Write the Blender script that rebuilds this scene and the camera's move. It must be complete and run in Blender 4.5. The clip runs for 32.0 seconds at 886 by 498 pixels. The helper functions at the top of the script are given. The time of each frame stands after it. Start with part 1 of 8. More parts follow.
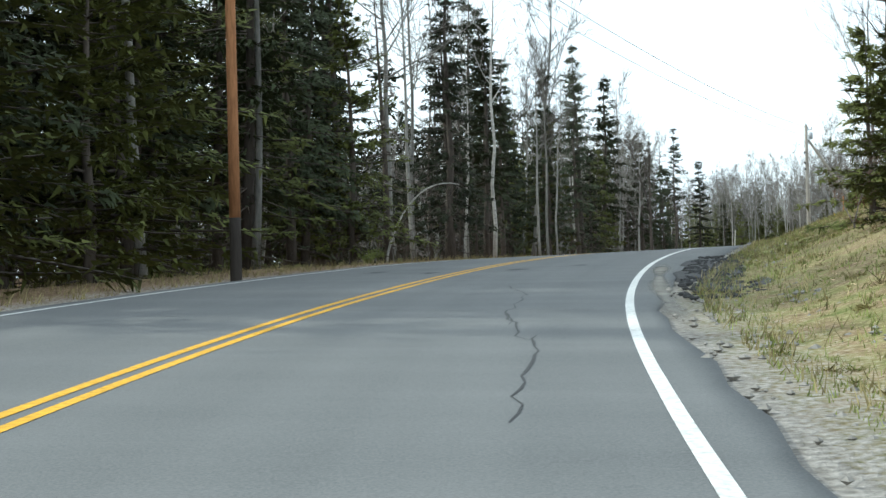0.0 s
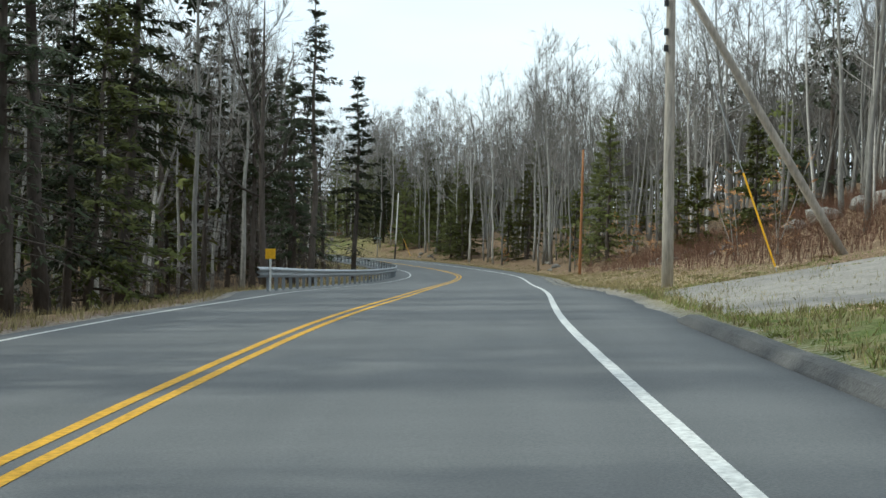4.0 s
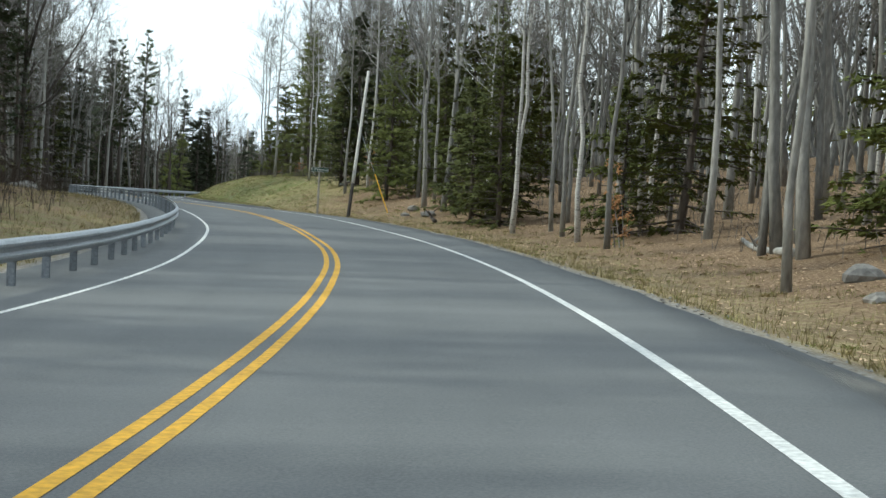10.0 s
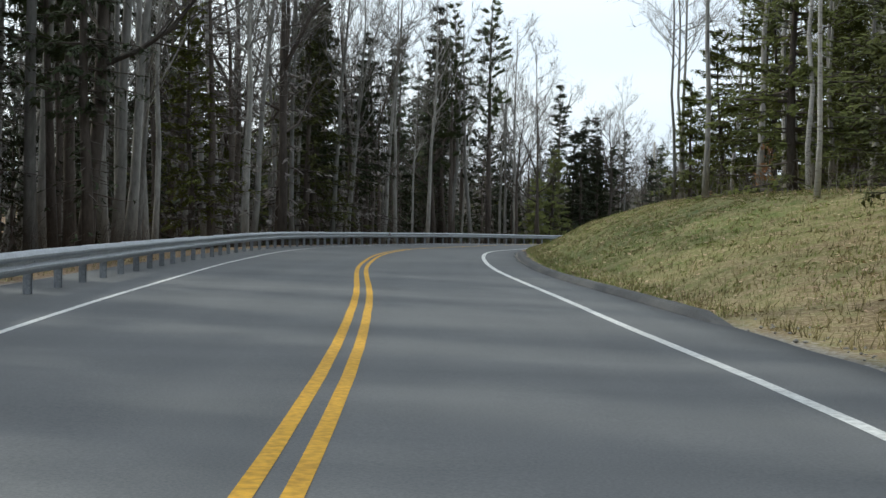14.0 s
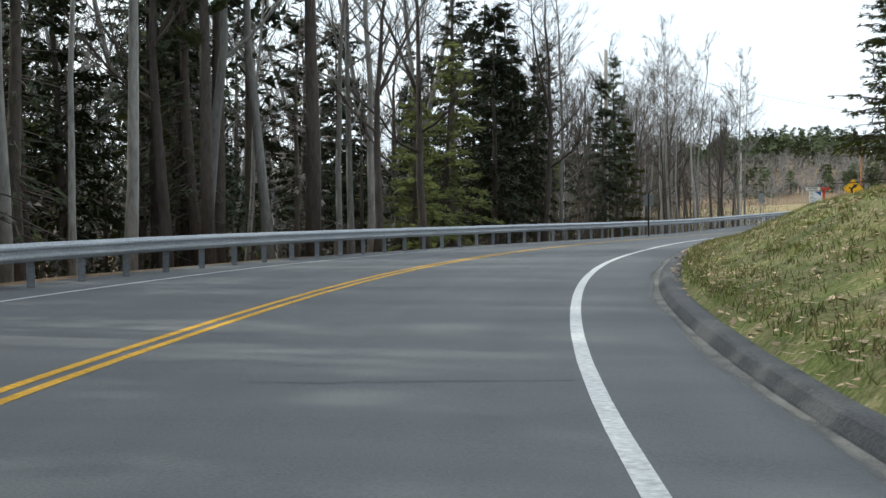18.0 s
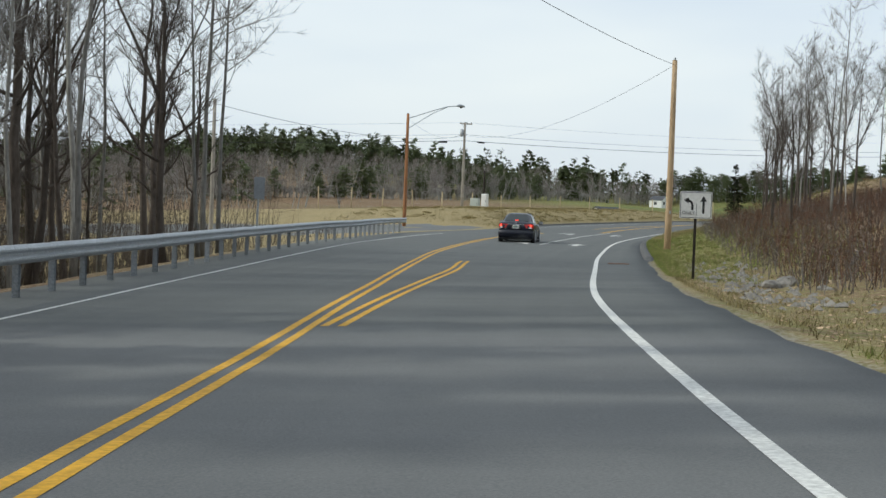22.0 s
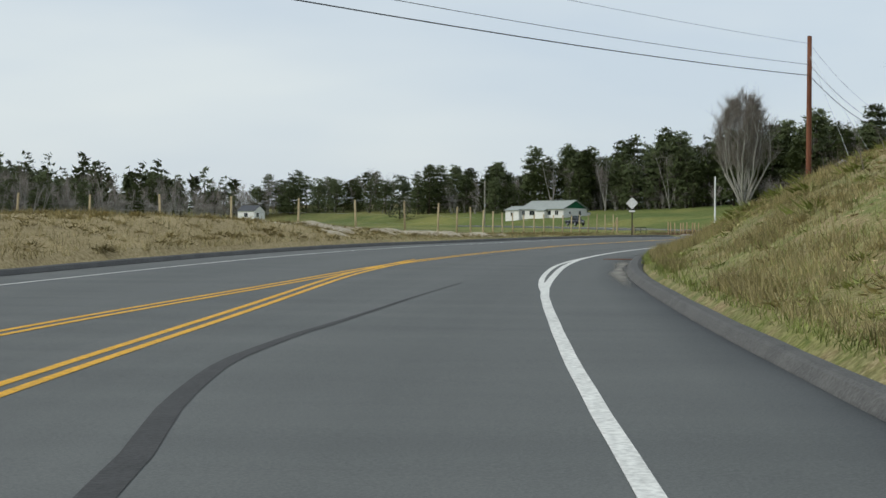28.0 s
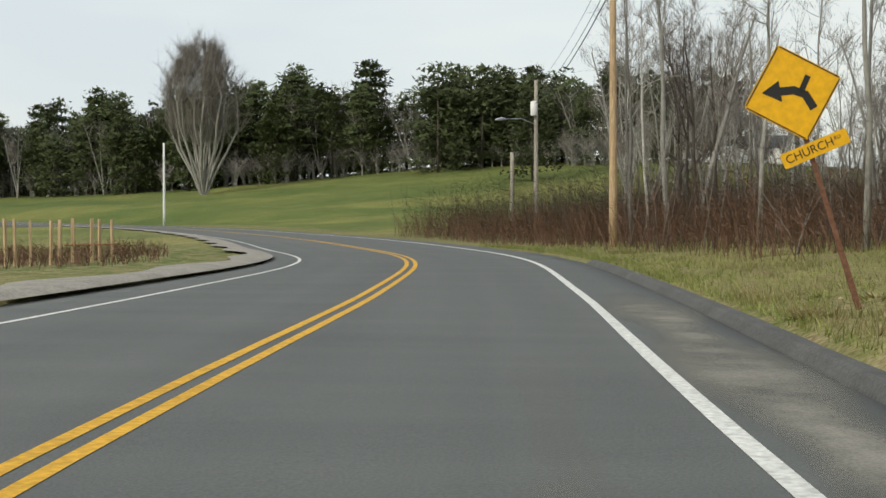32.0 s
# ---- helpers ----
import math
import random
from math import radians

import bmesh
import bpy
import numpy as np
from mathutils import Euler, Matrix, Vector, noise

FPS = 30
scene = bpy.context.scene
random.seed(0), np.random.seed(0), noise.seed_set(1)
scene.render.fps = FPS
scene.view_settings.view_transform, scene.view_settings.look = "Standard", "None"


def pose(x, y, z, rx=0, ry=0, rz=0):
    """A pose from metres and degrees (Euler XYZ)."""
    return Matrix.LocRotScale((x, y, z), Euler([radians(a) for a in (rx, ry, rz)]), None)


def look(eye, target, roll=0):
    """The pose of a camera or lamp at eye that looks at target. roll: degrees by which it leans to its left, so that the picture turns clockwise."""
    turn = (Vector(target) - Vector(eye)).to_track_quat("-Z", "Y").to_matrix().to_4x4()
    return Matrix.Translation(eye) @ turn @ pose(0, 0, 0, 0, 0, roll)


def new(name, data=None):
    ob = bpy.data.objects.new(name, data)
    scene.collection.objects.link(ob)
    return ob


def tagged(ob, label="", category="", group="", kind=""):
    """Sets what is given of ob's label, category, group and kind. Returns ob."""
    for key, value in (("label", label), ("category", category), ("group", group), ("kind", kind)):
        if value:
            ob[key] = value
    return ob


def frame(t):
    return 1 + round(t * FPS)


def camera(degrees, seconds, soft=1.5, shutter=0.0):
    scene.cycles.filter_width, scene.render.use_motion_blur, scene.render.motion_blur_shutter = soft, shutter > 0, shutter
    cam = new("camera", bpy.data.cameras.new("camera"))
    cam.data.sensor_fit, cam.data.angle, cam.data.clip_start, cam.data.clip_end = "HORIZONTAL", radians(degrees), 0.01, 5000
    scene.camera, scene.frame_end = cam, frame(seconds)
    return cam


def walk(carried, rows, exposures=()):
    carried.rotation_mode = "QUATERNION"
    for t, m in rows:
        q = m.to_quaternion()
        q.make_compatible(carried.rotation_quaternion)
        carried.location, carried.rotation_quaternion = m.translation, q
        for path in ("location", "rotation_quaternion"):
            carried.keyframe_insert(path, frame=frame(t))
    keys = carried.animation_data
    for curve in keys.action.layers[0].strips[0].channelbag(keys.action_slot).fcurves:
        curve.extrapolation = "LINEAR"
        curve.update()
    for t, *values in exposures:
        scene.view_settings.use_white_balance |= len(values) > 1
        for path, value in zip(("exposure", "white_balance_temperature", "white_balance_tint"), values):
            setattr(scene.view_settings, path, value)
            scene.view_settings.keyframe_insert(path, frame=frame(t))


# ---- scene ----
cam = camera(34.7, 32.0, soft=1.5)
PATH = [
    (0, (0.068, 0.369, 1.179), (0.0666, 2.3688, 1.2249), -1.46),
    (0.5, (0.314, 8.275, 1.580), (0.4078, 10.2727, 1.6252), -1.44),
    (1, (1.067, 16.547, 1.958), (1.2528, 18.5375, 2.0042), -2.16),
    (1.5, (2.119, 24.776, 2.326), (2.3901, 26.7574, 2.3749), -1.97),
    (2, (3.486, 32.727, 2.654), (3.8347, 34.6962, 2.7008), -2.14),
    (2.5, (5.100, 40.535, 2.952), (5.5082, 42.4924, 2.9876), -1.28),
    (3, (6.858, 48.065, 3.190), (7.3112, 50.0127, 3.1989), -0.20),
    (3.5, (8.774, 55.518, 3.396), (9.2491, 57.4607, 3.3996), 0.51),
    (4, (10.681, 63.001, 3.530), (11.1727, 64.9400, 3.5081), 0.69),
    (4.5, (12.655, 70.508, 3.577), (13.1560, 72.4433, 3.5292), 1.68),
    (5, (14.641, 77.845, 3.553), (15.1690, 79.7728, 3.4893), 1.04),
    (5.5, (16.819, 85.001, 3.463), (17.3688, 86.9225, 3.3903), 0.75),
    (6, (19.039, 92.061, 3.347), (19.5868, 93.9834, 3.2704), 0.57),
    (6.5, (21.197, 99.099, 3.201), (21.7271, 101.0260, 3.1157), 0.40),
    (7, (23.237, 106.171, 3.000), (23.7664, 108.0983, 2.9155), 0.19),
    (7.5, (25.129, 113.172, 2.785), (25.6568, 115.0989, 2.7022), 1.28),
    (8, (27.281, 120.220, 2.622), (27.8011, 122.1491, 2.5424), 1.56),
    (8.5, (29.317, 127.343, 2.487), (29.8341, 129.2735, 2.4068), 2.85),
    (9, (31.470, 134.552, 2.352), (31.9657, 136.4876, 2.2672), 3.40),
    (9.5, (33.492, 141.927, 2.189), (33.9466, 143.8728, 2.1063), 3.49),
    (10, (35.483, 149.669, 2.016), (35.8788, 151.6281, 1.9377), 3.14),
    (10.5, (37.146, 157.747, 1.916), (37.4738, 159.7187, 1.8447), 3.06),
    (11, (38.542, 165.885, 1.836), (38.7917, 167.8679, 1.7671), 2.83),
    (11.5, (39.637, 174.021, 1.760), (39.8090, 176.0128, 1.6946), 2.59),
    (12, (40.462, 182.216, 1.704), (40.5534, 184.2133, 1.6472), 2.11),
    (12.5, (40.850, 190.359, 1.719), (40.8636, 192.3583, 1.6679), 2.36),
    (13, (40.908, 198.708, 1.739), (40.8517, 200.7072, 1.6946), 2.25),
    (13.5, (40.612, 207.353, 1.767), (40.4893, 209.3484, 1.7242), 2.06),
    (14, (40.219, 216.033, 1.802), (40.0325, 218.0236, 1.7574), 1.08),
    (14.5, (39.237, 224.476, 1.817), (39.0089, 226.4620, 1.7732), 0.42),
    (15, (38.436, 232.873, 1.784), (38.1898, 234.8573, 1.7356), 0.02),
    (15.5, (37.486, 241.264, 1.734), (37.2442, 243.2486, 1.6876), -0.10),
    (16, (36.643, 249.736, 1.688), (36.4308, 251.7242, 1.6417), 0.04),
    (16.5, (35.809, 258.337, 1.652), (35.6505, 260.3305, 1.6053), 0.50),
    (17, (35.444, 267.154, 1.612), (35.3511, 269.1504, 1.5524), 0.39),
    (17.5, (35.214, 276.211, 1.526), (35.2056, 278.2096, 1.4631), 0.22),
    (18, (35.665, 285.047, 1.403), (35.7347, 287.0450, 1.3349), -0.38),
    (18.5, (36.283, 293.776, 1.326), (36.4470, 295.7678, 1.2576), -0.60),
    (19, (37.302, 302.237, 1.302), (37.5687, 304.2179, 1.2451), 0.05),
    (19.5, (38.923, 310.768, 1.252), (39.2899, 312.7335, 1.1854), 0.12),
    (20, (40.826, 319.358, 1.181), (41.2980, 321.3005, 1.1180), 0.79),
    (20.5, (43.149, 327.933, 1.140), (43.7140, 329.8501, 1.0799), 1.48),
    (21, (46.061, 336.400, 1.092), (46.7058, 338.2914, 1.0232), 1.92),
    (21.5, (49.227, 344.844, 1.019), (49.9531, 346.7063, 0.9557), 2.08),
    (22, (52.706, 353.180, 0.928), (53.4878, 355.0205, 0.8738), 2.13),
    (22.5, (56.489, 361.509, 0.838), (57.3211, 363.3271, 0.7837), 1.77),
    (23, (60.562, 369.909, 0.763), (61.4447, 371.7030, 0.7227), 1.91),
    (23.5, (64.974, 378.240, 0.685), (65.8939, 380.0149, 0.6381), 1.39),
    (24, (69.605, 386.564, 0.617), (70.5570, 388.3220, 0.5671), 0.21),
    (24.5, (74.427, 394.884, 0.596), (75.4093, 396.6254, 0.5548), -0.88),
    (25, (79.350, 403.065, 0.609), (80.3636, 404.7895, 0.5812), 0.20),
    (25.5, (84.433, 411.206, 0.657), (85.4878, 412.9051, 0.6228), 0.70),
    (26, (89.554, 419.308, 0.752), (90.6534, 420.9779, 0.7252), 0.52),
    (26.5, (95.156, 427.127, 0.839), (96.3008, 428.7665, 0.8115), 0.43),
    (27, (101.003, 434.847, 0.893), (102.1838, 436.4610, 0.8643), 0.46),
    (27.5, (106.846, 442.688, 0.959), (108.0626, 444.2753, 0.9328), 0.55),
    (28, (113.147, 450.325, 1.088), (114.4116, 451.8743, 1.0692), 0.32),
    (28.5, (119.739, 457.895, 1.263), (121.0547, 459.4013, 1.2441), -0.12),
    (29, (126.745, 465.227, 1.411), (128.1256, 466.6744, 1.3939), -0.01),
    (29.5, (134.107, 472.384, 1.534), (135.5542, 473.7648, 1.5222), -0.01),
    (30, (141.794, 479.222, 1.656), (143.3058, 480.5319, 1.6357), 0.40),
    (30.5, (149.660, 485.682, 1.800), (151.2426, 486.9049, 1.7787), 0.00),
    (31, (157.576, 491.746, 1.929), (159.2282, 492.8725, 1.9049), 0.24),
    (31.5, (166.344, 497.115, 2.012), (168.0513, 498.1558, 1.9826), 0.38),
    (32, (175.054, 502.032, 2.069), (176.8056, 502.9969, 2.0367), -0.16),
]
walk(cam, [(t, look(eye, target, roll)) for t, eye, target, roll in PATH],
     exposures=[(t, e, k, -4 if t < 13.5 else 2) for t, e, k in ((0, .48, 6020), (1, .15, 6020), (2, .36, 6100), (3, .38, 6100), (4, .08, 6080), (7, .18, 6040), (9, .12, 6000), (10, .32, 6050), (12, .58, 6060), (13, .55, 6040),
                                             (14, .0, 6150), (17, -.12, 6250), (18, .30, 6150), (19, .15, 6080), (20, .12, 6200), (21, -.09, 6350), (22, -.28, 6300), (23, -.27, 6300), (24, -.55, 6250), (25, -.62, 6200), (28, -.5, 6300), (30, -.34, 6550), (31, -.28, 6750), (32, -.30, 6850))])

# ---- light: hazy spring sky, sun low in the west ----
SUN_DIR = Vector((-0.90, 0.30, 0.62)).normalized()
sun = new("sun", bpy.data.lights.new("sun", "SUN"))
sun.data.energy, sun.data.angle, sun.data.color = 2.3, radians(1.5), (1.0, 0.93, 0.83)
sun.matrix_world = look(SUN_DIR * 200, (0, 0, 0))
world = bpy.data.worlds.new("sky")
scene.world = world
world.use_nodes = True
wn = world.node_tree
wn.nodes.clear()
w_out, w_bg = wn.nodes.new("ShaderNodeOutputWorld"), wn.nodes.new("ShaderNodeBackground")
w_sky, w_mix = wn.nodes.new("ShaderNodeTexSky"), wn.nodes.new("ShaderNodeMix")
w_sky.sky_type, w_sky.sun_disc = "NISHITA", False
w_sky.sun_elevation = math.asin(SUN_DIR.z)
w_sky.sun_rotation = math.atan2(SUN_DIR.x, SUN_DIR.y)
w_sky.air_density, w_sky.dust_density, w_sky.ozone_density = 1.0, 2.5, 1.0
w_mix.data_type = "RGBA"
w_mix.inputs[0].default_value = 0.72
w_mix.inputs[7].default_value = (12.2, 12.6, 13.6, 1)      # thin high cloud
w_tc, w_map, w_noise, w_ramp = (wn.nodes.new("ShaderNode" + k) for k in ("TexCoord", "Mapping", "TexNoise", "ValToRGB"))
w_map.inputs["Scale"].default_value = (1.2, 1.2, 5.0)
w_noise.inputs["Scale"].default_value, w_noise.inputs["Detail"].default_value = 1.6, 4.0
w_ramp.color_ramp.elements[0].position, w_ramp.color_ramp.elements[0].color = 0.35, (11.0, 11.7, 13.3, 1)
w_ramp.color_ramp.elements[1].position, w_ramp.color_ramp.elements[1].color = 0.65, (13.6, 13.7, 14.2, 1)
wn.links.new(w_tc.outputs["Generated"], w_map.inputs[0])
wn.links.new(w_map.outputs[0], w_noise.inputs["Vector"])
wn.links.new(w_noise.outputs["Fac"], w_ramp.inputs[0])
wn.links.new(w_ramp.outputs[0], w_mix.inputs[7])
wn.links.new(w_sky.outputs[0], w_mix.inputs[6])
wn.links.new(w_mix.outputs[2], w_bg.inputs[0])
w_bg.inputs[1].default_value = 0.1
wn.links.new(w_bg.outputs[0], w_out.inputs[0])


# ---- materials ----
def ramp(nt, fac, stops):
    r = nt.nodes.new("ShaderNodeValToRGB")
    while len(r.color_ramp.elements) < len(stops):
        r.color_ramp.elements.new(0.5)
    for e, (p, c) in zip(r.color_ramp.elements, stops):
        e.position, e.color = p, (*c, 1)
    nt.links.new(fac, r.inputs[0])
    return r.outputs[0]


def noise_node(nt, scale, detail=4.0, coords="Object", stretch=(1, 1, 1), rough=0.55):
    tc, mp, n = nt.nodes.new("ShaderNodeTexCoord"), nt.nodes.new("ShaderNodeMapping"), nt.nodes.new("ShaderNodeTexNoise")
    mp.inputs["Scale"].default_value = stretch
    nt.links.new(tc.outputs[coords], mp.inputs[0])
    nt.links.new(mp.outputs[0], n.inputs["Vector"])
    n.inputs["Scale"].default_value, n.inputs["Detail"].default_value, n.inputs["Roughness"].default_value = scale, detail, rough
    return n.outputs["Fac"]


def mixed(nt, fac, a, b, blend="MIX"):
    m = nt.nodes.new("ShaderNodeMix")
    m.data_type, m.blend_type = "RGBA", blend
    for socket, v in ((m.inputs[0], fac), (m.inputs[6], a), (m.inputs[7], b)):
        if hasattr(v, "links"):
            nt.links.new(v, socket)
        elif isinstance(v, (int, float)):
            socket.default_value = v
        else:
            socket.default_value = (*v, 1)
    return m.outputs[2]


def base_mat(name, rough=0.8, metal=0.0, spec=0.3):
    m = bpy.data.materials.new(name)
    m.use_nodes = True
    b = m.node_tree.nodes["Principled BSDF"]
    b.inputs["Roughness"].default_value, b.inputs["Metallic"].default_value = rough, metal
    b.inputs["Specular IOR Level"].default_value = spec
    return m, m.node_tree, b


def bumped(nt, b, height, strength, distance=0.02):
    k = nt.nodes.new("ShaderNodeBump")
    k.inputs["Strength"].default_value, k.inputs["Distance"].default_value = strength, distance
    nt.links.new(height, k.inputs["Height"])
    nt.links.new(k.outputs[0], b.inputs["Normal"])


def varied(name, dark, light, scale=3.0, fine=40.0, rough=0.8, metal=0.0, spec=0.3, stretch=(1, 1, 1), bump=0.3, each=0.0, by="OBJECT"):
    """A surface that wanders between two colours at two scales, with fine relief; each: how far single pieces differ."""
    m, nt, b = base_mat(name, rough, metal, spec)
    n1, n2 = noise_node(nt, scale, stretch=stretch), noise_node(nt, fine, 3.0, stretch=stretch)
    mid = tuple((p + q) / 2 for p, q in zip(dark, light))
    col = ramp(nt, n1, ((0.3, dark), (0.5, mid), (0.72, light)))
    col = mixed(nt, 0.55, col, ramp(nt, n2, ((0.3, tuple(c * 0.55 for c in mid)), (0.7, tuple(min(1, c * 1.5) for c in mid)))))
    if each:
        if by == "OBJECT":
            src = nt.nodes.new("ShaderNodeObjectInfo").outputs["Random"]
        else:
            src = nt.nodes.new("ShaderNodeNewGeometry").outputs["Random Per Island"]
        col = mixed(nt, 1.0, col, ramp(nt, src, ((0.0, (1 - each,) * 3), (1.0, (1 + each,) * 3))), "MULTIPLY")
    nt.links.new(col, b.inputs["Base Color"])
    if bump:
        bumped(nt, b, n2, bump)
    return m


def plain(name, colour, rough=0.5, metal=0.0, spec=0.4, glow=0.0):
    m, nt, b = base_mat(name, rough, metal, spec)
    n = noise_node(nt, 12.0, 4.0)
    nt.links.new(ramp(nt, n, ((0.3, tuple(c * 0.86 for c in colour)), (0.7, tuple(min(1, c * 1.08) for c in colour)))), b.inputs["Base Color"])
    if glow:
        b.inputs["Emission Color"].default_value, b.inputs["Emission Strength"].default_value = (*colour, 1), glow
    return m


def dust_mat():
    """Pale road dust that thins out in grains towards its rim."""
    m, nt, b = base_mat("road_dust", 0.95, 0, 0.2)
    n1, n2 = noise_node(nt, 1.3, 4.0), noise_node(nt, 45.0, 3.0)
    nt.links.new(ramp(nt, n1, ((0.3, (0.185, 0.178, 0.160)), (0.7, (0.275, 0.260, 0.230)))), b.inputs["Base Color"])
    rim = nt.nodes.new("ShaderNodeAttribute")
    rim.attribute_name = "thick"
    both = nt.nodes.new("ShaderNodeMath")
    both.operation = "MULTIPLY_ADD"
    nt.links.new(n1, both.inputs[0])
    both.inputs[1].default_value = 0.9
    nt.links.new(n2, both.inputs[2])
    cover = nt.nodes.new("ShaderNodeMath")
    cover.operation = "MULTIPLY"
    nt.links.new(both.outputs[0], cover.inputs[0])
    nt.links.new(rim.outputs["Fac"], cover.inputs[1])
    soft = nt.nodes.new("ShaderNodeMapRange")
    soft.inputs["From Min"].default_value, soft.inputs["From Max"].default_value = 0.18, 1.05
    nt.links.new(cover.outputs[0], soft.inputs["Value"])
    clear, mix = nt.nodes.new("ShaderNodeBsdfTransparent"), nt.nodes.new("ShaderNodeMixShader")
    out = next(n for n in nt.nodes if n.bl_idname == "ShaderNodeOutputMaterial")
    nt.links.new(soft.outputs[0], mix.inputs[0])
    nt.links.new(clear.outputs[0], mix.inputs[1])
    nt.links.new(b.outputs[0], mix.inputs[2])
    nt.links.new(mix.outputs[0], out.inputs["Surface"])
    return m


def asphalt_mat():
    m, nt, b = base_mat("asphalt", 0.82, 0, 0.35)
    at = nt.nodes.new("ShaderNodeAttribute")
    at.attribute_name = "lane"                       # along the road, across it
    mp = nt.nodes.new("ShaderNodeMapping")
    nt.links.new(at.outputs["Vector"], mp.inputs[0])

    def along(scale, sx, sy, detail=4.0):
        mq, n = nt.nodes.new("ShaderNodeMapping"), nt.nodes.new("ShaderNodeTexNoise")
        mq.inputs["Scale"].default_value = (sx, sy, 1)
        nt.links.new(mp.outputs[0], mq.inputs[0])
        nt.links.new(mq.outputs[0], n.inputs["Vector"])
        n.inputs["Scale"].default_value, n.inputs["Detail"].default_value = scale, detail
        return n.outputs["Fac"]
    wide = along(1.0, 0.05, 0.22)
    streak = along(1.0, 0.9, 0.16, 5.0)
    tracks = along(1.0, 0.015, 1.3, 2.0)
    grit = noise_node(nt, 55.0, 3.0)
    col = ramp(nt, wide, ((0.3, (0.094, 0.102, 0.104)), (0.5, (0.117, 0.125, 0.126)), (0.72, (0.145, 0.152, 0.150))))
    col = mixed(nt, 0.5, col, ramp(nt, streak, ((0.32, (0.070, 0.077, 0.082)), (0.5, (0.122, 0.129, 0.132)), (0.68, (0.185, 0.190, 0.190)))))
    col = mixed(nt, 0.28, col, ramp(nt, tracks, ((0.35, (0.085, 0.088, 0.092)), (0.65, (0.165, 0.167, 0.170)))))
    col = mixed(nt, 0.35, col, ramp(nt, grit, ((0.3, (0.055, 0.057, 0.060)), (0.7, (0.210, 0.210, 0.205)))))
    parts = nt.nodes.new("ShaderNodeSeparateXYZ")
    nt.links.new(at.outputs["Vector"], parts.inputs[0])
    far_stretch = nt.nodes.new("ShaderNodeMapRange")           # the road colour is darker from about 377 m on
    far_stretch.inputs[1].default_value, far_stretch.inputs[2].default_value = 376.0, 378.0
    nt.links.new(parts.outputs[0], far_stretch.inputs[0])
    col = mixed(nt, far_stretch.outputs[0], col, mixed(nt, 1.0, col, (0.80, 0.82, 0.80), "MULTIPLY"))
    nt.links.new(col, b.inputs["Base Color"])
    bumped(nt, b, grit, 0.35, 0.01)
    return m


def verge_mat():
    """Leaf litter, dry grass, green grass and gravel, mixed by where each lies; the dry share also lightens the right
    bank as sunlight would.
    """
    m, nt, b = base_mat("verge_cover", 0.95, 0, 0.1)
    n1, n2, n3 = noise_node(nt, 0.35, 5.0), noise_node(nt, 2.2, 5.0), noise_node(nt, 14.0, 4.0)
    litter = ramp(nt, n3, ((0.3, (0.095, 0.060, 0.036)), (0.5, (0.22, 0.150, 0.092)), (0.68, (0.38, 0.285, 0.190))))
    dry = ramp(nt, n3, ((0.3, (0.20, 0.160, 0.080)), (0.5, (0.34, 0.275, 0.150)), (0.7, (0.48, 0.410, 0.250))))
    green = ramp(nt, n3, ((0.3, (0.086, 0.112, 0.034)), (0.5, (0.155, 0.180, 0.060)), (0.7, (0.270, 0.275, 0.120))))
    stone = ramp(nt, n3, ((0.3, (0.15, 0.140, 0.125)), (0.5, (0.27, 0.255, 0.235)), (0.7, (0.42, 0.400, 0.370))))

    broad = noise_node(nt, 0.05, 4.0, stretch=(1, 1, 1))
    green = mixed(nt, 0.75, green, ramp(nt, broad, ((0.36, (0.55, 0.72, 0.55)), (0.5, (0.95, 0.98, 0.85)), (0.62, (1.5, 1.3, 1.15)))), 'MULTIPLY')

    def share(name, n, soft=0.18):
        at = nt.nodes.new("ShaderNodeAttribute")
        at.attribute_name = name
        mr = nt.nodes.new("ShaderNodeMath")
        mr.operation = "ADD"
        nt.links.new(at.outputs["Fac"], mr.inputs[0])
        nt.links.new(n, mr.inputs[1])
        m2 = nt.nodes.new("ShaderNodeMapRange")
        m2.inputs[1].default_value, m2.inputs[2].default_value = 1.0 - soft, 1.0 + soft
        nt.links.new(mr.outputs[0], m2.inputs[0])
        return m2.outputs[0]
    col = mixed(nt, share("dry", n2), litter, dry)
    col = mixed(nt, share("green", n2), col, green)
    col = mixed(nt, share("gravel", n3), col, stone)
    col = mixed(nt, 0.3, col, ramp(nt, n1, ((0.3, (0.35, 0.33, 0.3)), (0.7, (1.0, 0.98, 0.95)))), "MULTIPLY")
    nt.links.new(col, b.inputs["Base Color"])
    bumped(nt, b, n3, 0.8, 0.06)
    return m


def birch_mat():
    m, nt, b = base_mat("birch_bark", 0.75, 0, 0.2)
    n1, n2 = noise_node(nt, 5.0, 4.0, stretch=(1, 1, 4)), noise_node(nt, 1.2, 3.0)
    col = ramp(nt, n1, ((0.33, (0.06, 0.055, 0.05)), (0.42, (0.42, 0.40, 0.37)), (0.7, (0.60, 0.58, 0.54))))
    nt.links.new(mixed(nt, 0.3, col, ramp(nt, n2, ((0.3, (0.22, 0.20, 0.18)), (0.7, (0.6, 0.58, 0.55))))), b.inputs["Base Color"])
    bumped(nt, b, n1, 0.3)
    return m


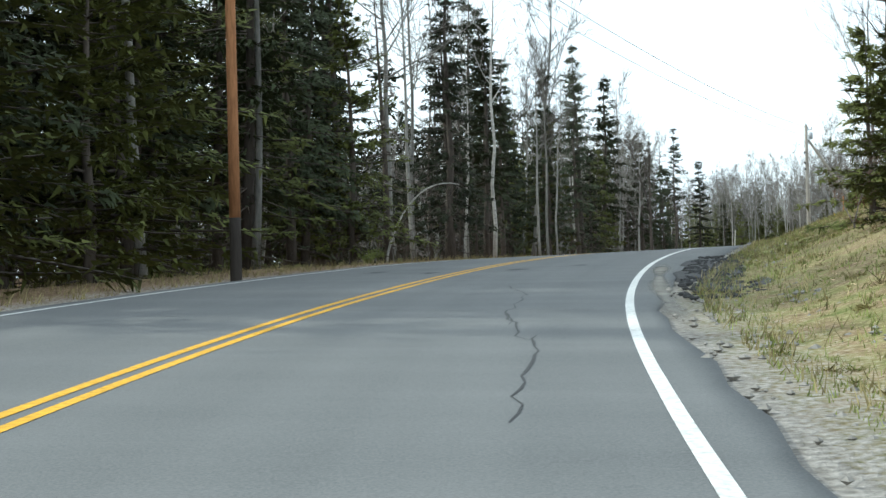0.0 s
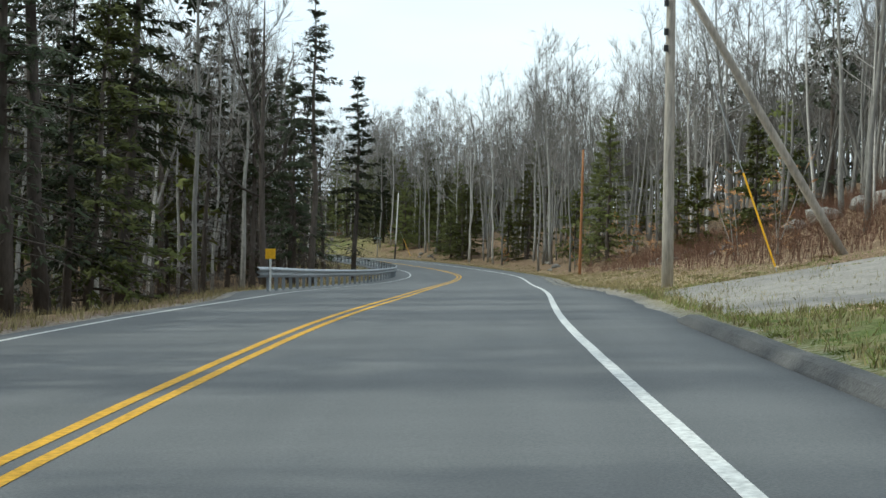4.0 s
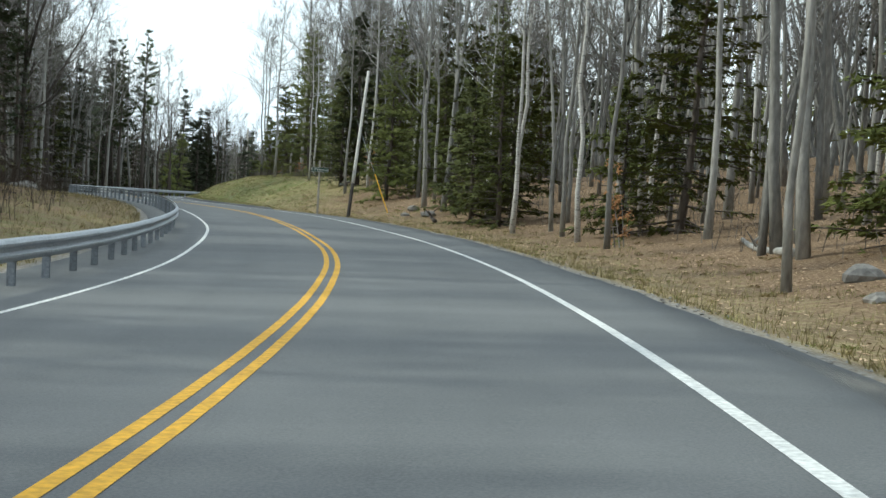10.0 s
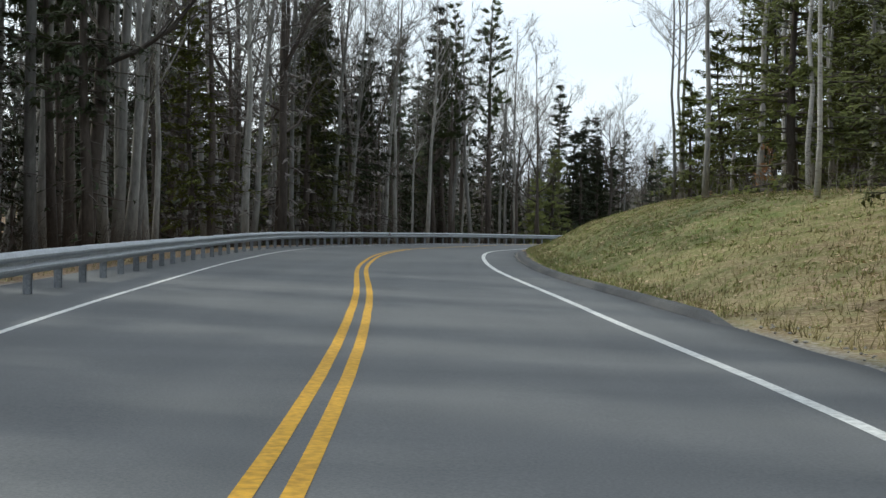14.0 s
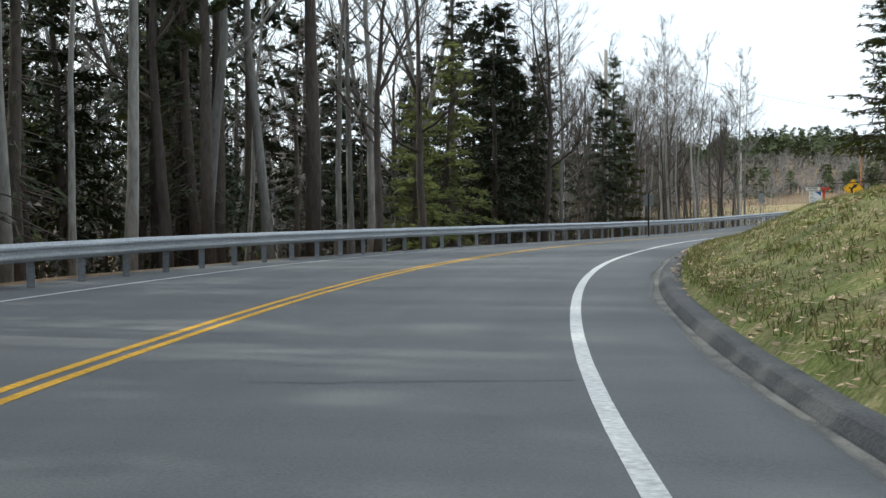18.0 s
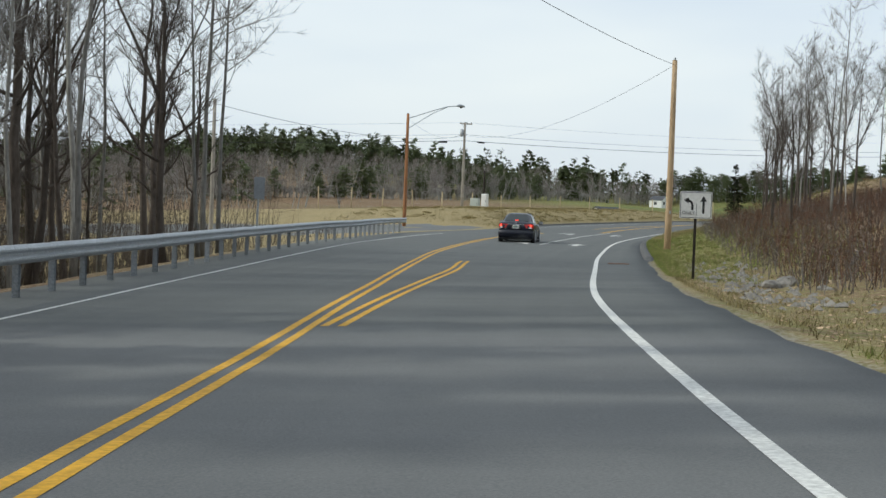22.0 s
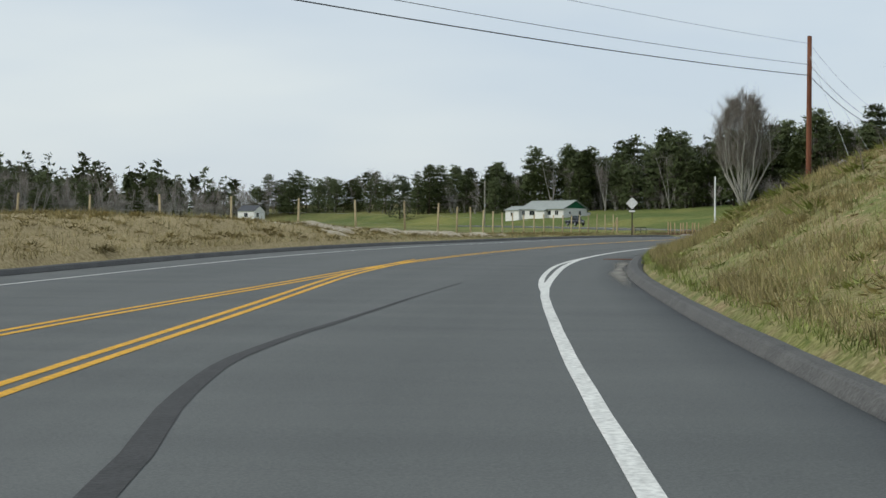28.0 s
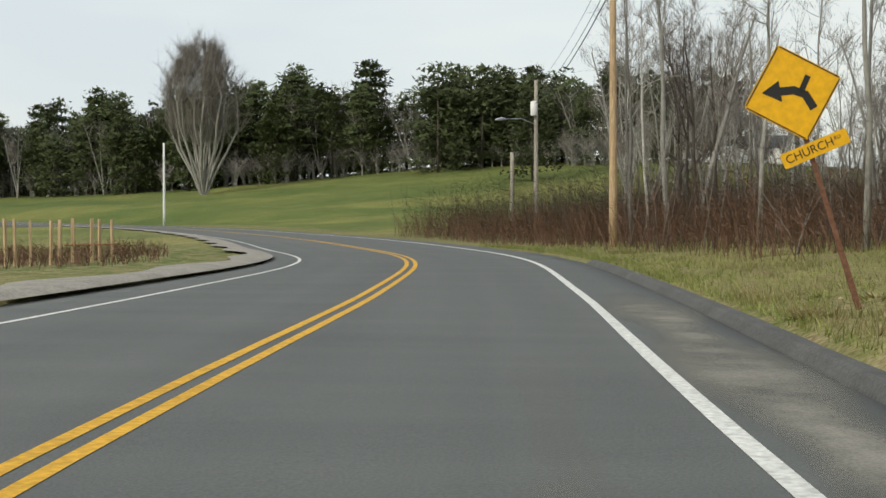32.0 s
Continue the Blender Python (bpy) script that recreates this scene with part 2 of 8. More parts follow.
ASPHALT, VERGE = asphalt_mat(), verge_mat()
TAR = varied("tar", (0.010, 0.010, 0.011), (0.022, 0.022, 0.023), 6, 60, 0.6)
PATCH = varied("worn_rubber", (0.028, 0.028, 0.029), (0.060, 0.060, 0.061), 2.0, 30, 0.8)
CURB = varied("bituminous_curb", (0.055, 0.056, 0.058), (0.135, 0.133, 0.130), 1.5, 30, 0.9, bump=0.6)
SAND = varied("road_sand", (0.15, 0.146, 0.138), (0.225, 0.215, 0.20), 2.0, 40, 0.95)
SAND_P = varied("pale_bank_sand", (0.30, 0.255, 0.185), (0.52, 0.465, 0.365), 1.2, 30, 0.95, bump=0.9)
DUST = dust_mat()
GRAVEL = varied("gravel", (0.17, 0.155, 0.135), (0.40, 0.37, 0.33), 2.0, 18, 0.95, bump=0.9)
WHITE = varied("white_line_paint", (0.50, 0.50, 0.48), (0.74, 0.74, 0.71), 0.8, 18, 0.7, bump=0.05)
YELLOW = varied("yellow_line_paint", (0.50, 0.265, 0.012), (0.72, 0.40, 0.030), 0.7, 16, 0.7, bump=0.05)
GALV = varied("galvanised_steel", (0.30, 0.32, 0.34), (0.46, 0.48, 0.50), 1.5, 25, 0.5, 0.55, bump=0.1)
POST = varied("weathered_steel_post", (0.20, 0.215, 0.235), (0.34, 0.36, 0.38), 2.0, 25, 0.65, 0.3, each=0.25)
BARK = varied("grey_bark", (0.110, 0.104, 0.094), (0.350, 0.340, 0.315), 2.5, 12, 0.9, stretch=(1, 1, 0.3), bump=0.7, each=0.35)
BARK_D = varied("dark_bark", (0.045, 0.036, 0.030), (0.125, 0.105, 0.090), 2.5, 12, 0.95, stretch=(1, 1, 0.3), bump=0.8, each=0.3)
BIRCH = birch_mat()
TWIG = varied("bare_twigs", (0.105, 0.090, 0.080), (0.235, 0.212, 0.195), 1.0, 8, 0.9, bump=0, each=0.3)
TWIG_D = varied("dark_undergrowth", (0.050, 0.040, 0.034), (0.125, 0.105, 0.090), 1.0, 8, 0.9, bump=0, each=0.3, by="ISLAND")
TWIG_R = varied("red_brown_twigs", (0.105, 0.060, 0.043), (0.250, 0.148, 0.104), 1.0, 8, 0.9, bump=0, each=0.4, by="ISLAND")
SPRUCE = varied("spruce_needles", (0.013, 0.020, 0.010), (0.062, 0.074, 0.033), 0.8, 6, 0.85, bump=0, each=0.4)
HEMLOCK = varied("hemlock_needles", (0.036, 0.050, 0.012), (0.170, 0.178, 0.044), 0.8, 6, 0.85, bump=0, each=0.35)
PINE = varied("pine_needles", (0.022, 0.034, 0.014), (0.096, 0.114, 0.044), 0.8, 6, 0.85, bump=0, each=0.35)
GRASS = varied("grass_blades", (0.15, 0.125, 0.050), (0.46, 0.395, 0.210), 0.5, 2.0, 0.9, bump=0, each=0.45, by="ISLAND")
GRASS_G = varied("green_blades", (0.110, 0.150, 0.036), (0.34, 0.36, 0.12), 0.5, 2.0, 0.9, bump=0, each=0.4, by="ISLAND")
LEAF = varied("fallen_leaves", (0.26, 0.165, 0.090), (0.58, 0.44, 0.30), 0.8, 3.0, 0.9, bump=0, each=0.45, by="ISLAND")
BEECH = varied("withered_beech_leaves", (0.30, 0.135, 0.050), (0.50, 0.285, 0.135), 0.8, 3.0, 0.9, bump=0, each=0.35, by="ISLAND")
POLE_G = varied("weathered_grey_pole", (0.24, 0.215, 0.185), (0.43, 0.395, 0.345), 3, 20, 0.9, stretch=(1, 1, 0.15), bump=0.4)
POLE_O = varied("orange_brown_pole", (0.20, 0.085, 0.035), (0.42, 0.205, 0.095), 3, 20, 0.85, stretch=(1, 1, 0.15), bump=0.4)
POLE_D = varied("creosote_dark_wood", (0.016, 0.013, 0.011), (0.050, 0.040, 0.033), 3, 20, 0.8, stretch=(1, 1, 0.15), bump=0.4)
WOOD = varied("pale_fence_wood", (0.30, 0.235, 0.140), (0.52, 0.430, 0.280), 3, 20, 0.9, stretch=(1, 1, 0.2), bump=0.3, each=0.25)
ROCK = varied("grey_rock", (0.12, 0.112, 0.10), (0.36, 0.34, 0.31), 1.2, 9, 0.95, bump=0.9)
BLACK = plain("black_plastic", (0.014, 0.014, 0.015), 0.5)
CABLE = plain("black_cable", (0.02, 0.02, 0.022), 0.6)
SIGN_Y = plain("yellow_sign_sheeting", (0.80, 0.43, 0.010), 0.4)
SIGN_W = plain("white_sign_sheeting", (0.74, 0.74, 0.72), 0.4)
SIGN_B = plain("sign_black", (0.018, 0.018, 0.018), 0.5)
SIGN_G = plain("dark_green_sheeting", (0.010, 0.055, 0.032), 0.45)
ALU = varied("bare_aluminium", (0.42, 0.43, 0.44), (0.58, 0.59, 0.60), 2, 20, 0.45, 0.6, bump=0.05)
RUST = varied("rusty_iron", (0.11, 0.052, 0.034), (0.22, 0.11, 0.07), 4, 25, 0.9, bump=0.5)
ORANGE = plain("red_paint", (0.50, 0.040, 0.024), 0.6)
SIDING = varied("white_siding", (0.70, 0.70, 0.69), (0.82, 0.82, 0.81), 2, 20, 0.7, bump=0.1)
ROOFING = varied("grey_green_shingles", (0.22, 0.24, 0.235), (0.36, 0.39, 0.375), 1.5, 14, 0.9, bump=0.4)
GREEN_P = plain("green_gable_paint", (0.012, 0.11, 0.055), 0.7)
GLASS_D = plain("dark_window_glass", (0.020, 0.026, 0.032), 0.08, 0.0, 0.6)
MEADOW = varied("spring_meadow", (0.075, 0.112, 0.026), (0.205, 0.222, 0.078), 0.05, 1.2, 0.95, bump=0.4)
ASPHALT_D = varied("oil_darkened_asphalt", (0.080, 0.083, 0.088), (0.115, 0.119, 0.124), 0.8, 45, 0.8, bump=0.2)
POLE_W = varied("golden_pine_pole", (0.34, 0.225, 0.125), (0.56, 0.42, 0.27), 3, 20, 0.85, stretch=(1, 1, 0.15), bump=0.4)
POLE_R = varied("red_brown_pole", (0.085, 0.030, 0.018), (0.23, 0.095, 0.050), 2, 18, 0.8, stretch=(1, 1, 0.1), bump=0.4)
CABINET = plain("grey_green_cabinet", (0.42, 0.46, 0.43), 0.6)
SIGN_BLUE = plain("blue_sheeting", (0.03, 0.10, 0.35), 0.45)
ROOFING_D = varied("dark_shingles", (0.05, 0.055, 0.065), (0.10, 0.105, 0.12), 1.5, 14, 0.9, bump=0.4)
CAR_BLUE = plain("dark_blue_car_paint", (0.009, 0.011, 0.022), 0.25, 0.1, 0.5)
CAR_GLASS = plain("tinted_car_glass", (0.014, 0.020, 0.022), 0.06, 0.0, 0.4)
RIM = plain("silver_alloy", (0.45, 0.46, 0.48), 0.35, 0.8)
CHROME = plain("chrome", (0.62, 0.63, 0.65), 0.15, 1.0)
TAIL = plain("red_lens", (0.32, 0.010, 0.008), 0.15, 0, 0.6, 0.25)
TAIL_LIT = plain("lit_brake_lamp", (1.0, 0.06, 0.03), 0.3, 0, 0.4, 3.0)
ALU_P = varied("pale_sign_back", (0.50, 0.51, 0.52), (0.66, 0.67, 0.68), 2, 20, 0.55, 0.1, bump=0.05)
# sign-back aluminium with the shade on that side put into its colour
ALU_SHADE = varied("shaded_sign_back", (0.16, 0.165, 0.17), (0.24, 0.245, 0.25), 2, 20, 0.6, 0.2, bump=0.05)
POLE_P = varied("bleached_pole", (0.38, 0.36, 0.33), (0.58, 0.56, 0.52), 3, 20, 0.9, stretch=(1, 1, 0.15), bump=0.4)


# ---- mesh helpers ----
def mesh_of(name, V, F, mat=None, smooth=False):
    """A mesh from vertex and face arrays (faces all of one size)."""
    V, F = np.asarray(V, np.float32), np.asarray(F, np.int32)
    me = bpy.data.meshes.new(name)
    me.vertices.add(len(V))
    me.vertices.foreach_set("co", V.ravel())
    k = F.shape[1]
    me.loops.add(F.size)
    me.loops.foreach_set("vertex_index", F.ravel())
    me.polygons.add(len(F))
    me.polygons.foreach_set("loop_start", np.arange(0, F.size, k, dtype=np.int32))
    me.polygons.foreach_set("loop_total", np.full(len(F), k, np.int32))
    me.polygons.foreach_set("use_smooth", np.full(len(F), bool(smooth)))
    me.update(calc_edges=True)
    me.validate()
    if mat:
        me.materials.append(mat)
    return me


class Bag:
    """Collects pieces of one mesh as triangles."""

    def __init__(self):
        self.v, self.f, self.n = [], [], 0

    def add(self, V, F):
        V, F = np.asarray(V, float), np.asarray(F, int)
        if F.shape[1] == 4:
            F = np.concatenate([F[:, [0, 1, 2]], F[:, [0, 2, 3]]])
        self.v.append(V), self.f.append(F + self.n)
        self.n += len(V)
        return self

    def mesh(self, name, mat=None, smooth=False):
        return mesh_of(name, np.concatenate(self.v), np.concatenate(self.f), mat, smooth)


def tube(points, radii, n=6, cap=True):
    """A tapered tube through the points."""
    P, r = np.asarray(points, float), np.asarray(radii, float)
    T = np.gradient(P, axis=0)
    T /= np.linalg.norm(T, axis=1, keepdims=True) + 1e-9
    up = np.where(np.abs(T[:, 2:3]) > 0.8, np.array([[1.0, 0, 0]]), np.array([[0, 0, 1.0]]))
    A = np.cross(T, up)
    A /= np.linalg.norm(A, axis=1, keepdims=True) + 1e-9
    B = np.cross(T, A)
    a = np.arange(n) * 2 * np.pi / n
    V = P[:, None] + r[:, None, None] * (np.cos(a)[None, :, None] * A[:, None] + np.sin(a)[None, :, None] * B[:, None])
    m = len(P)
    i, j = np.meshgrid(np.arange(m - 1), np.arange(n), indexing="ij")
    k = (j + 1) % n
    Q = np.stack([i * n + j, i * n + k, (i + 1) * n + k, (i + 1) * n + j], -1).reshape(-1, 4)
    V = V.reshape(-1, 3)
    F = np.concatenate([Q[:, [0, 1, 2]], Q[:, [0, 2, 3]]])
    if cap:
        top = len(V)
        V = np.concatenate([V, P[-1:], P[:1]])
        jj = np.arange(n)
        F = np.concatenate([F, np.stack([(m - 1) * n + jj, (m - 1) * n + (jj + 1) % n, np.full(n, top)], -1),
                            np.stack([(jj + 1) % n, jj, np.full(n, top + 1)], -1)])
    return V, F


def box(cx, cy, cz, sx, sy, sz, bevel=0.0):
    """A box by centre and size, its edges cut off by bevel."""
    b = min(bevel, sx / 2.2, sy / 2.2, sz / 2.2)
    if b <= 0:
        V = np.array([(x, y, z) for z in (-1, 1) for x, y in ((-1, -1), (1, -1), (1, 1), (-1, 1))], float) * (sx / 2, sy / 2, sz / 2)
        F = [(3, 2, 1, 0), (4, 5, 6, 7), (0, 1, 5, 4), (1, 2, 6, 5), (2, 3, 7, 6), (3, 0, 4, 7)]
        return V + (cx, cy, cz), np.array(F)
    rings = []
    for z, inset in ((-sz / 2, b), (-sz / 2 + b, 0), (sz / 2 - b, 0), (sz / 2, b)):
        x, y = sx / 2 - inset, sy / 2 - inset
        c = b
        rings += [(-x + c, -y, z), (x - c, -y, z), (x, -y + c, z), (x, y - c, z), (x - c, y, z), (-x + c, y, z), (-x, y - c, z), (-x, -y + c, z)]
    V = np.array(rings)
    F = []
    for k in range(3):
        for j in range(8):
            F.append((k * 8 + j, k * 8 + (j + 1) % 8, (k + 1) * 8 + (j + 1) % 8, (k + 1) * 8 + j))
    F += [(0, 7, 6, 5), (0, 5, 4, 1), (1, 4, 3, 2), (24, 25, 28, 29), (24, 29, 30, 31), (25, 26, 27, 28)]
    return V + (cx, cy, cz), np.array(F)


def prism(outline, depth, y0=0.0):
    """An outline in x and z given thickness along y (towards +y)."""
    n = len(outline)
    V = [(x, y0, z) for x, z in outline] + [(x, y0 + depth, z) for x, z in outline]
    bm = bmesh.new()
    vs = [bm.verts.new(v) for v in V]
    bm.faces.new(vs[:n])
    bm.faces.new(vs[n:][::-1])
    for i in range(n):
        bm.faces.new((vs[i], vs[n + i], vs[n + (i + 1) % n], vs[(i + 1) % n]))
    bmesh.ops.triangulate(bm, faces=bm.faces)
    bmesh.ops.recalc_face_normals(bm, faces=bm.faces)
    bm.verts.index_update()
    out = np.array([v.co[:] for v in bm.verts]), np.array([[v.index for v in f.verts] for f in bm.faces])
    bm.free()
    return out


def part(name, me, parent, label="", m=None):
    ob = new(name, me)
    ob.parent = parent
    if m is not None:
        ob.matrix_basis = m
    return tagged(ob, label)


def bag_part(name, pieces, mat, parent, label="", smooth=False, m=None):
    b = Bag()
    for V, F in pieces:
        b.add(V, F)
    return part(name, b.mesh(name, mat, smooth), parent, label, m)


def thing(name, label, category, m=None, group="", kind=""):
    ob = new(name)
    ob.empty_display_size = 0.3
    if m is not None:
        ob.matrix_basis = m
    return tagged(ob, label, category, group, kind)


# ---- the plan: the driven lane's middle, from the south end to beyond the last bend ----
LANE = [(-1.2, -40, -1.62), (-0.7, -20, -0.92), (0, 0, -0.01), (1.53, 19.93, 0.92), (4.88, 39.64, 1.72), (9.63, 59.07, 2.28), (14.93, 78.35, 2.36), (20.91, 97.44, 2.03),
        (26.4, 116.67, 1.51), (31.93, 135.89, 1.12), (36.58, 155.34, 0.78), (39.55, 175.11, 0.59), (40.63, 195.07, 0.57), (40.08, 215.06, 0.64), (38.2, 234.97, 0.58), (36.26, 254.87, 0.47),
        (35.52, 274.86, 0.36), (36.61, 294.82, 0.11), (39.81, 314.55, 0.03), (45.29, 333.77, -0.07), (52.61, 352.37, -0.26), (61.1, 370.48, -0.45), (70.59, 388.09, -0.58), (80.77, 405.3, -0.56),
        (91.53, 422.15, -0.42), (103.43, 438.23, -0.28), (116.17, 453.63, -0.04), (130.14, 467.94, 0.27), (145.05, 481.26, 0.53), (160.96, 493.36, 0.73), (177.9, 503.2, 0.95), (194, 511.7, 1.07),
        (209.5, 520.6, 1.18), (222, 530.5, 1.32), (238, 544, 1.44), (255, 560, 1.60), (271, 579, 1.91), (284, 604, 2.31), (295, 635, 2.80), (304, 670, 3.20),
        (312, 710, 3.60), (320, 770, 4.40), (324, 850, 5.50)]


def spline(points, per=24):
    P = np.array(points, float)
    P = np.concatenate([[2 * P[0] - P[1]], P, [2 * P[-1] - P[-2]]])
    u = np.linspace(0, 1, per, endpoint=False)[:, None]
    out = [0.5 * ((2 * b) + (c - a) * u + (2 * a - 5 * b + 4 * c - d) * u**2 + (-a + 3 * b - 3 * c + d) * u**3)
           for a, b, c, d in zip(P[:-3], P[1:-2], P[2:-1], P[3:])]
    return np.concatenate(out + [P[-2:-1]])


ROAD = spline(LANE)
for _ in range(10):
    ROAD[1:-1, 2] = 0.25 * ROAD[:-2, 2] + 0.5 * ROAD[1:-1, 2] + 0.25 * ROAD[2:, 2]
RS = np.concatenate([[0], np.cumsum(np.linalg.norm(np.diff(ROAD[:, :2], axis=0), axis=1))])
RS -= RS[48]                                     # zero at the third point of the plan
RT = np.gradient(ROAD[:, :2], axis=0)
RT /= np.linalg.norm(RT, axis=1, keepdims=True)


def table(s, rows):
    a = np.array(rows, float)
    return sum(np.interp(np.asarray(s, float) + d, a[:, 0], a[:, 1]) * w for d, w in ((-2.5, .25), (0, .5), (2.5, .25)))


def right_line(s):
    return table(s, [(-20, 0.88), (0, 0.83), (6, 0.86), (12, 0.94), (26, 1.18), (38, 1.33), (44, 1.37), (50, 1.36), (60, 1.30), (70, 1.29), (84, 1.15), (92, 1.14), (98, 1.18), (102, 1.23), (116, 1.46), (124, 1.51), (136, 1.50), (146, 1.67), (154, 1.72), (172, 2.02), (188, 2.35), (196, 2.48), (204, 2.50), (212, 2.60), (224, 2.70), (228, 2.71), (230, 2.69), (232, 2.63), (238, 2.41), (262, 1.59), (276, 1.17), (284, 0.86), (292, 0.61), (302, 0.40), (314, 0.23), (322, 0.20), (330, 0.34)]
                 + [(332, 0.38), (336, 0.48), (342, 0.70), (350, 1.13), (352, 1.18), (364, 1.41), (374, 1.41), (386, 1.31), (398, 1.40), (402, 1.40), (412, 1.27), (428, 1.11), (444, 1.12), (458, 0.96), (478, 0.65), (482, 0.56), (484, 0.48), (492, 0.14), (496, -0.10), (498, -0.19), (504, -0.28), (508, -0.38), (512, -0.39), (516, -0.34), (518, -0.25), (524, 0.04), (532, 0.50), (536, 0.66), (542, 0.85), (548, 0.96), (572, 1.25), (590, 1.65), (604, 1.88), (612, 1.99), (620, 2.05), (628, 2.07), (644, 2.06), (672, 1.93)])


def centre_line(s):
    return table(s, [(-20, -2.89), (0, -2.98), (8, -2.98), (12, -2.91), (22, -2.68), (40, -2.49), (44, -2.42), (52, -2.34), (60, -2.37), (68, -2.32), (76, -2.23), (82, -2.20), (86, -2.20), (112, -2.28), (118, -2.26), (132, -2.12), (140, -1.97), (156, -1.55), (162, -1.36), (172, -1.14), (176, -1.07), (180, -0.94), (188, -0.76), (196, -0.72), (200, -0.64), (212, -0.53), (222, -0.53), (232, -0.62), (236, -0.70), (240, -0.84), (246, -1.10), (270, -2.32), (280, -2.68), (286, -3.06), (288, -3.16), (298, -3.45), (300, -3.49), (308, -3.57), (314, -3.58), (318, -3.56), (330, -3.40)]
                 + [(332, -3.37), (336, -3.30), (340, -3.11), (348, -2.64), (350, -2.55), (354, -2.43), (360, -2.29), (364, -2.25), (370, -2.25), (374, -2.30), (378, -2.46), (388, -2.93), (404, -4.06), (412, -4.68), (420, -5.04), (428, -5.34), (436, -5.56), (446, -5.72), (452, -5.73), (468, -5.69), (474, -5.61), (486, -5.37), (488, -5.31), (490, -5.22), (496, -4.83), (498, -4.73), (500, -4.65), (506, -4.50), (508, -4.41), (522, -3.58), (526, -3.39), (532, -3.25), (536, -3.12), (552, -2.56), (556, -2.45), (562, -2.21), (572, -1.91), (580, -1.62), (588, -1.43), (596, -1.35), (628, -1.46), (672, -1.67)])


def left_line(s):
    return table(s, [(-20, -6.66), (0, -6.77), (16, -6.67), (28, -6.38), (48, -6.00), (80, -5.56), (92, -5.56), (96, -5.62), (110, -5.91), (116, -5.96), (124, -5.96), (132, -5.78), (140, -5.50), (148, -5.17), (164, -4.42), (172, -4.09), (176, -3.97), (180, -3.89), (186, -3.86), (200, -3.58), (212, -3.57), (228, -3.65), (230, -3.68), (232, -3.77), (252, -4.82), (270, -5.92), (280, -6.42), (294, -7.28), (298, -7.49), (300, -7.56), (304, -7.57), (310, -7.52), (330, -7.02)]
                 + [(332, -6.97), (340, -6.67), (352, -6.12), (358, -5.88), (360, -5.83), (362, -5.83), (368, -5.92), (370, -5.97), (372, -6.05), (380, -6.48), (388, -6.99), (396, -7.55), (412, -8.71), (416, -8.94), (420, -9.09), (428, -9.33), (438, -9.59), (442, -9.63), (452, -9.61), (468, -9.51), (484, -9.34), (492, -9.22), (500, -9.01), (510, -8.55), (524, -7.66), (532, -7.19), (538, -6.92), (546, -6.68), (550, -6.45), (566, -5.31), (572, -5.03), (582, -4.50), (586, -4.33), (588, -4.27), (592, -4.24), (596, -4.27), (598, -4.36), (606, -4.77), (608, -4.80), (620, -4.90), (640, -5.11), (672, -5.27)])


def right_edge(s):
    return table(s, [(-20, 1.27), (14, 1.38), (18, 1.42), (22, 1.60), (24, 1.73), (30, 2.35), (32, 2.47), (42, 2.95), (44, 3.02), (46, 3.06), (48, 3.06), (76, 2.78), (116, 2.63), (122, 2.64), (148, 2.96), (156, 3.10), (182, 3.62), (196, 4.14), (204, 4.27), (214, 4.38), (216, 4.38), (220, 4.31), (228, 4.14), (234, 3.98), (238, 3.80), (250, 3.15), (254, 2.96), (268, 2.73), (276, 2.56), (292, 1.94), (300, 1.70), (310, 1.53), (324, 1.66), (330, 1.68)]
                 + [(332, 1.75), (348, 2.44), (354, 2.74), (364, 3.08), (366, 3.11), (368, 3.11), (390, 3.00), (404, 3.07), (412, 3.02), (420, 2.88), (430, 2.63), (436, 2.44), (444, 2.32), (450, 2.27), (468, 2.35), (476, 2.33), (482, 2.26), (484, 2.23), (486, 2.13), (502, 1.28), (504, 1.22), (508, 1.16), (516, 1.13), (520, 1.29), (536, 2.08), (540, 2.25), (544, 2.25), (552, 2.21), (558, 2.24), (572, 2.53), (582, 2.77), (594, 2.91), (672, 3.28)])


def left_edge(s):
    return left_line(s) - table(s, [(0, .35), (95, .4), (106, 1.9), (440, 1.9), (466, 1.7), (570, 1.2), (600, .8)])


# cross fall of the road, rising to the right
BANK = [(-40, -0.029), (-20, -0.029), (0, -0.026), (20, -0.014), (40, 0.002), (60, 0.027), (80, 0.028), (100, 0.017), (120, 0.023), (140, 0.040), (160, 0.036), (180, 0.023), (200, 0.014), (220, -0.003), (240, -0.020), (260, -0.008), (280, -0.005), (300, -0.006), (320, 0.008), (340, 0.030), (360, 0.038), (380, 0.032), (400, 0.011), (420, -0.003), (440, 0.001), (460, 0.005), (480, -0.001), (500, 0.000), (520, -0.011), (540, -0.012), (560, -0.015), (578, -0.009), (596, 0.003), (612, 0.008), (633, 0.008), (656, 0.007), (681, 0.005), (709, 0.003)]


def lift(s, off):
    return table(s, BANK) * np.clip(off, -10, 4.5)


def at(s, off, h=0.0):
    """A place by the distance along the lane, the distance to its right and the height over the road."""
    s, off, h = np.broadcast_arrays(*(np.asarray(v, float) for v in (s, off, h)))
    x, y, z = (np.interp(s, RS, ROAD[:, k]) for k in range(3))
    tx, ty = np.interp(s, RS, RT[:, 0]), np.interp(s, RS, RT[:, 1])
    return np.stack([x + ty * off, y - tx * off, z + h + lift(s, off)], -1)


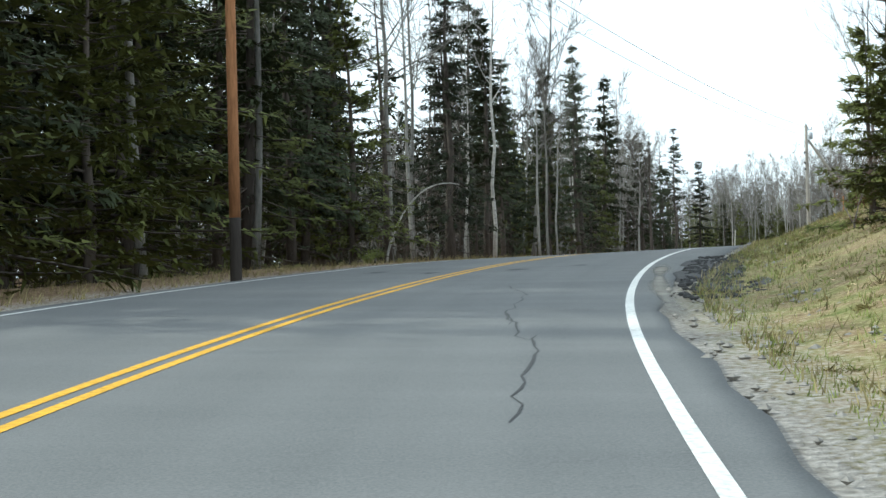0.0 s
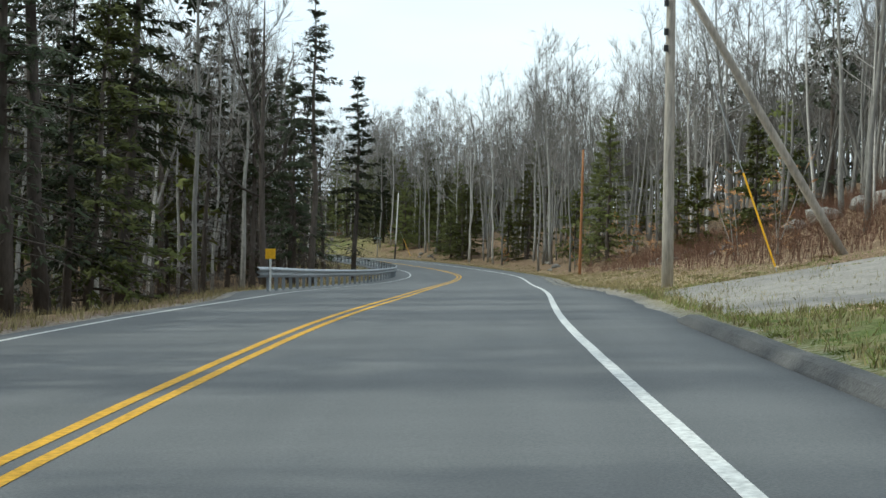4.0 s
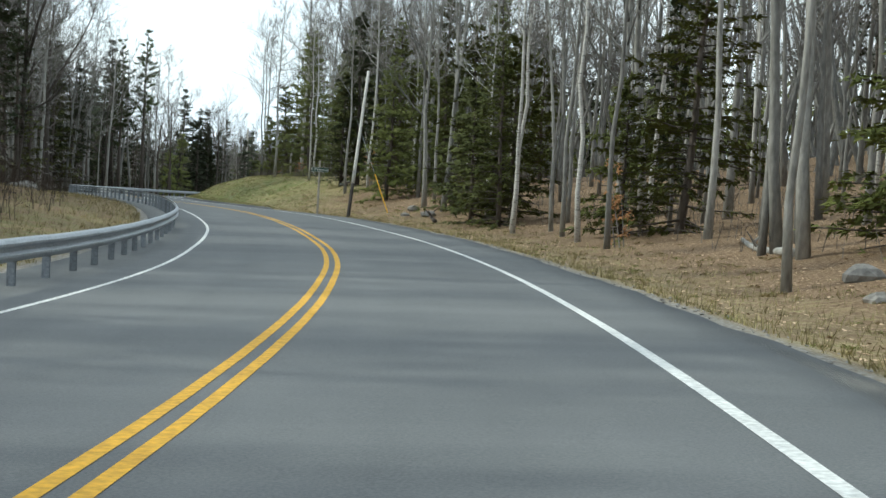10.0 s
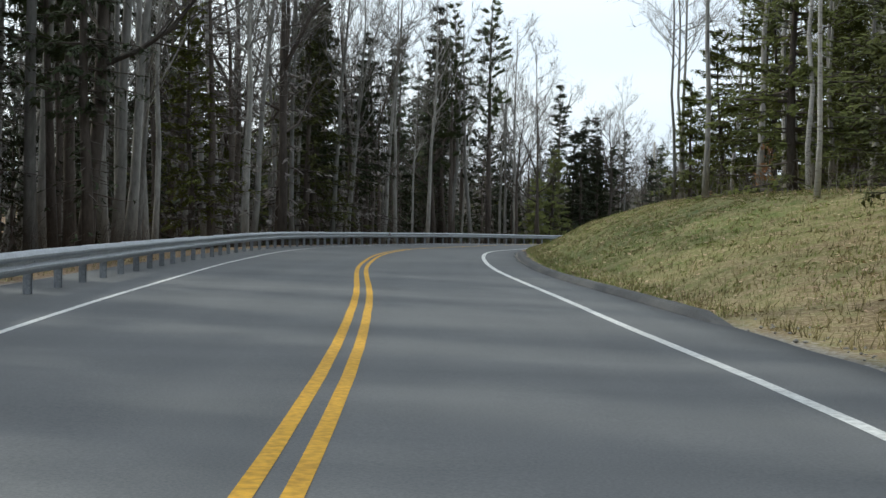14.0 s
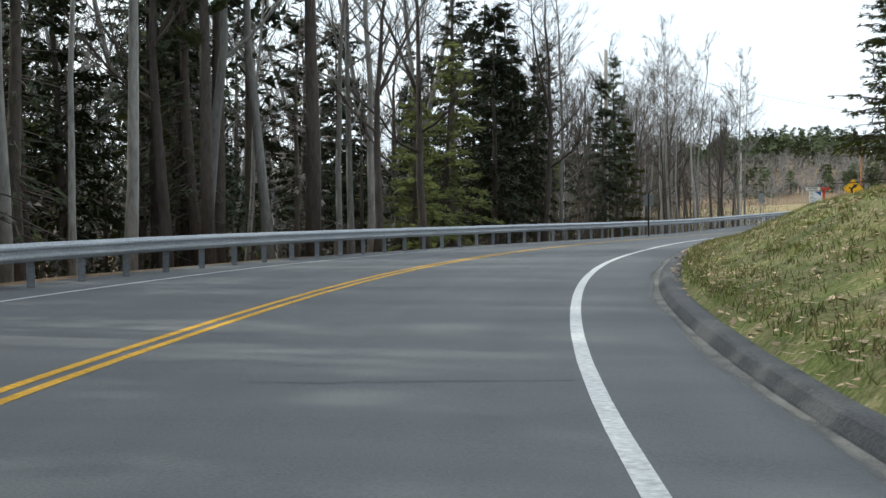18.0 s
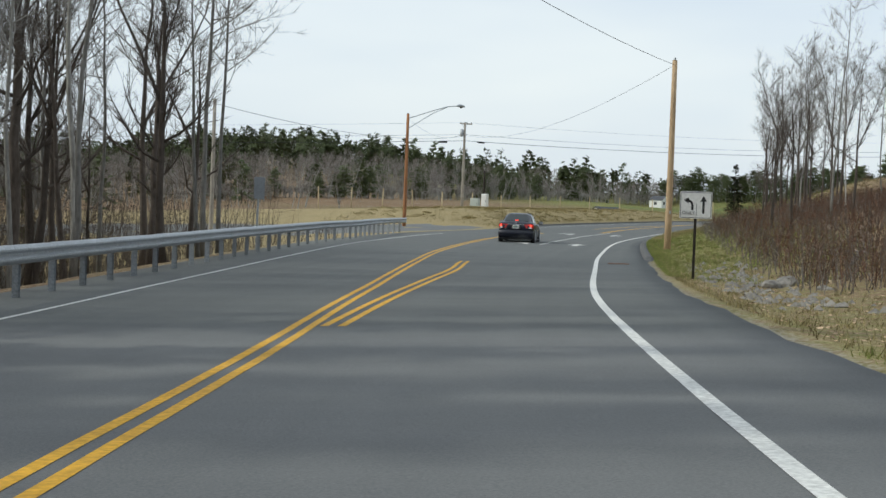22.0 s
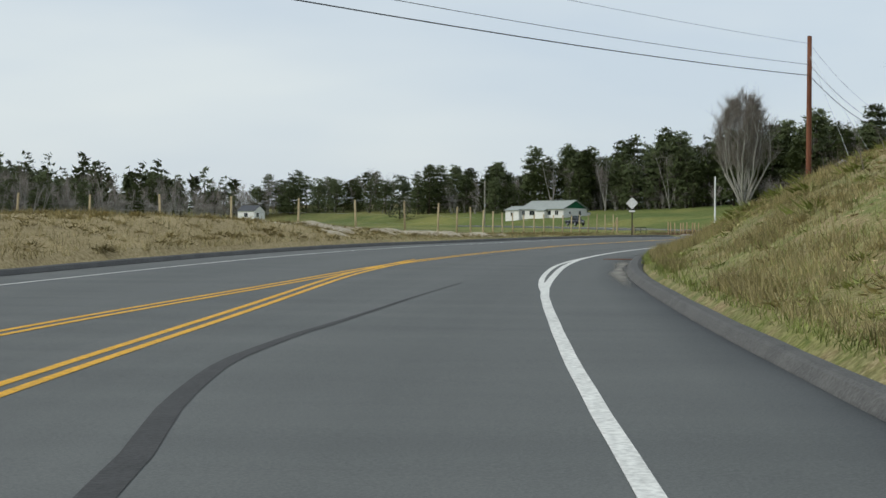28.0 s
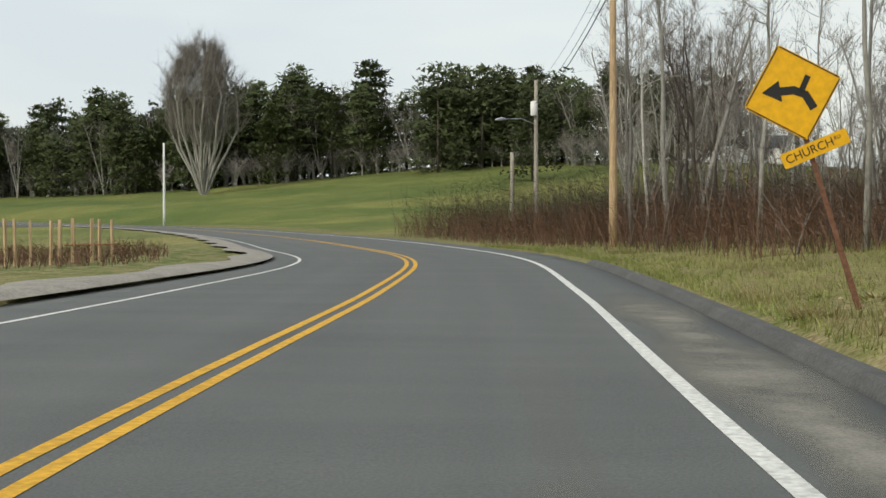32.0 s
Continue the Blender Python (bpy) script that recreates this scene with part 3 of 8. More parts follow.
def heading(s):
    """The turn about z, in degrees, of a thing that faces along the road at s."""
    return math.degrees(math.atan2(-np.interp(s, RS, RT[:, 0]), np.interp(s, RS, RT[:, 1])))


FALL = np.array([0, 1.2, 3, 6, 12, 25, 50, 90])
RIGHT = [(-40, 0, -.05, .5, 2.0, 3.6, 6, 9, 12), (0, 0, -.05, .5, 1.9, 3.4, 6, 9, 12), (40, 0, .1, .8, 1.9, 3.0, 6, 9, 13), (66, 0, .15, .85, 1.8, 2.8, 5.5, 9, 13), (77, 0, .1, .5, 1.1, 1.9, 4, 8, 13), (85, 0, 0, .15, .5, 1.1, 3, 8, 13),
         (97, 0, .1, .4, 1.0, 1.9, 4, 10, 19), (130, 0, -.1, .2, .9, 2.8, 7.5, 16, 27), (165, 0, -.25, -.3, .1, 1.7, 5.2, 13, 24), (210, 0, -.1, -.1, .3, 1.2, 3.5, 9, 18), (235, 0, 0, .3, 1.0, 1.9, 3.5, 8, 15),
         (255, 0, .3, 1.2, 2.1, 2.5, 3, 5, 8), (300, .12, .5, 1.5, 2.4, 2.8, 3, 4, 6), (335, .12, .3, 1.0, 1.7, 2.2, 2.5, 3, 5), (352, .1, .1, .2, .4, .6, 1, 2, 4), (375, 0, -.1, -.1, .3, .9, 2, 3, 5),
         (400, 0, -.2, -.2, .3, 1.3, 3, 5, 7), (420, 0, 0, .4, 1.1, 2.4, 4.5, 7, 9), (450, .12, .3, .75, 1.5, 2.6, 4.2, 6.5, 8.5), (478, .12, .38, 1.1, 2.2, 3.8, 6, 8, 10), (496, .12, .4, 1.4, 2.9, 4.8, 7, 8.5, 10), (530, .12, .4, 1.4, 2.9, 4.8, 7, 8, 10),
         (553, .12, .45, 1.35, 2.4, 3.6, 5, 6.5, 8), (562, .11, .35, .95, 1.5, 2.2, 3.6, 5.5, 7), (577, .1, .1, .3, .6, 1.0, 2, 4, 6), (620, 0, -.1, -.2, -.2, .1, .5, 1.9, 5), (700, 0, 0, .1, .2, .5, 1.1, 2.4, 5), (780, 0, 0, .1, .3, .6, 1.4, 3, 6), (900, 0, 0, .1, .3, .8, 2, 4, 7)]
LEFT = [(-40, 0, 0, 0, -.1, -.2, 0, 1, 2), (80, 0, 0, -.05, -.2, -.3, -.3, 0, 1), (100, 0, -.1, -.4, -.7, -1, -1, -1, -1), (112, 0, -.05, -.6, -1.2, -2, -2.5, -2.5, -2), (150, 0, 0, -.1, -.2, -.4, -.6, -1, -1),
        (185, 0, 0, .2, .5, .8, .7, .4, 0), (215, 0, 0, .3, .7, 1.0, .8, .5, 0), (250, 0, 0, 0, .1, .3, .3, 0, 0), (275, 0, 0, -.3, -.6, -1, -1.3, -2, -2), (360, 0, -.1, -.7, -1.4, -2, -2.5, -3, -3),
        (430, 0, -.2, -.9, -1.6, -2.2, -2.5, -3, -3), (445, 0, -.05, -.2, -.4, -.8, -1.4, -2.5, -3), (464, 0, 0, 0, 0, -.2, -.6, -1.5, -2.5), (474, .14, .45, 1.05, 1.3, 1.1, .5, -.6, -2), (520, .14, .4, .95, 1.1, .9, .4, -.2, -1),
        (545, .12, .15, .2, .1, 0, -.2, -.4, 0), (620, 0, 0, -.1, -.2, -.3, -.3, 0, 0), (900, 0, 0, 0, 0, 0, 0, 0, 0)]


def slope(rows, s, d):
    """The height of the land beside the road, d metres off its edge."""
    a = np.array(rows, float)
    cols = np.stack([np.interp(s, a[:, 0], a[:, k + 1]) for k in range(8)], -1)
    k = np.clip(np.searchsorted(FALL, d, side="right") - 1, 0, 6)
    u = np.clip((d - FALL[k]) / (FALL[k + 1] - FALL[k]), 0, 1)
    lo, hi = np.take_along_axis(cols, k[..., None], -1)[..., 0], np.take_along_axis(cols, k[..., None] + 1, -1)[..., 0]
    return lo + (hi - lo) * u


def rough_land(x, y, amount):
    return amount * (np.sin(x * 0.9 + 1.3 * np.sin(y * 0.7)) * np.cos(y * 0.8 + np.sin(x * 0.5)) * 0.6 + np.sin(x * 2.3 + y * 1.1) * np.sin(y * 2.7 - x * 0.6) * 0.4)


def nearest(x, y):
    """Distance along the lane, and to its right, of places in the plan."""
    x, y = np.atleast_1d(np.asarray(x, float)), np.atleast_1d(np.asarray(y, float))
    s, o = np.empty(len(x)), np.empty(len(x))
    R = ROAD[::4]
    for a in range(0, len(x), 4000):
        q = np.stack([x[a:a + 4000], y[a:a + 4000]], -1)
        j = ((q[:, None] - R[None, :, :2])**2).sum(-1).argmin(1) * 4
        d, t = q - ROAD[j, :2], RT[j]
        s[a:a + 4000] = RS[j] + (d * t).sum(-1)
        o[a:a + 4000] = d[:, 0] * t[:, 1] - d[:, 1] * t[:, 0]
    return s, o


def land(x, y):
    """The height of the ground anywhere."""
    s, o = nearest(x, y)
    z = np.interp(s, RS, ROAD[:, 2]) + lift(s, o)
    dr, dl = o - right_edge(s), left_edge(s) - o
    side = np.where(dr > 0, slope(RIGHT, s, np.maximum(dr, 0)), slope(LEFT, s, np.maximum(dl, 0)))
    side = np.where((dr <= 0) & (dl <= 0), 0, side)
    d = np.maximum(np.maximum(dr, dl), 0)
    h = z + side + rough_land(np.asarray(x, float), np.asarray(y, float), 1.0) * np.clip((d - 0.8) / 8, 0, 1) * 0.16
    x, y = np.atleast_1d(x), np.atleast_1d(y)
    h = h + 20 * np.exp(-(((x - 255) / 90)**2 + ((y - 1090) / 190)**2)) + 4.6 * np.exp(-(((x - 392) / 52)**2 + ((y - 590) / 66)**2))
    return h, s, o, d


def on_land(x, y):
    return float(land([x], [y])[0][0])


# ---- ground, road and verges ----
def cover(me, s, o, d, x, y):
    """Which parts of the land bear green grass, dry grass and gravel; dry also carries sunlight on the right bank."""
    right = o > 0
    bank = np.interp(s, [230, 250, 345, 352, 372, 385, 405, 420, 560, 600], [.2, 1, 1, .9, .75, .5, .55, .8, .8, .7])
    near = np.clip(1 - d / np.interp(s, [0, 60, 90, 110, 240, 250, 350, 380, 450, 560], [5, 6, 6, 4.5, 4, 14, 14, 5, 14, 18]), 0, 1)
    # dry grass, its share raised at 0-60 and 250-350 to paint in sunlight
    dry_sunlit_r = np.where(near > 0, np.interp(s, [0, 60, 230, 250, 350, 380], [.42, .42, .3, .62, .62, .36]) + 0.26 * near, 0.1) + np.interp(s, [440, 460, 490, 510, 560, 580], [0, -.1, .05, .3, .3, 0]) * (d < 30)
    dry_l = np.interp(s, [-40, 20, 60, 110, 170, 250, 380, 430, 470], [.3, .35, .15, .2, .55, .3, .25, .8, .95]) * np.clip(1.25 - d / np.interp(s, [0, 100, 180, 250, 400, 470], [3, 4, 14, 4, 30, 60]), 0, 1)
    green_r = np.interp(s, [0, 20, 60, 80, 95, 110, 240, 252, 330, 352, 372, 400, 430, 470, 555, 575, 620, 680], [.36, .42, .5, .56, .3, .15, .3, .55, .55, .55, .42, .35, .55, .5, .42, .5, .5, .52]) * np.clip(1.3 - d / np.interp(s, [0, 100, 245, 350, 430, 560, 640, 700], [7, 5, 14, 12, 10, 12, 80, 160]), 0, 1)
    green_l = np.interp(s, [0, 150, 190, 240, 430, 465, 500, 520, 545, 580], [.1, .2, .4, .3, .15, .12, .15, .25, .5, .55]) * np.clip(1.4 - d / np.interp(s, [0, 160, 190, 240, 500, 540], [5, 5, 14, 4, 6, 120]), 0, 1)
    grav = np.clip(1.0 - d / np.interp(s, [0, 60, 110, 250], [2.4, 1.0, 1.5, 0.7]), 0, 1) * np.interp(s, [0, 60, 100, 235, 260, 340, 360, 440, 470], [.75, .5, .75, .75, .2, .2, .5, .4, .2]) + np.where(d <= 0.02, .5, 0)
    field = np.exp(-(((x - 330) / 70)**2 + ((y - 640) / 110)**2))
    for name, v in (("green", np.where(right, green_r * 1.05, green_l) + 0.5 * field * (np.abs(o) > 8)), ("dry", np.where(right, dry_sunlit_r, dry_l)), ("gravel", grav)):
        me.attributes.new(name, "FLOAT", "POINT").data.foreach_set("value", v.astype(np.float32))


def axis(lo, a, b, hi, fine, grow):
    mid = list(np.arange(a, b + 0.1, fine))
    up, down, step = [], [], fine
    while (up[-1] if up else b) < hi:
        step *= grow
        up.append((up[-1] if up else b) + step)
        down.append((down[-1] if down else a) - step)
    return np.array(down[::-1] + mid + up)


def build_ground():
    gx, gy = axis(-2500, -90, 430, 2500, 5.0, 1.16), axis(-2500, -70, 900, 2500, 5.0, 1.16)
    X, Y = (v.ravel() for v in np.meshgrid(gx, gy, indexing="ij"))
    h, s, o, d = land(X, Y)
    h = h - np.clip((23 - d) / 6, 0, 1) * 1.2 - np.where(d <= 0, 0.4, 0)
    i, j = np.meshgrid(np.arange(len(gx) - 1), np.arange(len(gy) - 1), indexing="ij")
    n = len(gy)
    F = np.stack([i * n + j, (i + 1) * n + j, (i + 1) * n + j + 1, i * n + j + 1], -1).reshape(-1, 4)
    me = mesh_of("ground", np.stack([X, Y, h], -1), F, VERGE, True)
    cover(me, s, o, d, X, Y)
    tagged(new("ground", me), "leaf-strewn woodland floor and rough grassy fields", "ground", kind="structure")


def build_verge(side):
    ss = np.arange(-38, 700, 1.5)
    dd = np.array([0, .25, .6, 1.0, 1.5, 2.1, 2.8, 3.6, 4.5, 5.6, 7, 8.6, 10.5, 13, 16, 20, 25])
    S, D = np.meshgrid(ss, dd, indexing="ij")
    O = right_edge(S) + D if side > 0 else left_edge(S) - D
    O = O - np.where(D == 0, 0.3 * side, 0)
    P = at(S, O)
    h = slope(RIGHT if side > 0 else LEFT, S.ravel(), D.ravel())
    P = P.reshape(-1, 3)
    h = np.where(D.ravel() == 0, 0, np.where(D.ravel() < .3, np.minimum(h, -.02), h))
    P[:, 2] += h + rough_land(P[:, 0], P[:, 1], 1.0) * np.clip((D.ravel() - 0.8) / 8, 0, 1) * 0.16 - np.where(D.ravel() == 0, 0.06, 0)
    edge = noise_edge(P)
    P[:, 2] += edge * np.clip(D.ravel() / 2, 0, 1) * 0.05
    n = len(dd)
    i, j = np.meshgrid(np.arange(len(ss) - 1), np.arange(n - 1), indexing="ij")
    F = np.stack([i * n + j, (i + 1) * n + j, (i + 1) * n + j + 1, i * n + j + 1], -1).reshape(-1, 4)
    F = F[:, ::-1] if side > 0 else F
    F = F[:, ::-1]
    me = mesh_of("verge", P, F if side < 0 else F, VERGE, True)
    cover(me, S.ravel(), O.ravel(), D.ravel(), P[:, 0], P[:, 1])
    tagged(new("verge_east" if side > 0 else "verge_west", me), "grassy road verge with gravel edge and dead leaves", "verge", kind="structure")


def noise_edge(P):
    return np.sin(P[:, 0] * 3.1 + np.sin(P[:, 1] * 2.3) * 2) * np.sin(P[:, 1] * 3.7 - np.sin(P[:, 0] * 1.9) * 2)


def build_road():
    ss = np.arange(-38, 780, 1.5)
    cols = [left_edge(ss), left_edge(ss) * .5 + left_line(ss) * .5, left_line(ss), (left_line(ss) + centre_line(ss)) / 2, centre_line(ss), (centre_line(ss) + right_line(ss)) / 2, right_line(ss),
            right_line(ss) * .5 + right_edge(ss) * .5, right_edge(ss)]
    wob = 0.05 * np.sin(ss * 1.7) + 0.05 * np.sin(ss * 0.61 + 1)
    cols[-1] = cols[-1] + wob * np.interp(ss, [235, 250, 358, 362], [1, .1, .1, 1])
    O = np.stack(cols, -1)
    S = np.repeat(ss[:, None], 9, 1)
    top = at(S, O, 0.0)
    low = at(ss, cols[0] - 0.02, -0.25), at(ss, cols[-1] + 0.02, -0.25)
    P = np.concatenate([low[0][:, None], top, low[1][:, None]], 1)
    n = 11
    i, j = np.meshgrid(np.arange(len(ss) - 1), np.arange(n - 1), indexing="ij")
    F = np.stack([i * n + j, i * n + j + 1, (i + 1) * n + j + 1, (i + 1) * n + j], -1).reshape(-1, 4)
    me = mesh_of("road", P.reshape(-1, 3), F, ASPHALT, True)
    lane = np.zeros((len(ss), n, 3), np.float32)
    lane[:, :, 0] = ss[:, None]
    lane[:, 1:10, 1] = O
    lane[:, 0, 1], lane[:, 10, 1] = O[:, 0], O[:, -1]
    me.attributes.new("lane", "FLOAT_VECTOR", "POINT").data.foreach_set("vector", lane.ravel())
    return tagged(new("road", me), "two-lane grey asphalt country road, worn and patched", "road", kind="structure")


def ribbon(s0, s1, off, width, h=0.004, step=1.2, wobble=0.0):
    ss = np.linspace(s0, s1, max(3, int(abs(s1 - s0) / step) + 1))
    o = off(ss) if callable(off) else np.full(len(ss), off)
    w = width(ss) if callable(width) else np.full(len(ss), width)
    j = wobble * np.sin(ss * 5.3) * np.sin(ss * 2.1)
    P = np.stack([at(ss, o - w / 2 + j, h), at(ss, o + w / 2 + j, h)], 1).reshape(-1, 3)
    k = np.arange(len(ss) - 1) * 2
    return P, np.stack([k, k + 1, k + 3, k + 2], -1)


def poly(points, h=0.006):
    """A flat outline of (s, off), as a fan."""
    P = np.array([at(s, o, h) for s, o in points])
    return P, np.array([(0, i, i + 1) for i in range(1, len(P) - 1)])


def loft(profile, s0, s1, off, step=2.0):
    """A section of (across, up) drawn along the road."""
    ss = np.linspace(s0, s1, int((s1 - s0) / step) + 1)
    o = off(ss) if callable(off) else np.full(len(ss), off)
    P = np.stack([at(ss, o + a, b) for a, b in profile], 1)
    n = len(profile)
    i, j = np.meshgrid(np.arange(len(ss) - 1), np.arange(n), indexing="ij")
    F = np.stack([i * n + j, i * n + (j + 1) % n, (i + 1) * n + (j + 1) % n, (i + 1) * n + j], -1).reshape(-1, 4)
    return P.reshape(-1, 3), F


build_ground()
build_verge(1)
build_verge(-1)
road = build_road()

# paint on the road
for k in (-1, 1):
    bag_part("centre_line", [ribbon(-38, 455, lambda s: centre_line(s) + 0.105 * k, 0.10, wobble=.003)], YELLOW, road, "worn yellow centre line")
    bag_part("centre_line", [ribbon(474, 760, lambda s: centre_line(s) + 0.105 * k, 0.10, wobble=.003)], YELLOW, road, "yellow centre line")
    bag_part("turn_lane_line", [ribbon(377.5, 404.5, lambda s: table(s, [(369, -2.06), (376, -2.08), (387, -2.14), (392, -2.18), (398, -2.24), (404.5, -2.7)]) + 0.105 * k, 0.10)], YELLOW, road, "yellow line of the turning lane")
    bag_part("turn_lane_line", [ribbon(462, 512, lambda s: table(s, [(462, -2.8), (474, -3.35), (486, -3.54), (491.7, -3.64), (495.5, -3.82), (503, -4.3), (512, -4.45)]) + 0.105 * k, 0.10)], YELLOW, road, "yellow line of the turning lane")
bag_part("edge_line", [ribbon(-38, 760, right_line, lambda s: table(s, [(-38, .11), (200, .11), (270, .13), (560, .13)]), wobble=.003)], WHITE, road, "white edge line")
bag_part("edge_line", [ribbon(495, 519, lambda s: right_line(s) - table(s, [(497, .0), (502, .2), (509, .22), (517, .0)]), lambda s: .10 * np.clip(np.minimum(s - 495, 519 - s) / 4, .3, 1))], WHITE, road, "doubled white edge line")
bag_part("edge_line", [ribbon(-38, 443, left_line, .085, wobble=.003), ribbon(472, 760, left_line, .085, wobble=.003)], WHITE, road, "white edge line")
bag_part("lane_line", [ribbon(427.8, 463, lambda s: table(s, [(428.5, -2.09), (432, -2.02), (436, -1.92), (443, -1.94), (454, -2.3), (463, -2.4)]), .1)], WHITE, road, "white turning lane line")


def arrow(s, o, left):
    """A painted lane arrow 2.9 m long."""
    pieces = []
    if left:
        pieces.append(poly([(s, o + .30), (s, o + .06), (s + 1.3, o + .06), (s + 1.75, o - .12), (s + 1.75, o - .45), (s + 2.2, o - .45), (s + 2.2, o + .02), (s + 1.6, o + .30)]))
        pieces.append(poly([(s + 1.3, o - .42), (s + 2.0, o - .98), (s + 2.7, o - .42)]))
    else:
        pieces.append(poly([(s, o + .13), (s, o - .13), (s + 1.7, o - .13), (s + 1.7, o + .13)]))
        pieces.append(poly([(s + 1.5, o + .46), (s + 1.9, o + .13), (s + 1.9, o - .13), (s + 1.5, o - .46), (s + 2.9, o)]))
    return bag_part("lane_arrow", pieces, WHITE, road, "painted white lane arrow")


for s, o, left in ((427.9, -.48, 0), (453.6, -.9, 0), (428.2, -3.05, 1), (453.8, -3.9, 1)):
    arrow(s, o, left)
# tyre marks, cracks and patches
bag_part("skid_mark", [ribbon(480, 500, lambda s: table(s, [(480, -1.55), (482.5, -1.86), (485.3, -2.41), (486.8, -2.6), (488.7, -2.40), (490.9, -2.16), (494.3, -2.02), (502, -1.6), (506, -1.5)]),
                              lambda s: table(s, [(480, .19), (486, .16), (492, .09), (500, .015)]), .004, .8)], PATCH, road, "curved black tyre mark")


# ---- trees ----
def limb(rng, start, way, length, r0, bend=0.25, n=4, rise=0.0):
    """Points and radii of one limb that wanders off along way."""
    P, d = [np.array(start, float)], np.array(way, float)
    d /= np.linalg.norm(d) + 1e-9
    for _ in range(n):
        d = d + rng.normal(0, bend, 3) * 0.6 + np.array([0, 0, rise])
        d /= np.linalg.norm(d) + 1e-9
        P.append(P[-1] + d * length / n)
    return np.array(P), np.linspace(r0, r0 * 0.25, n + 1)


def slivers(bag, A, B, W):
    """Thin flat triangles from A to B, W wide."""
    A, B = np.asarray(A), np.asarray(B)
    d = B - A
    side = np.cross(d, np.array([0.3, 0.5, 0.8]))
    side /= np.linalg.norm(side, axis=1, keepdims=True) + 1e-9
    side = side * np.asarray(W).reshape(-1, 1)
    V = np.stack([A - side, A + side, B], 1).reshape(-1, 3)
    bag.add(V, np.arange(len(V)).reshape(-1, 3))


def bare_tree(seed, h, r, first=0.45, primaries=12, lean=0.0, forked=False, fine=1.0):
    """Trunk with limbs, and a crown of fine twigs, of a leafless tree."""
    rng = np.random.default_rng(seed)
    wood, twigs = Bag(), Bag()
    z = np.linspace(0, 1, 9)
    wig = np.cumsum(rng.normal(0, 0.012 * h, (9, 2)), axis=0) * 0.5
    T = np.stack([wig[:, 0] + lean * z * h, wig[:, 1], z * h - 0.15], -1)
    rad = r * (1 - 0.86 * z**1.1)
    rad[0] *= 1.25
    wood.add(*tube(T, rad, 7))
    stems = [(T, rad)]
    if forked:
        k = 4
        P, q = limb(rng, T[k], (rng.normal(0, .3), rng.normal(0, .3), 1), h * 0.55, rad[k] * 0.75, 0.15, 5, 0.1)
        wood.add(*tube(P, q, 6))
        stems.append((P, q))
    A, B, W = [], [], []
    for T, rad in stems:
        for k in range(primaries // len(stems)):
            u = (first + (1 - first) * (k + rng.random()) / (primaries / len(stems))) if len(stems) == 1 or T[0][2] < 0 else rng.uniform(.2, 1)
            i = min(int(u * (len(T) - 1)), len(T) - 2)
            f = u * (len(T) - 1) - i
            p, rr = T[i] * (1 - f) + T[i + 1] * f, rad[i] * (1 - f) + rad[i + 1] * f
            a = rng.uniform(0, 2 * np.pi)
            length = h * rng.uniform(0.14, 0.30) * (1.25 - 0.75 * u)
            P, q = limb(rng, p, (np.cos(a), np.sin(a), rng.uniform(0.5, 1.3)), length, max(0.012, rr * 0.5), 0.25, 4, 0.12)
            wood.add(*tube(P, q, 4, False))
            for _ in range(int(5 * fine)):
                v = rng.uniform(0.25, 1.0) * 4
                j = min(int(v), 3)
                p2 = P[j] + (P[j + 1] - P[j]) * (v - j)
                w2 = (P[j + 1] - P[j]) / (np.linalg.norm(P[j + 1] - P[j]) + 1e-9) + rng.normal(0, 0.55, 3) + (0, 0, .15)
                P2, q2 = limb(rng, p2, w2, length * rng.uniform(0.3, 0.6), max(0.008, q[j] * 0.5), 0.3, 2, 0.1)
                wood.add(*tube(P2, q2, 3, False))
                m = int(5 * fine)
                for _ in range(m):
                    g = rng.random()
                    p3 = P2[1] * (1 - g) + P2[2] * g if g > .4 else P2[0] * (.5 - g) * 2 + P2[1] * 2 * g
                    d3 = (P2[2] - P2[0]) / (np.linalg.norm(P2[2] - P2[0]) + 1e-9) + rng.normal(0, 0.5, 3) + (0, 0, .2)
                    A.append(p3), B.append(p3 + d3 / np.linalg.norm(d3) * rng.uniform(0.3, 0.9) * h / 14), W.append(0.0095 * h / 14)
    slivers(twigs, A, B, W)
    return wood, twigs


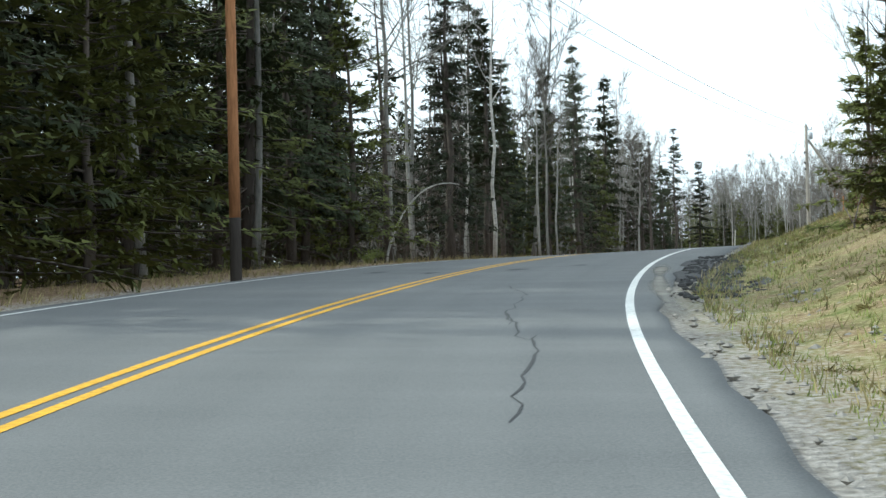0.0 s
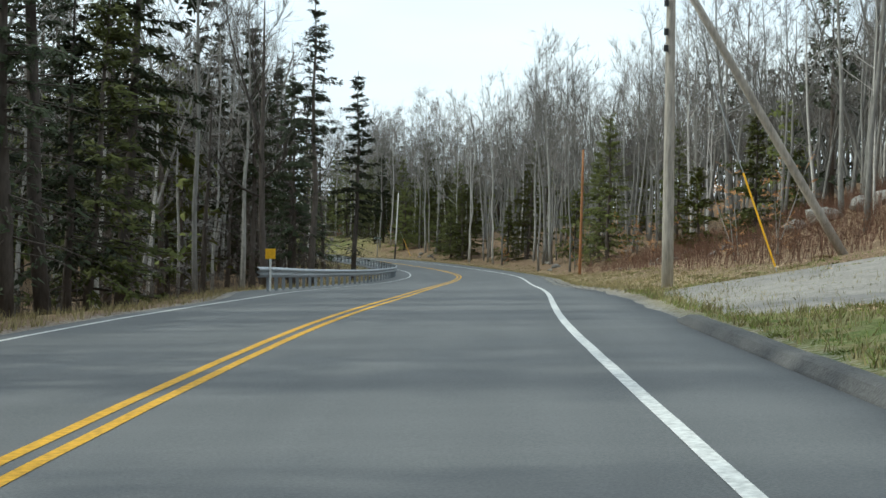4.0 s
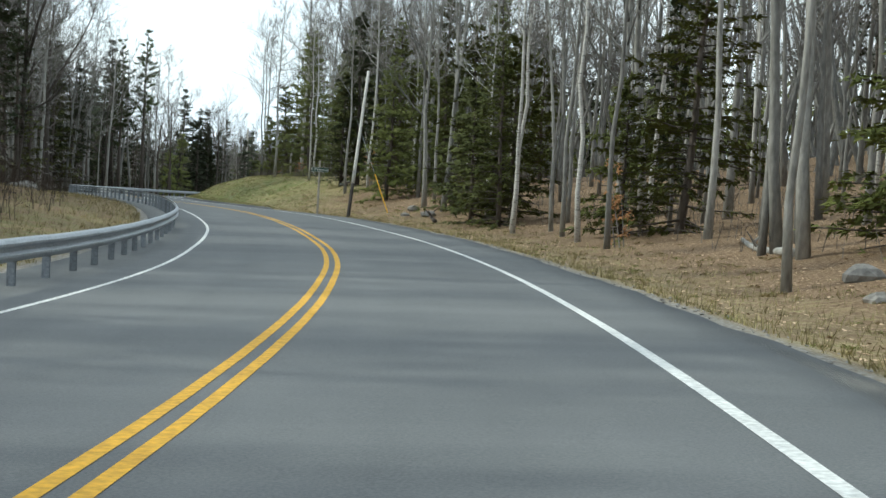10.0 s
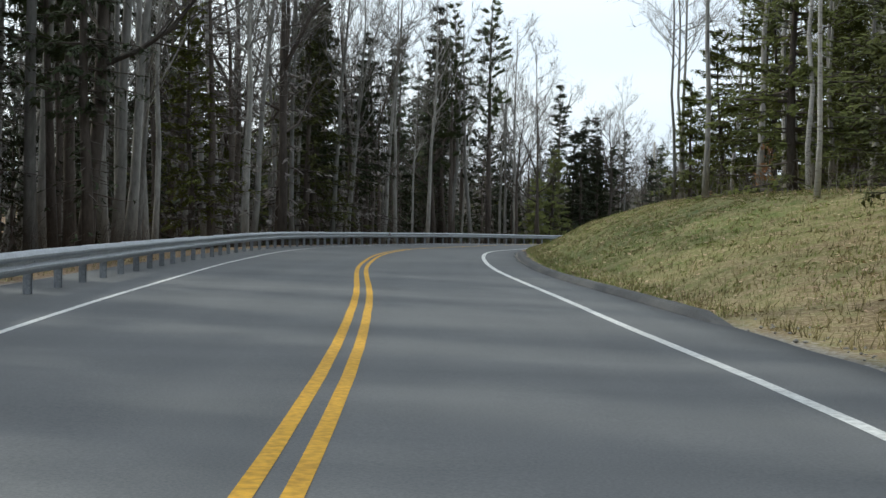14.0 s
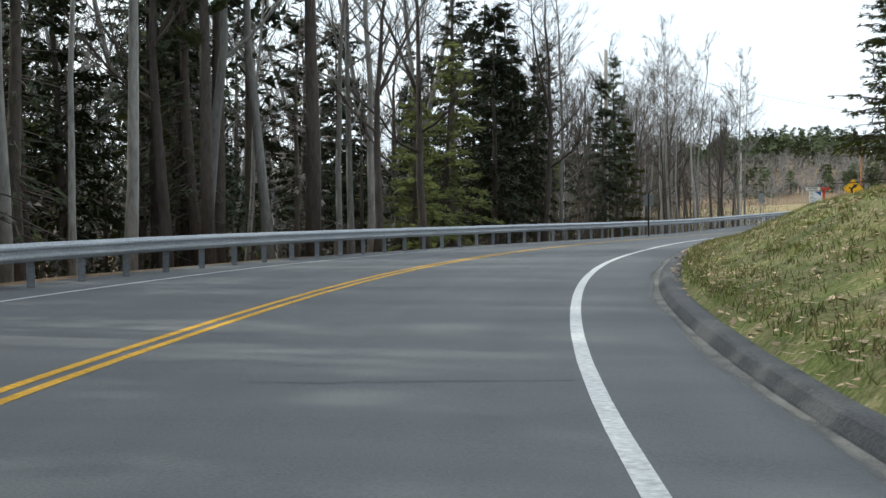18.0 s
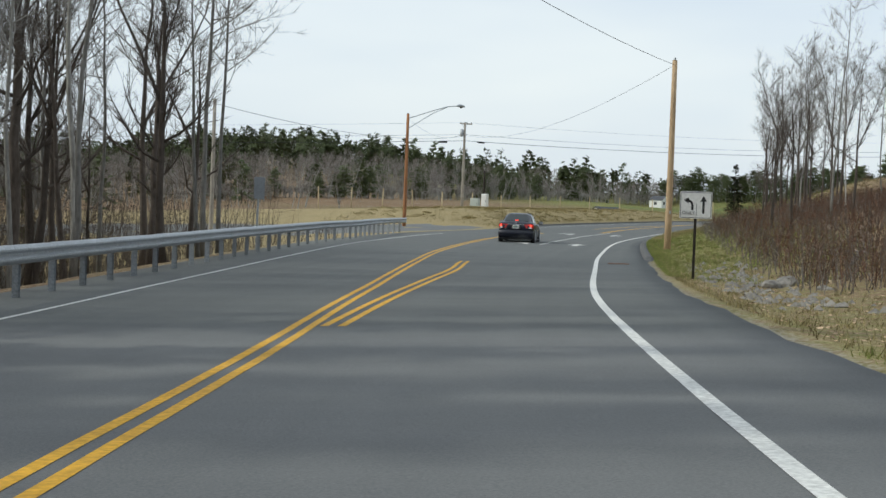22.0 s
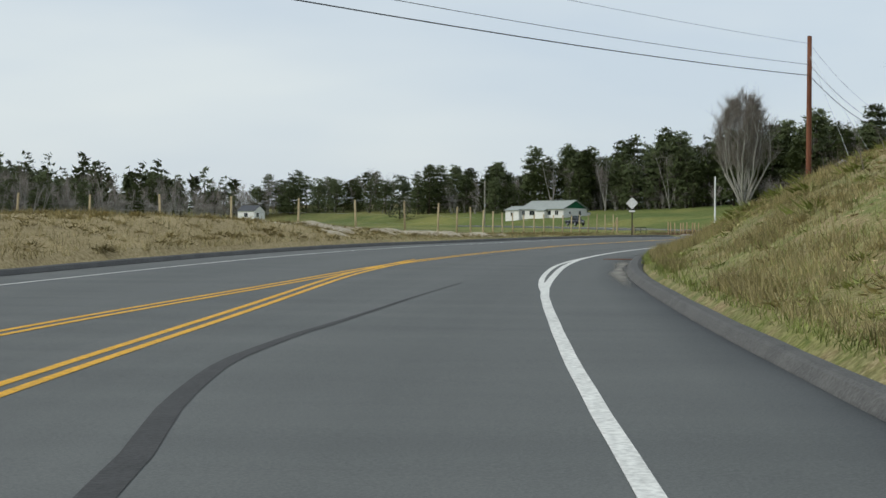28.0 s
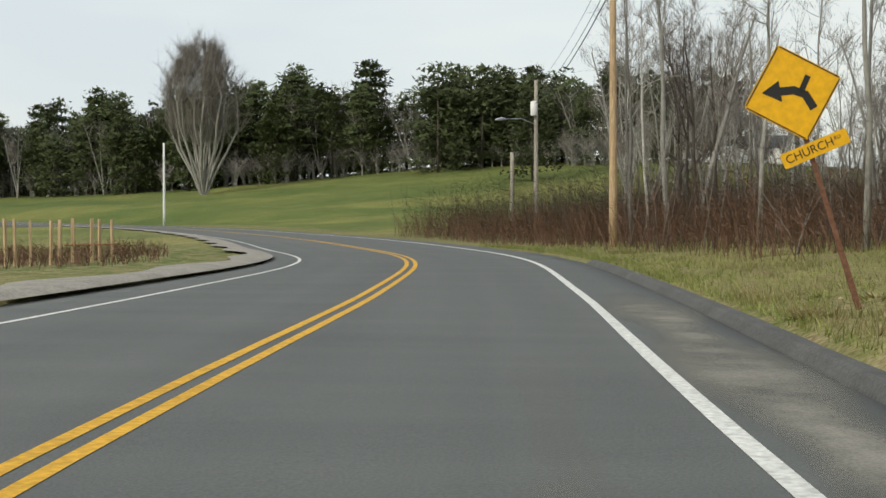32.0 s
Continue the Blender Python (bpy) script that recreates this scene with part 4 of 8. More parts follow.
def conifer(seed, h, spread, low=0.08, whorls=24, per=6, droop=0.25, power=0.85, clump=9, size=0.34, dead=0.0, layered=False, bare=0.0):
    """Trunk with boughs, and the needle sprays, of an evergreen."""
    rng = np.random.default_rng(seed)
    wood, sprays = Bag(), Bag()
    z = np.linspace(0, 1, 7)
    wig = np.cumsum(rng.normal(0, 0.006 * h, (7, 2)), axis=0)
    T = np.stack([wig[:, 0], wig[:, 1], z * h - 0.15], -1)
    r = 0.011 * h + 0.04
    wood.add(*tube(T, r * (1 - 0.93 * z), 7))
    A, B, W = [], [], []
    for k in range(whorls):
        u = low + (0.985 - low) * (k + rng.uniform(-.9, .9)) / whorls
        u = min(max(u, 0.03), 0.985)
        i = min(int(u * 6), 5)
        p = T[i] + (T[i + 1] - T[i]) * (u * 6 - i)
        reach = spread * (1 - u) ** power * (rng.uniform(.7, 1.15) if not layered else rng.uniform(.55, 1.2)) + 0.15
        if layered and u < low + 0.25:
            reach *= 0.6 + 1.2 * (u - low)
        for b in range(per):
            if rng.random() < dead:
                continue
            v = min(max(u + rng.uniform(-1, 1) / whorls, .03), .985)
            p = T[min(int(v * 6), 5)] + (T[min(int(v * 6), 5) + 1] - T[min(int(v * 6), 5)]) * (v * 6 - min(int(v * 6), 5))
            a = (b + rng.random()) * 2 * np.pi / per
            length = reach * rng.uniform(0.45, 1.3) * (1 if u > bare else .55)
            tilt = (0.35 - droop * 2.2 * (1 - u)) if not layered else rng.uniform(-.05, .35)
            P, q = limb(rng, p, (np.cos(a), np.sin(a), tilt), length, 0.012 + 0.012 * length, 0.1, 3, -droop * 0.12 if not layered else 0.08)
            wood.add(*tube(P, q, 3, False))
            n = max(1, int(clump * (0.5 + length / max(spread, .1)) * (1 if u > bare + rng.normal(0, .06) else .12)))
            v = rng.uniform(0.18 if not layered else 0.45, 1.0, n) * 3
            j = np.minimum(v.astype(int), 2)
            base = P[j] + (P[j + 1] - P[j]) * (v - j)[:, None]
            out = (P[j + 1] - P[j])
            out /= np.linalg.norm(out, axis=1, keepdims=True) + 1e-9
            for rep in range(3):
                d = out * 0.7 + rng.normal(0, 0.55, (n, 3)) * (1, 1, 0.5) + (0, 0, -droop if not layered else 0.25)
                d /= np.linalg.norm(d, axis=1, keepdims=True)
                st = base + rng.normal(0, 0.05, (n, 3))
                A.append(st), B.append(st + d * (rng.uniform(0.5, 1.2, (n, 1)) * size)), W.append(rng.uniform(0.12, 0.26, n) * size)
    slivers(sprays, np.concatenate(A), np.concatenate(B), np.concatenate(W))
    return wood, sprays


def sapling(seed, h, leaves=False):
    rng = np.random.default_rng(seed)
    wood, tips = Bag(), Bag()
    A, B, W = [], [], []
    for _ in range(3):
        P, q = limb(rng, (rng.normal(0, .1), rng.normal(0, .1), -.1), (rng.normal(0, .18), rng.normal(0, .18), 1), h * rng.uniform(.7, 1), 0.022, 0.1, 6)
        wood.add(*tube(P, q, 4, False))
        for k in range(14):
            j = rng.integers(1, 6)
            d = rng.normal(0, 1, 3) * (1, 1, .4) + (0, 0, .5)
            e = P[j] + d / np.linalg.norm(d) * rng.uniform(.4, 1.0) * h / 5
            A.append(P[j]), B.append(e), W.append(.008)
            for _ in range(5 if not leaves else 8):
                g = P[j] + (e - P[j]) * rng.uniform(.3, 1)
                d2 = rng.normal(0, 1, 3) * (1, 1, .6) - (0, 0, .3 if leaves else -.3)
                A.append(g), B.append(g + d2 / np.linalg.norm(d2) * (.11 if leaves else .35)), W.append(.03 if leaves else .005)
    slivers(tips, A, B, W)
    return wood, tips


KINDS = {}


def kind(key, made, bark, leaf, name, label, category, crown="crown"):
    wood, top = made
    stem = Bag().add(wood.v[0], wood.f[0]).mesh(name + "_trunk", bark, True)
    full = Bag()
    base = len(wood.v[0])
    for V, F in zip(wood.v[1:], wood.f[1:]):
        full.add(V, F - base)
        base += len(V)
    limbs = sum(len(F) for F in full.f)
    full.add(np.concatenate(top.v), np.concatenate(top.f))
    me = full.mesh(name + "_crown", bark, True)
    me.materials.append(leaf)
    me.polygons.foreach_set("material_index", (np.arange(len(me.polygons)) >= limbs).astype(np.int32))
    KINDS[key] = (stem, me, name, label, category, crown, wood, top, bark, leaf)


for q in range(4):
    kind(f"maple{q}", bare_tree(10 + q, (15, 17, 13.5, 16)[q], (.11, .14, .085, .16)[q], (.5, .42, .45, .35)[q], 17, (0, .03, -.04, .02)[q], q == 3, 1.5), BARK, TWIG, "bare_maple", "tall grey-barked leafless maple at the woodland edge", "tree")
for q in range(3):
    kind(f"birch{q}", bare_tree(30 + q, (14, 12, 15)[q], (.085, .07, .10)[q], .5, 11, (0, -.06, .05)[q]), BIRCH, TWIG, "birch", "slender white-barked leafless birch among the trees", "tree")
for q in range(3):
    kind(f"oak{q}", bare_tree(50 + q, (12, 13, 10)[q], (.17, .2, .11)[q], .3, 20, .02, True, 1.9), BARK_D, TWIG, "bare_oak", "broad dark-barked leafless tree with spreading limbs", "tree")
for q in range(3):
    kind(f"spruce{q}", conifer(70 + q, (14, 11, 16.5)[q], (2.4, 2.1, 2.7)[q], .1, (30, 26, 34)[q], 7, .3, .8, 13, .27, .1, False, (.34, .18, .5)[q]), BARK_D, SPRUCE, "spruce", "dark green spruce with dead lower boughs", "tree")
for q in range(3):
    kind(f"hemlock{q}", conifer(80 + q, (9, 6, 12)[q], (2.3, 1.8, 2.8)[q], .05, (24, 18, 28)[q], 7, .2, .7, 13, .27, .08), BARK_D, HEMLOCK, "hemlock", "soft green young hemlock with low boughs", "tree")
for q in range(3):
    kind(f"pine{q}", conifer(90 + q, (17, 20, 14)[q], (3.0, 3.2, 3.4)[q], (.45, .5, .2)[q], (15, 16, 20)[q], 6, .1, .6, 13, .42, .2, True), BARK_D, PINE, "white_pine", "tall white pine with layered open boughs", "tree")
for q in range(2):
    kind(f"snag{q}", conifer(100 + q, (13, 11)[q], 1.9, .12, 26, 5, .3, .7, 3, .3, .45), BARK_D, TWIG, "dead_spruce", "half-dead spruce with bare broken boughs", "tree")
for q in range(2):
    kind(f"beech{q}", sapling(110 + q, (4.2, 3.2)[q], True), BARK, BEECH, "beech_sapling", "young beech with withered orange leaves still on", "sapling")
for q in range(2):
    kind(f"shrub{q}", sapling(120 + q, (3.4, 2.4)[q]), TWIG, TWIG_R, "bare_shrub", "leafless red-brown roadside shrub", "shrub")



def far_conifer(seed, h, spread, low, n, size, shape):
    """A distant evergreen: bare stem and a ragged crown of many sprays gathered in tufts."""
    rng = np.random.default_rng(seed)
    wood, sprays = Bag(), Bag()
    wood.add(*tube([(0, 0, -.3), (rng.normal(0, .1), 0, h * .5), (0, 0, h * .96)], [.016 * h, .011 * h, .03], 5))
    tufts = max(6, n // (17 if n > 300 else 5))
    u = low + (1 - low) * rng.random(tufts) ** .9
    if shape == "pine":                              # boughs in tiers
        u = low + (1 - low) * np.clip(np.round((u - low) / (1 - low) * 9) / 9 * .97 + rng.normal(0, .012, tufts), 0, 1)
    w = (1 - u) / (1 - low)
    reach = spread * (np.sqrt(np.clip(w, 0, 1)) * np.clip(1.35 - .55 * w, .4, 1) if shape == "pine" else w ** .85) + .2
    a, r = rng.uniform(0, 2 * np.pi, tufts), np.sqrt(rng.uniform(.1, 1.0, tufts)) * reach
    C = np.stack([np.cos(a) * r, np.sin(a) * r, u * h + rng.normal(0, .02 * h, tufts)], -1)
    k = rng.integers(0, tufts, n)
    st = C[k] + rng.normal(0, 1, (n, 3)) * (spread * .19, spread * .19, spread * .055)
    d = np.stack([np.cos(a[k]), np.sin(a[k]), np.full(n, .15 if shape == "pine" else -.35)], -1) + rng.normal(0, .6, (n, 3))
    slivers(sprays, st, st + d / np.linalg.norm(d, axis=1, keepdims=True) * size * rng.uniform(.6, 1.3, (n, 1)), size * rng.uniform(.22, .42, n))
    return wood, sprays


def far_bare(seed, h, spread, n, stems=2, width=.03):
    """A distant leafless tree: a few rising stems and a haze of twigs."""
    rng = np.random.default_rng(seed)
    wood, twigs = Bag(), Bag()
    ends = []
    for k in range(stems):
        P, q = limb(rng, (rng.normal(0, .15), rng.normal(0, .15), -.3), (rng.normal(0, .16), rng.normal(0, .16), 1), h * rng.uniform(.75, .95), .011 * h, .08, 5)
        wood.add(*tube(P, q, 4, False))
        for _ in range(7):
            v = rng.uniform(.35, 1) * 5
            j = min(int(v), 4)
            p = P[j] + (P[j + 1] - P[j]) * (v - j)
            a = rng.uniform(0, 2 * np.pi)
            L, ql = limb(rng, p, (np.cos(a), np.sin(a), rng.uniform(.8, 1.6)), spread * rng.uniform(.6, 1.1), .05, .2, 2)
            wood.add(*tube(L, ql, 3, False))
            ends.append(L)
    E = np.array(ends)
    k, g = rng.integers(0, len(E), n), rng.uniform(0, 1, (n, 1))
    st = E[k, 1] * (1 - g) + E[k, 2] * g + rng.normal(0, .12 * spread, (n, 3))
    d = rng.normal(0, .6, (n, 3)) + (0, 0, .8)
    slivers(twigs, st, st + d * rng.uniform(.3, .6, (n, 1)) * spread * .6, np.full(n, width))
    return wood, twigs


def vase_tree(seed, h, spread, stems, n, width):
    """A great leafless tree: many stems rising from one foot into a full egg-shaped crown of twigs."""
    rng = np.random.default_rng(seed)
    wood, twigs = Bag(), Bag()
    ends = []
    for k in range(stems):
        a, out = 2.4 * k + rng.normal(0, .3), spread * math.sqrt((k + .3) / stems) * .62
        tip = np.array([math.cos(a) * out, math.sin(a) * out, h * (.97 - .22 * (out / spread) ** 2) * rng.uniform(.9, 1.0)])
        u = np.linspace(0, 1, 7)[:, None]
        P = np.array([math.cos(a) * .25, math.sin(a) * .25, -.3]) * (1 - u) + tip * u
        P[:, :2] = P[:1, :2] * (1 - u) + tip[:2] * 1.1 * np.sin(math.pi * .86 * u ** 1.25)
        P[1:-1] += rng.normal(0, .012 * h, (5, 3)) * (1, 1, .3)
        wood.add(*tube(P, np.linspace(.010 * h, .002 * h, 7), 5, False))
        for _ in range(26):
            v = rng.uniform(.34, .98) * 6
            j = min(int(v), 5)
            p = P[j] + (P[j + 1] - P[j]) * (v - j)
            b = rng.uniform(0, 2 * np.pi)
            L, ql = limb(rng, p, (np.cos(b), np.sin(b), rng.uniform(.7, 1.7)), spread * rng.uniform(.25, .62) * (1.25 - v / 9), .05, .2, 3, .1)
            wood.add(*tube(L, ql, 3, False))
            ends.append(L)
    E = np.array(ends)
    k, j, g = rng.integers(0, len(E), n), rng.integers(0, 3, n), rng.uniform(0, 1, (n, 1))
    st = E[k, j] * (1 - g) + E[k, j + 1] * g
    d = rng.normal(0, .55, (n, 3)) + (0, 0, .55)
    slivers(twigs, st, st + d * rng.uniform(.5, 1.5, (n, 1)) * h / 18, np.full(n, width))
    return wood, twigs


for q in range(4):
    kind(f"fpine{q}", far_conifer(130 + q, (17, 15, 19, 14)[q], (3.9, 4.6, 3.6, 4.2)[q], (.08, .03, .22, .02)[q], 1500, .85, "pine"), BARK_D, PINE, "white_pine", "broad dark white pine at the field edge", "tree")
    kind(f"hpine{q}", far_conifer(140 + q, (13, 15, 11, 14)[q], (2.6, 3.0, 2.4, 3.2)[q], .02, 150, 1.7, "pine" if q % 2 else "fir"), BARK_D, PINE, "white_pine", "distant dark evergreen", "tree")
for q in range(3):
    kind(f"fbare{q}", far_bare(150 + q, (15, 13, 17)[q], (3.0, 2.6, 3.4)[q], 420, (2, 1, 3)[q]), BARK, TWIG, "bare_maple", "leafless tree at the field edge", "tree")
    kind(f"hbare{q}", far_bare(160 + q, (12, 10, 13)[q], (2.8, 2.6, 3.0)[q], 70, 1, .09), BARK, TWIG, "bare_maple", "distant leafless tree", "tree")
for q in range(3):
    kind(f"dbare{q}", far_bare(180 + q, (15, 13, 17)[q], (2.2, 2.0, 2.6)[q], 460, (1, 2, 1)[q], .013), BARK, TWIG, "bare_maple", "leafless tree deep in the woods", "tree")
    kind(f"dfir{q}", far_conifer(190 + q, (13, 10, 15)[q], (2.5, 2.2, 2.8)[q], .06, 620, .5, "fir"), BARK_D, (SPRUCE, HEMLOCK, SPRUCE)[q], "spruce", "dark evergreen deep in the woods", "tree")
kind("ushrub", far_bare(200, 3.6, 1.6, 170, 4, .02), BARK, TWIG, "bare_shrub", "leafless bush at the field edge", "shrub")
kind("great_bare", vase_tree(170, 24.5, 9.2, 18, 30000, .017), BARK, TWIG, "bare_maple", "great leafless many-stemmed tree", "tree")
MADE = {}


def plant(key, x, y, scale=1.0, turn=None, lean=(0, 0), label="", sink=0.05):
    """Stands one tree of a kind on the land."""
    wood, top, name, words, category, crown = KINDS[key][:6]
    rz = turn if turn is not None else (x * 37.7 + y * 91.3) % 360
    m = pose(x, y, on_land(x, y) - sink, lean[0], lean[1], rz) @ Matrix.Scale(scale, 4)
    ob = thing(name, label or words, category, group=name.replace("_", " ") + "s along the road")
    part("trunk", wood, ob)
    part(crown, top, ob)
    ob.matrix_basis = m
    return ob


def stand(seed, s0, s1, o0, o1, count, mix, lo=0.8, hi=1.15, gap=1.6):
    """Trees strewn over a stretch beside the road; places are kept apart."""
    rng = np.random.default_rng(seed)
    keys, w = list(mix), np.array(list(mix.values()), float)
    spots, tries = [], 0
    while len(spots) < count and tries < count * 30:
        tries += 1
        s, u = rng.uniform(s0, s1), rng.random()
        p = at(s, o0 + (o1 - o0) * u)
        if all((p[0] - a)**2 + (p[1] - b)**2 > gap**2 for a, b, *_ in spots):
            spots.append((p[0], p[1], keys[rng.choice(len(keys), p=w / w.sum())], rng.uniform(lo, hi), rng.uniform(0, 360), rng.normal(0, 1.6, 2)))
    return spots


INNER = []


def plant_all(spots):
    """Plants the trees near the road one by one, and keeps those further in for the joined woods."""
    for x, y, key, sc, rz, ln in spots:
        s, o = (float(v[0]) for v in nearest([x], [y]))
        if s < 560 and max(o - right_edge(s), left_edge(s) - o) > 13.5:
            INNER.append((x, y, key, sc, rz, ln))
        else:
            plant(key, x, y, sc, rz, tuple(ln))


def woods(name, label, spots, thin=1.0, category="woods"):
    """Trees too far off to count, joined into one mesh for bark and one for each foliage."""
    packs = {}
    rng = np.random.default_rng(5)
    X, Y = np.array([p[0] for p in spots]), np.array([p[1] for p in spots])
    Z = land(X, Y)[0]
    for (x, y, key, sc, rz, ln), z in zip(spots, Z):
        wood, top = KINDS[key][6:8]
        a = math.radians(rz)
        R = np.array([[math.cos(a), -math.sin(a), 0], [math.sin(a), math.cos(a), 0], [0, 0, 1]]) * sc
        for src, mat in ((wood, KINDS[key][8]), (top, KINDS[key][9])):
            V, F = np.concatenate(src.v), np.concatenate(src.f)
            if thin < 1 and src is top:
                tri = V[F[rng.random(len(F)) < thin]]
                c = tri.mean(1, keepdims=True)
                tri = c + (tri - c) * (1 / thin) ** 0.5
                V, F = tri.reshape(-1, 3), np.arange(len(tri) * 3).reshape(-1, 3)
            elif thin < 1 and src is wood:
                F = F[:int(len(F) * (0.45 + thin * .4))]
                V = V[:F.max() + 1]
            packs.setdefault(mat.name, (mat, Bag()))[1].add(V @ R.T + (x, y, z), F)
    ob = thing(name, label, category, kind="stuff")
    for mat, b in packs.values():
        part("foliage" if "bark" not in mat.name else "trunks", b.mesh(name, mat, True), ob)


LEAFLESS = {"maple0": 3, "maple1": 2, "maple2": 3, "maple3": 1.5, "birch0": 1, "birch1": .7, "birch2": .6}
MIXED = {"maple0": 2, "maple2": 2, "birch0": .7, "spruce0": 1.0, "spruce2": 1.3, "spruce1": .5, "hemlock0": .4, "hemlock2": .4, "snag0": 1.8, "snag1": 1.4, "oak0": .7, "maple1": 1, "pine0": .5}
DARK = {"spruce0": 3, "spruce1": 2, "spruce2": 2.4, "hemlock0": .6, "hemlock2": .6, "maple0": 1.6, "birch0": .5, "snag0": 1.6}
EAST = dict(LEAFLESS, hemlock0=.3, hemlock1=.5, spruce1=.1)

# west of the road
plant_all(stand(1, 22, 60, -10.0, -17, 27, dict(DARK, maple1=1.5), gap=1.6))
plant_all(stand(8, 16, 50, -9.8, -15.5, 21, {"hemlock2": 2, "hemlock0": 2, "spruce1": 3}, .95, 1.3, 1.4))
plant_all(stand(2, 60, 104, -10.0, -17, 30, dict(DARK, maple1=2, snag0=2, birch0=1.2), gap=1.5))
plant_all(stand(3, 104, 190, -10.5, -19, 50, MIXED, gap=1.5))
plant_all(stand(4, 190, 262, -12.5, -24, 34, dict(MIXED, pine0=1.2, spruce0=2), gap=1.7))
plant_all(stand(5, 262, 345, -11.5, -20, 56, dict(MIXED, pine0=1.5, oak0=1.2, spruce0=1.6, maple1=1.5), gap=1.6))
plant_all(stand(6, 345, 378, -10.0, -18, 19, {"spruce0": 2, "spruce1": 2, "hemlock0": 1, "oak0": 1, "maple0": 1, "snag0": 1, "pine2": .6}, gap=1.7))
plant_all(stand(7, 378, 412, -10.5, -26, 40, {"oak1": 2, "maple0": 2, "oak2": 3, "birch1": .6, "oak0": 2}, .65, .95, gap=1.6))
for s, o, k, sc in ((330, -12.3, "pine1", .98), (331, -9.8, "pine1", 1.02), (331.5, -14.2, "pine0", 1.0), (326, -11, "pine0", .92)):
    p = at(s, o)
    plant(k, p[0], p[1], sc, label="very tall white pine with tufted open crown")
for s, o, k, sc in ((68, -9.6, "birch2", 1.05), (71, -11.7, "birch0", .9), (80, -9.8, "maple0", .8), (81, -9.0, "maple2", .8), (83, -9.9, "maple0", .85),
                    (150, -8.2, "spruce0", .92), (128, -8.4, "spruce2", .82), (122, -9.3, "oak0", 1.0), (63, -10.5, "spruce2", .95),
                    (376, -11, "spruce0", .86), (400, -15.3, "oak1", 1.0), (414, -16.5, "oak0", 1.0)):
    p = at(s, o)
    plant(k, p[0], p[1], sc)
# east of the road
plant_all(stand(11, 44, 86, 9.5, 20, 16, {"maple0": 1, "oak2": 1, "oak0": 1, "hemlock1": .8, "maple2": 1}, gap=2.2))
plant_all(stand(12, 104, 168, 13.5, 30, 62, LEAFLESS, gap=1.6))
plant_all(stand(13, 168, 236, 9.4, 26, 96, EAST, gap=1.5))
plant_all(stand(14, 236, 300, 10.2, 26, 70, dict(EAST, hemlock0=1.5, hemlock2=1.0), gap=1.6))
plant_all(stand(15, 300, 345, 12, 26, 26, dict(EAST, hemlock0=1), gap=1.8))
for s, o, k, sc in ((171.5, 8.2, "maple2", 1.0), (179.9, 7.6, "maple2", 1.1), (188, 9.9, "maple0", .9), (195.4, 8.2, "maple2", 1.05), (199.1, 8.4, "birch2", .95),
                    (203, 8.9, "maple2", 1.05), (207, 8.3, "birch0", 1.05), (209, 8.6, "birch2", .95), (162, 15, "birch2", 1.2), (212, 8.9, "hemlock2", .7), (215, 8.6, "hemlock1", 1.1), (213, 9.8, "hemlock0", .9),
                    (242, 9.0, "maple2", 1.0), (254, 9.1, "birch1", 1.0), (272, 9.0, "maple0", 1.0), (286, 8.8, "maple2", 1.0), (287, 9.4, "maple0", .9), (290, 9.2, "maple2", 1.05)):
    p = at(s, o)
    plant(k, p[0], p[1], sc)
for s, o, k, sc in ((376, 7.2, "maple2", .75), (378, 7.6, "maple2", .8), (379.5, 8.2, "birch0", .85), (382, 7.8, "maple2", .75), (384, 8.6, "birch2", .75), (386, 8.0, "maple2", .8), (380, 9.8, "spruce1", .9), (387, 10.2, "spruce0", .75),
                    (334, 7.4, "hemlock2", .75), (462, 9.8, "oak2", .55), (458, 11.5, "oak0", .5), (441, 9.6, "oak2", .8), (446, 11, "oak2", .9), (437, 10.5, "maple2", .6)):
    p = at(s, o)
    plant(k, p[0], p[1], sc)
plant_all(stand(16, 392, 452, 10, 24, 52, {"maple2": 3, "birch1": 1.5, "oak2": 1, "shrub0": 4}, .45, .75, 1.5))
plant_all(stand(25, 374, 390, 7.2, 13, 12, {"maple2": 3, "maple0": 2, "birch0": .6}, .7, 1.0, .9))
def beyond(spots, a, b):
    """Only the spots to the right of the line from a to b."""
    return [q for q in spots if (b[0] - a[0]) * (q[1] - a[1]) - (b[1] - a[1]) * (q[0] - a[0]) < 0]


BEND = (176.5, 503.0), (223.5, 521.5)
plant_all(stand(18, 110, 200, 8.5, 12.5, 10, {"beech0": 2, "beech1": 2, "hemlock1": .8}, .8, 1.1, 3))
plant_all(stand(19, 236, 330, 8.6, 12, 5, {"beech1": 2, "hemlock1": 1.5}, .7, 1.0, 4))

# evergreens on the bank top, where the road bends right
plant_all(stand(20, 252, 300, 11, 18, 24, {"hemlock0": 1.6, "hemlock2": 1.6, "birch0": 2, "maple0": 3, "maple2": 2}, .9, 1.2, 1.5))
plant_all(stand(21, 205, 250, 9.5, 15, 11, {"hemlock0": 3, "hemlock2": 2, "hemlock1": 2, "birch2": .7}, .8, 1.15, 1.6))
plant_all(stand(22, 165, 205, 11, 19, 4, {"hemlock0": 2, "hemlock2": 2, "spruce1": 1}, .8, 1.1, 2))
plant_all(stand(23, 262, 345, -10.6, -14, 26, {"spruce2": 2, "spruce0": 1, "hemlock2": .6, "snag0": 1.8, "maple3": 1.5, "maple1": 1.5}, .9, 1.25, 1.6))
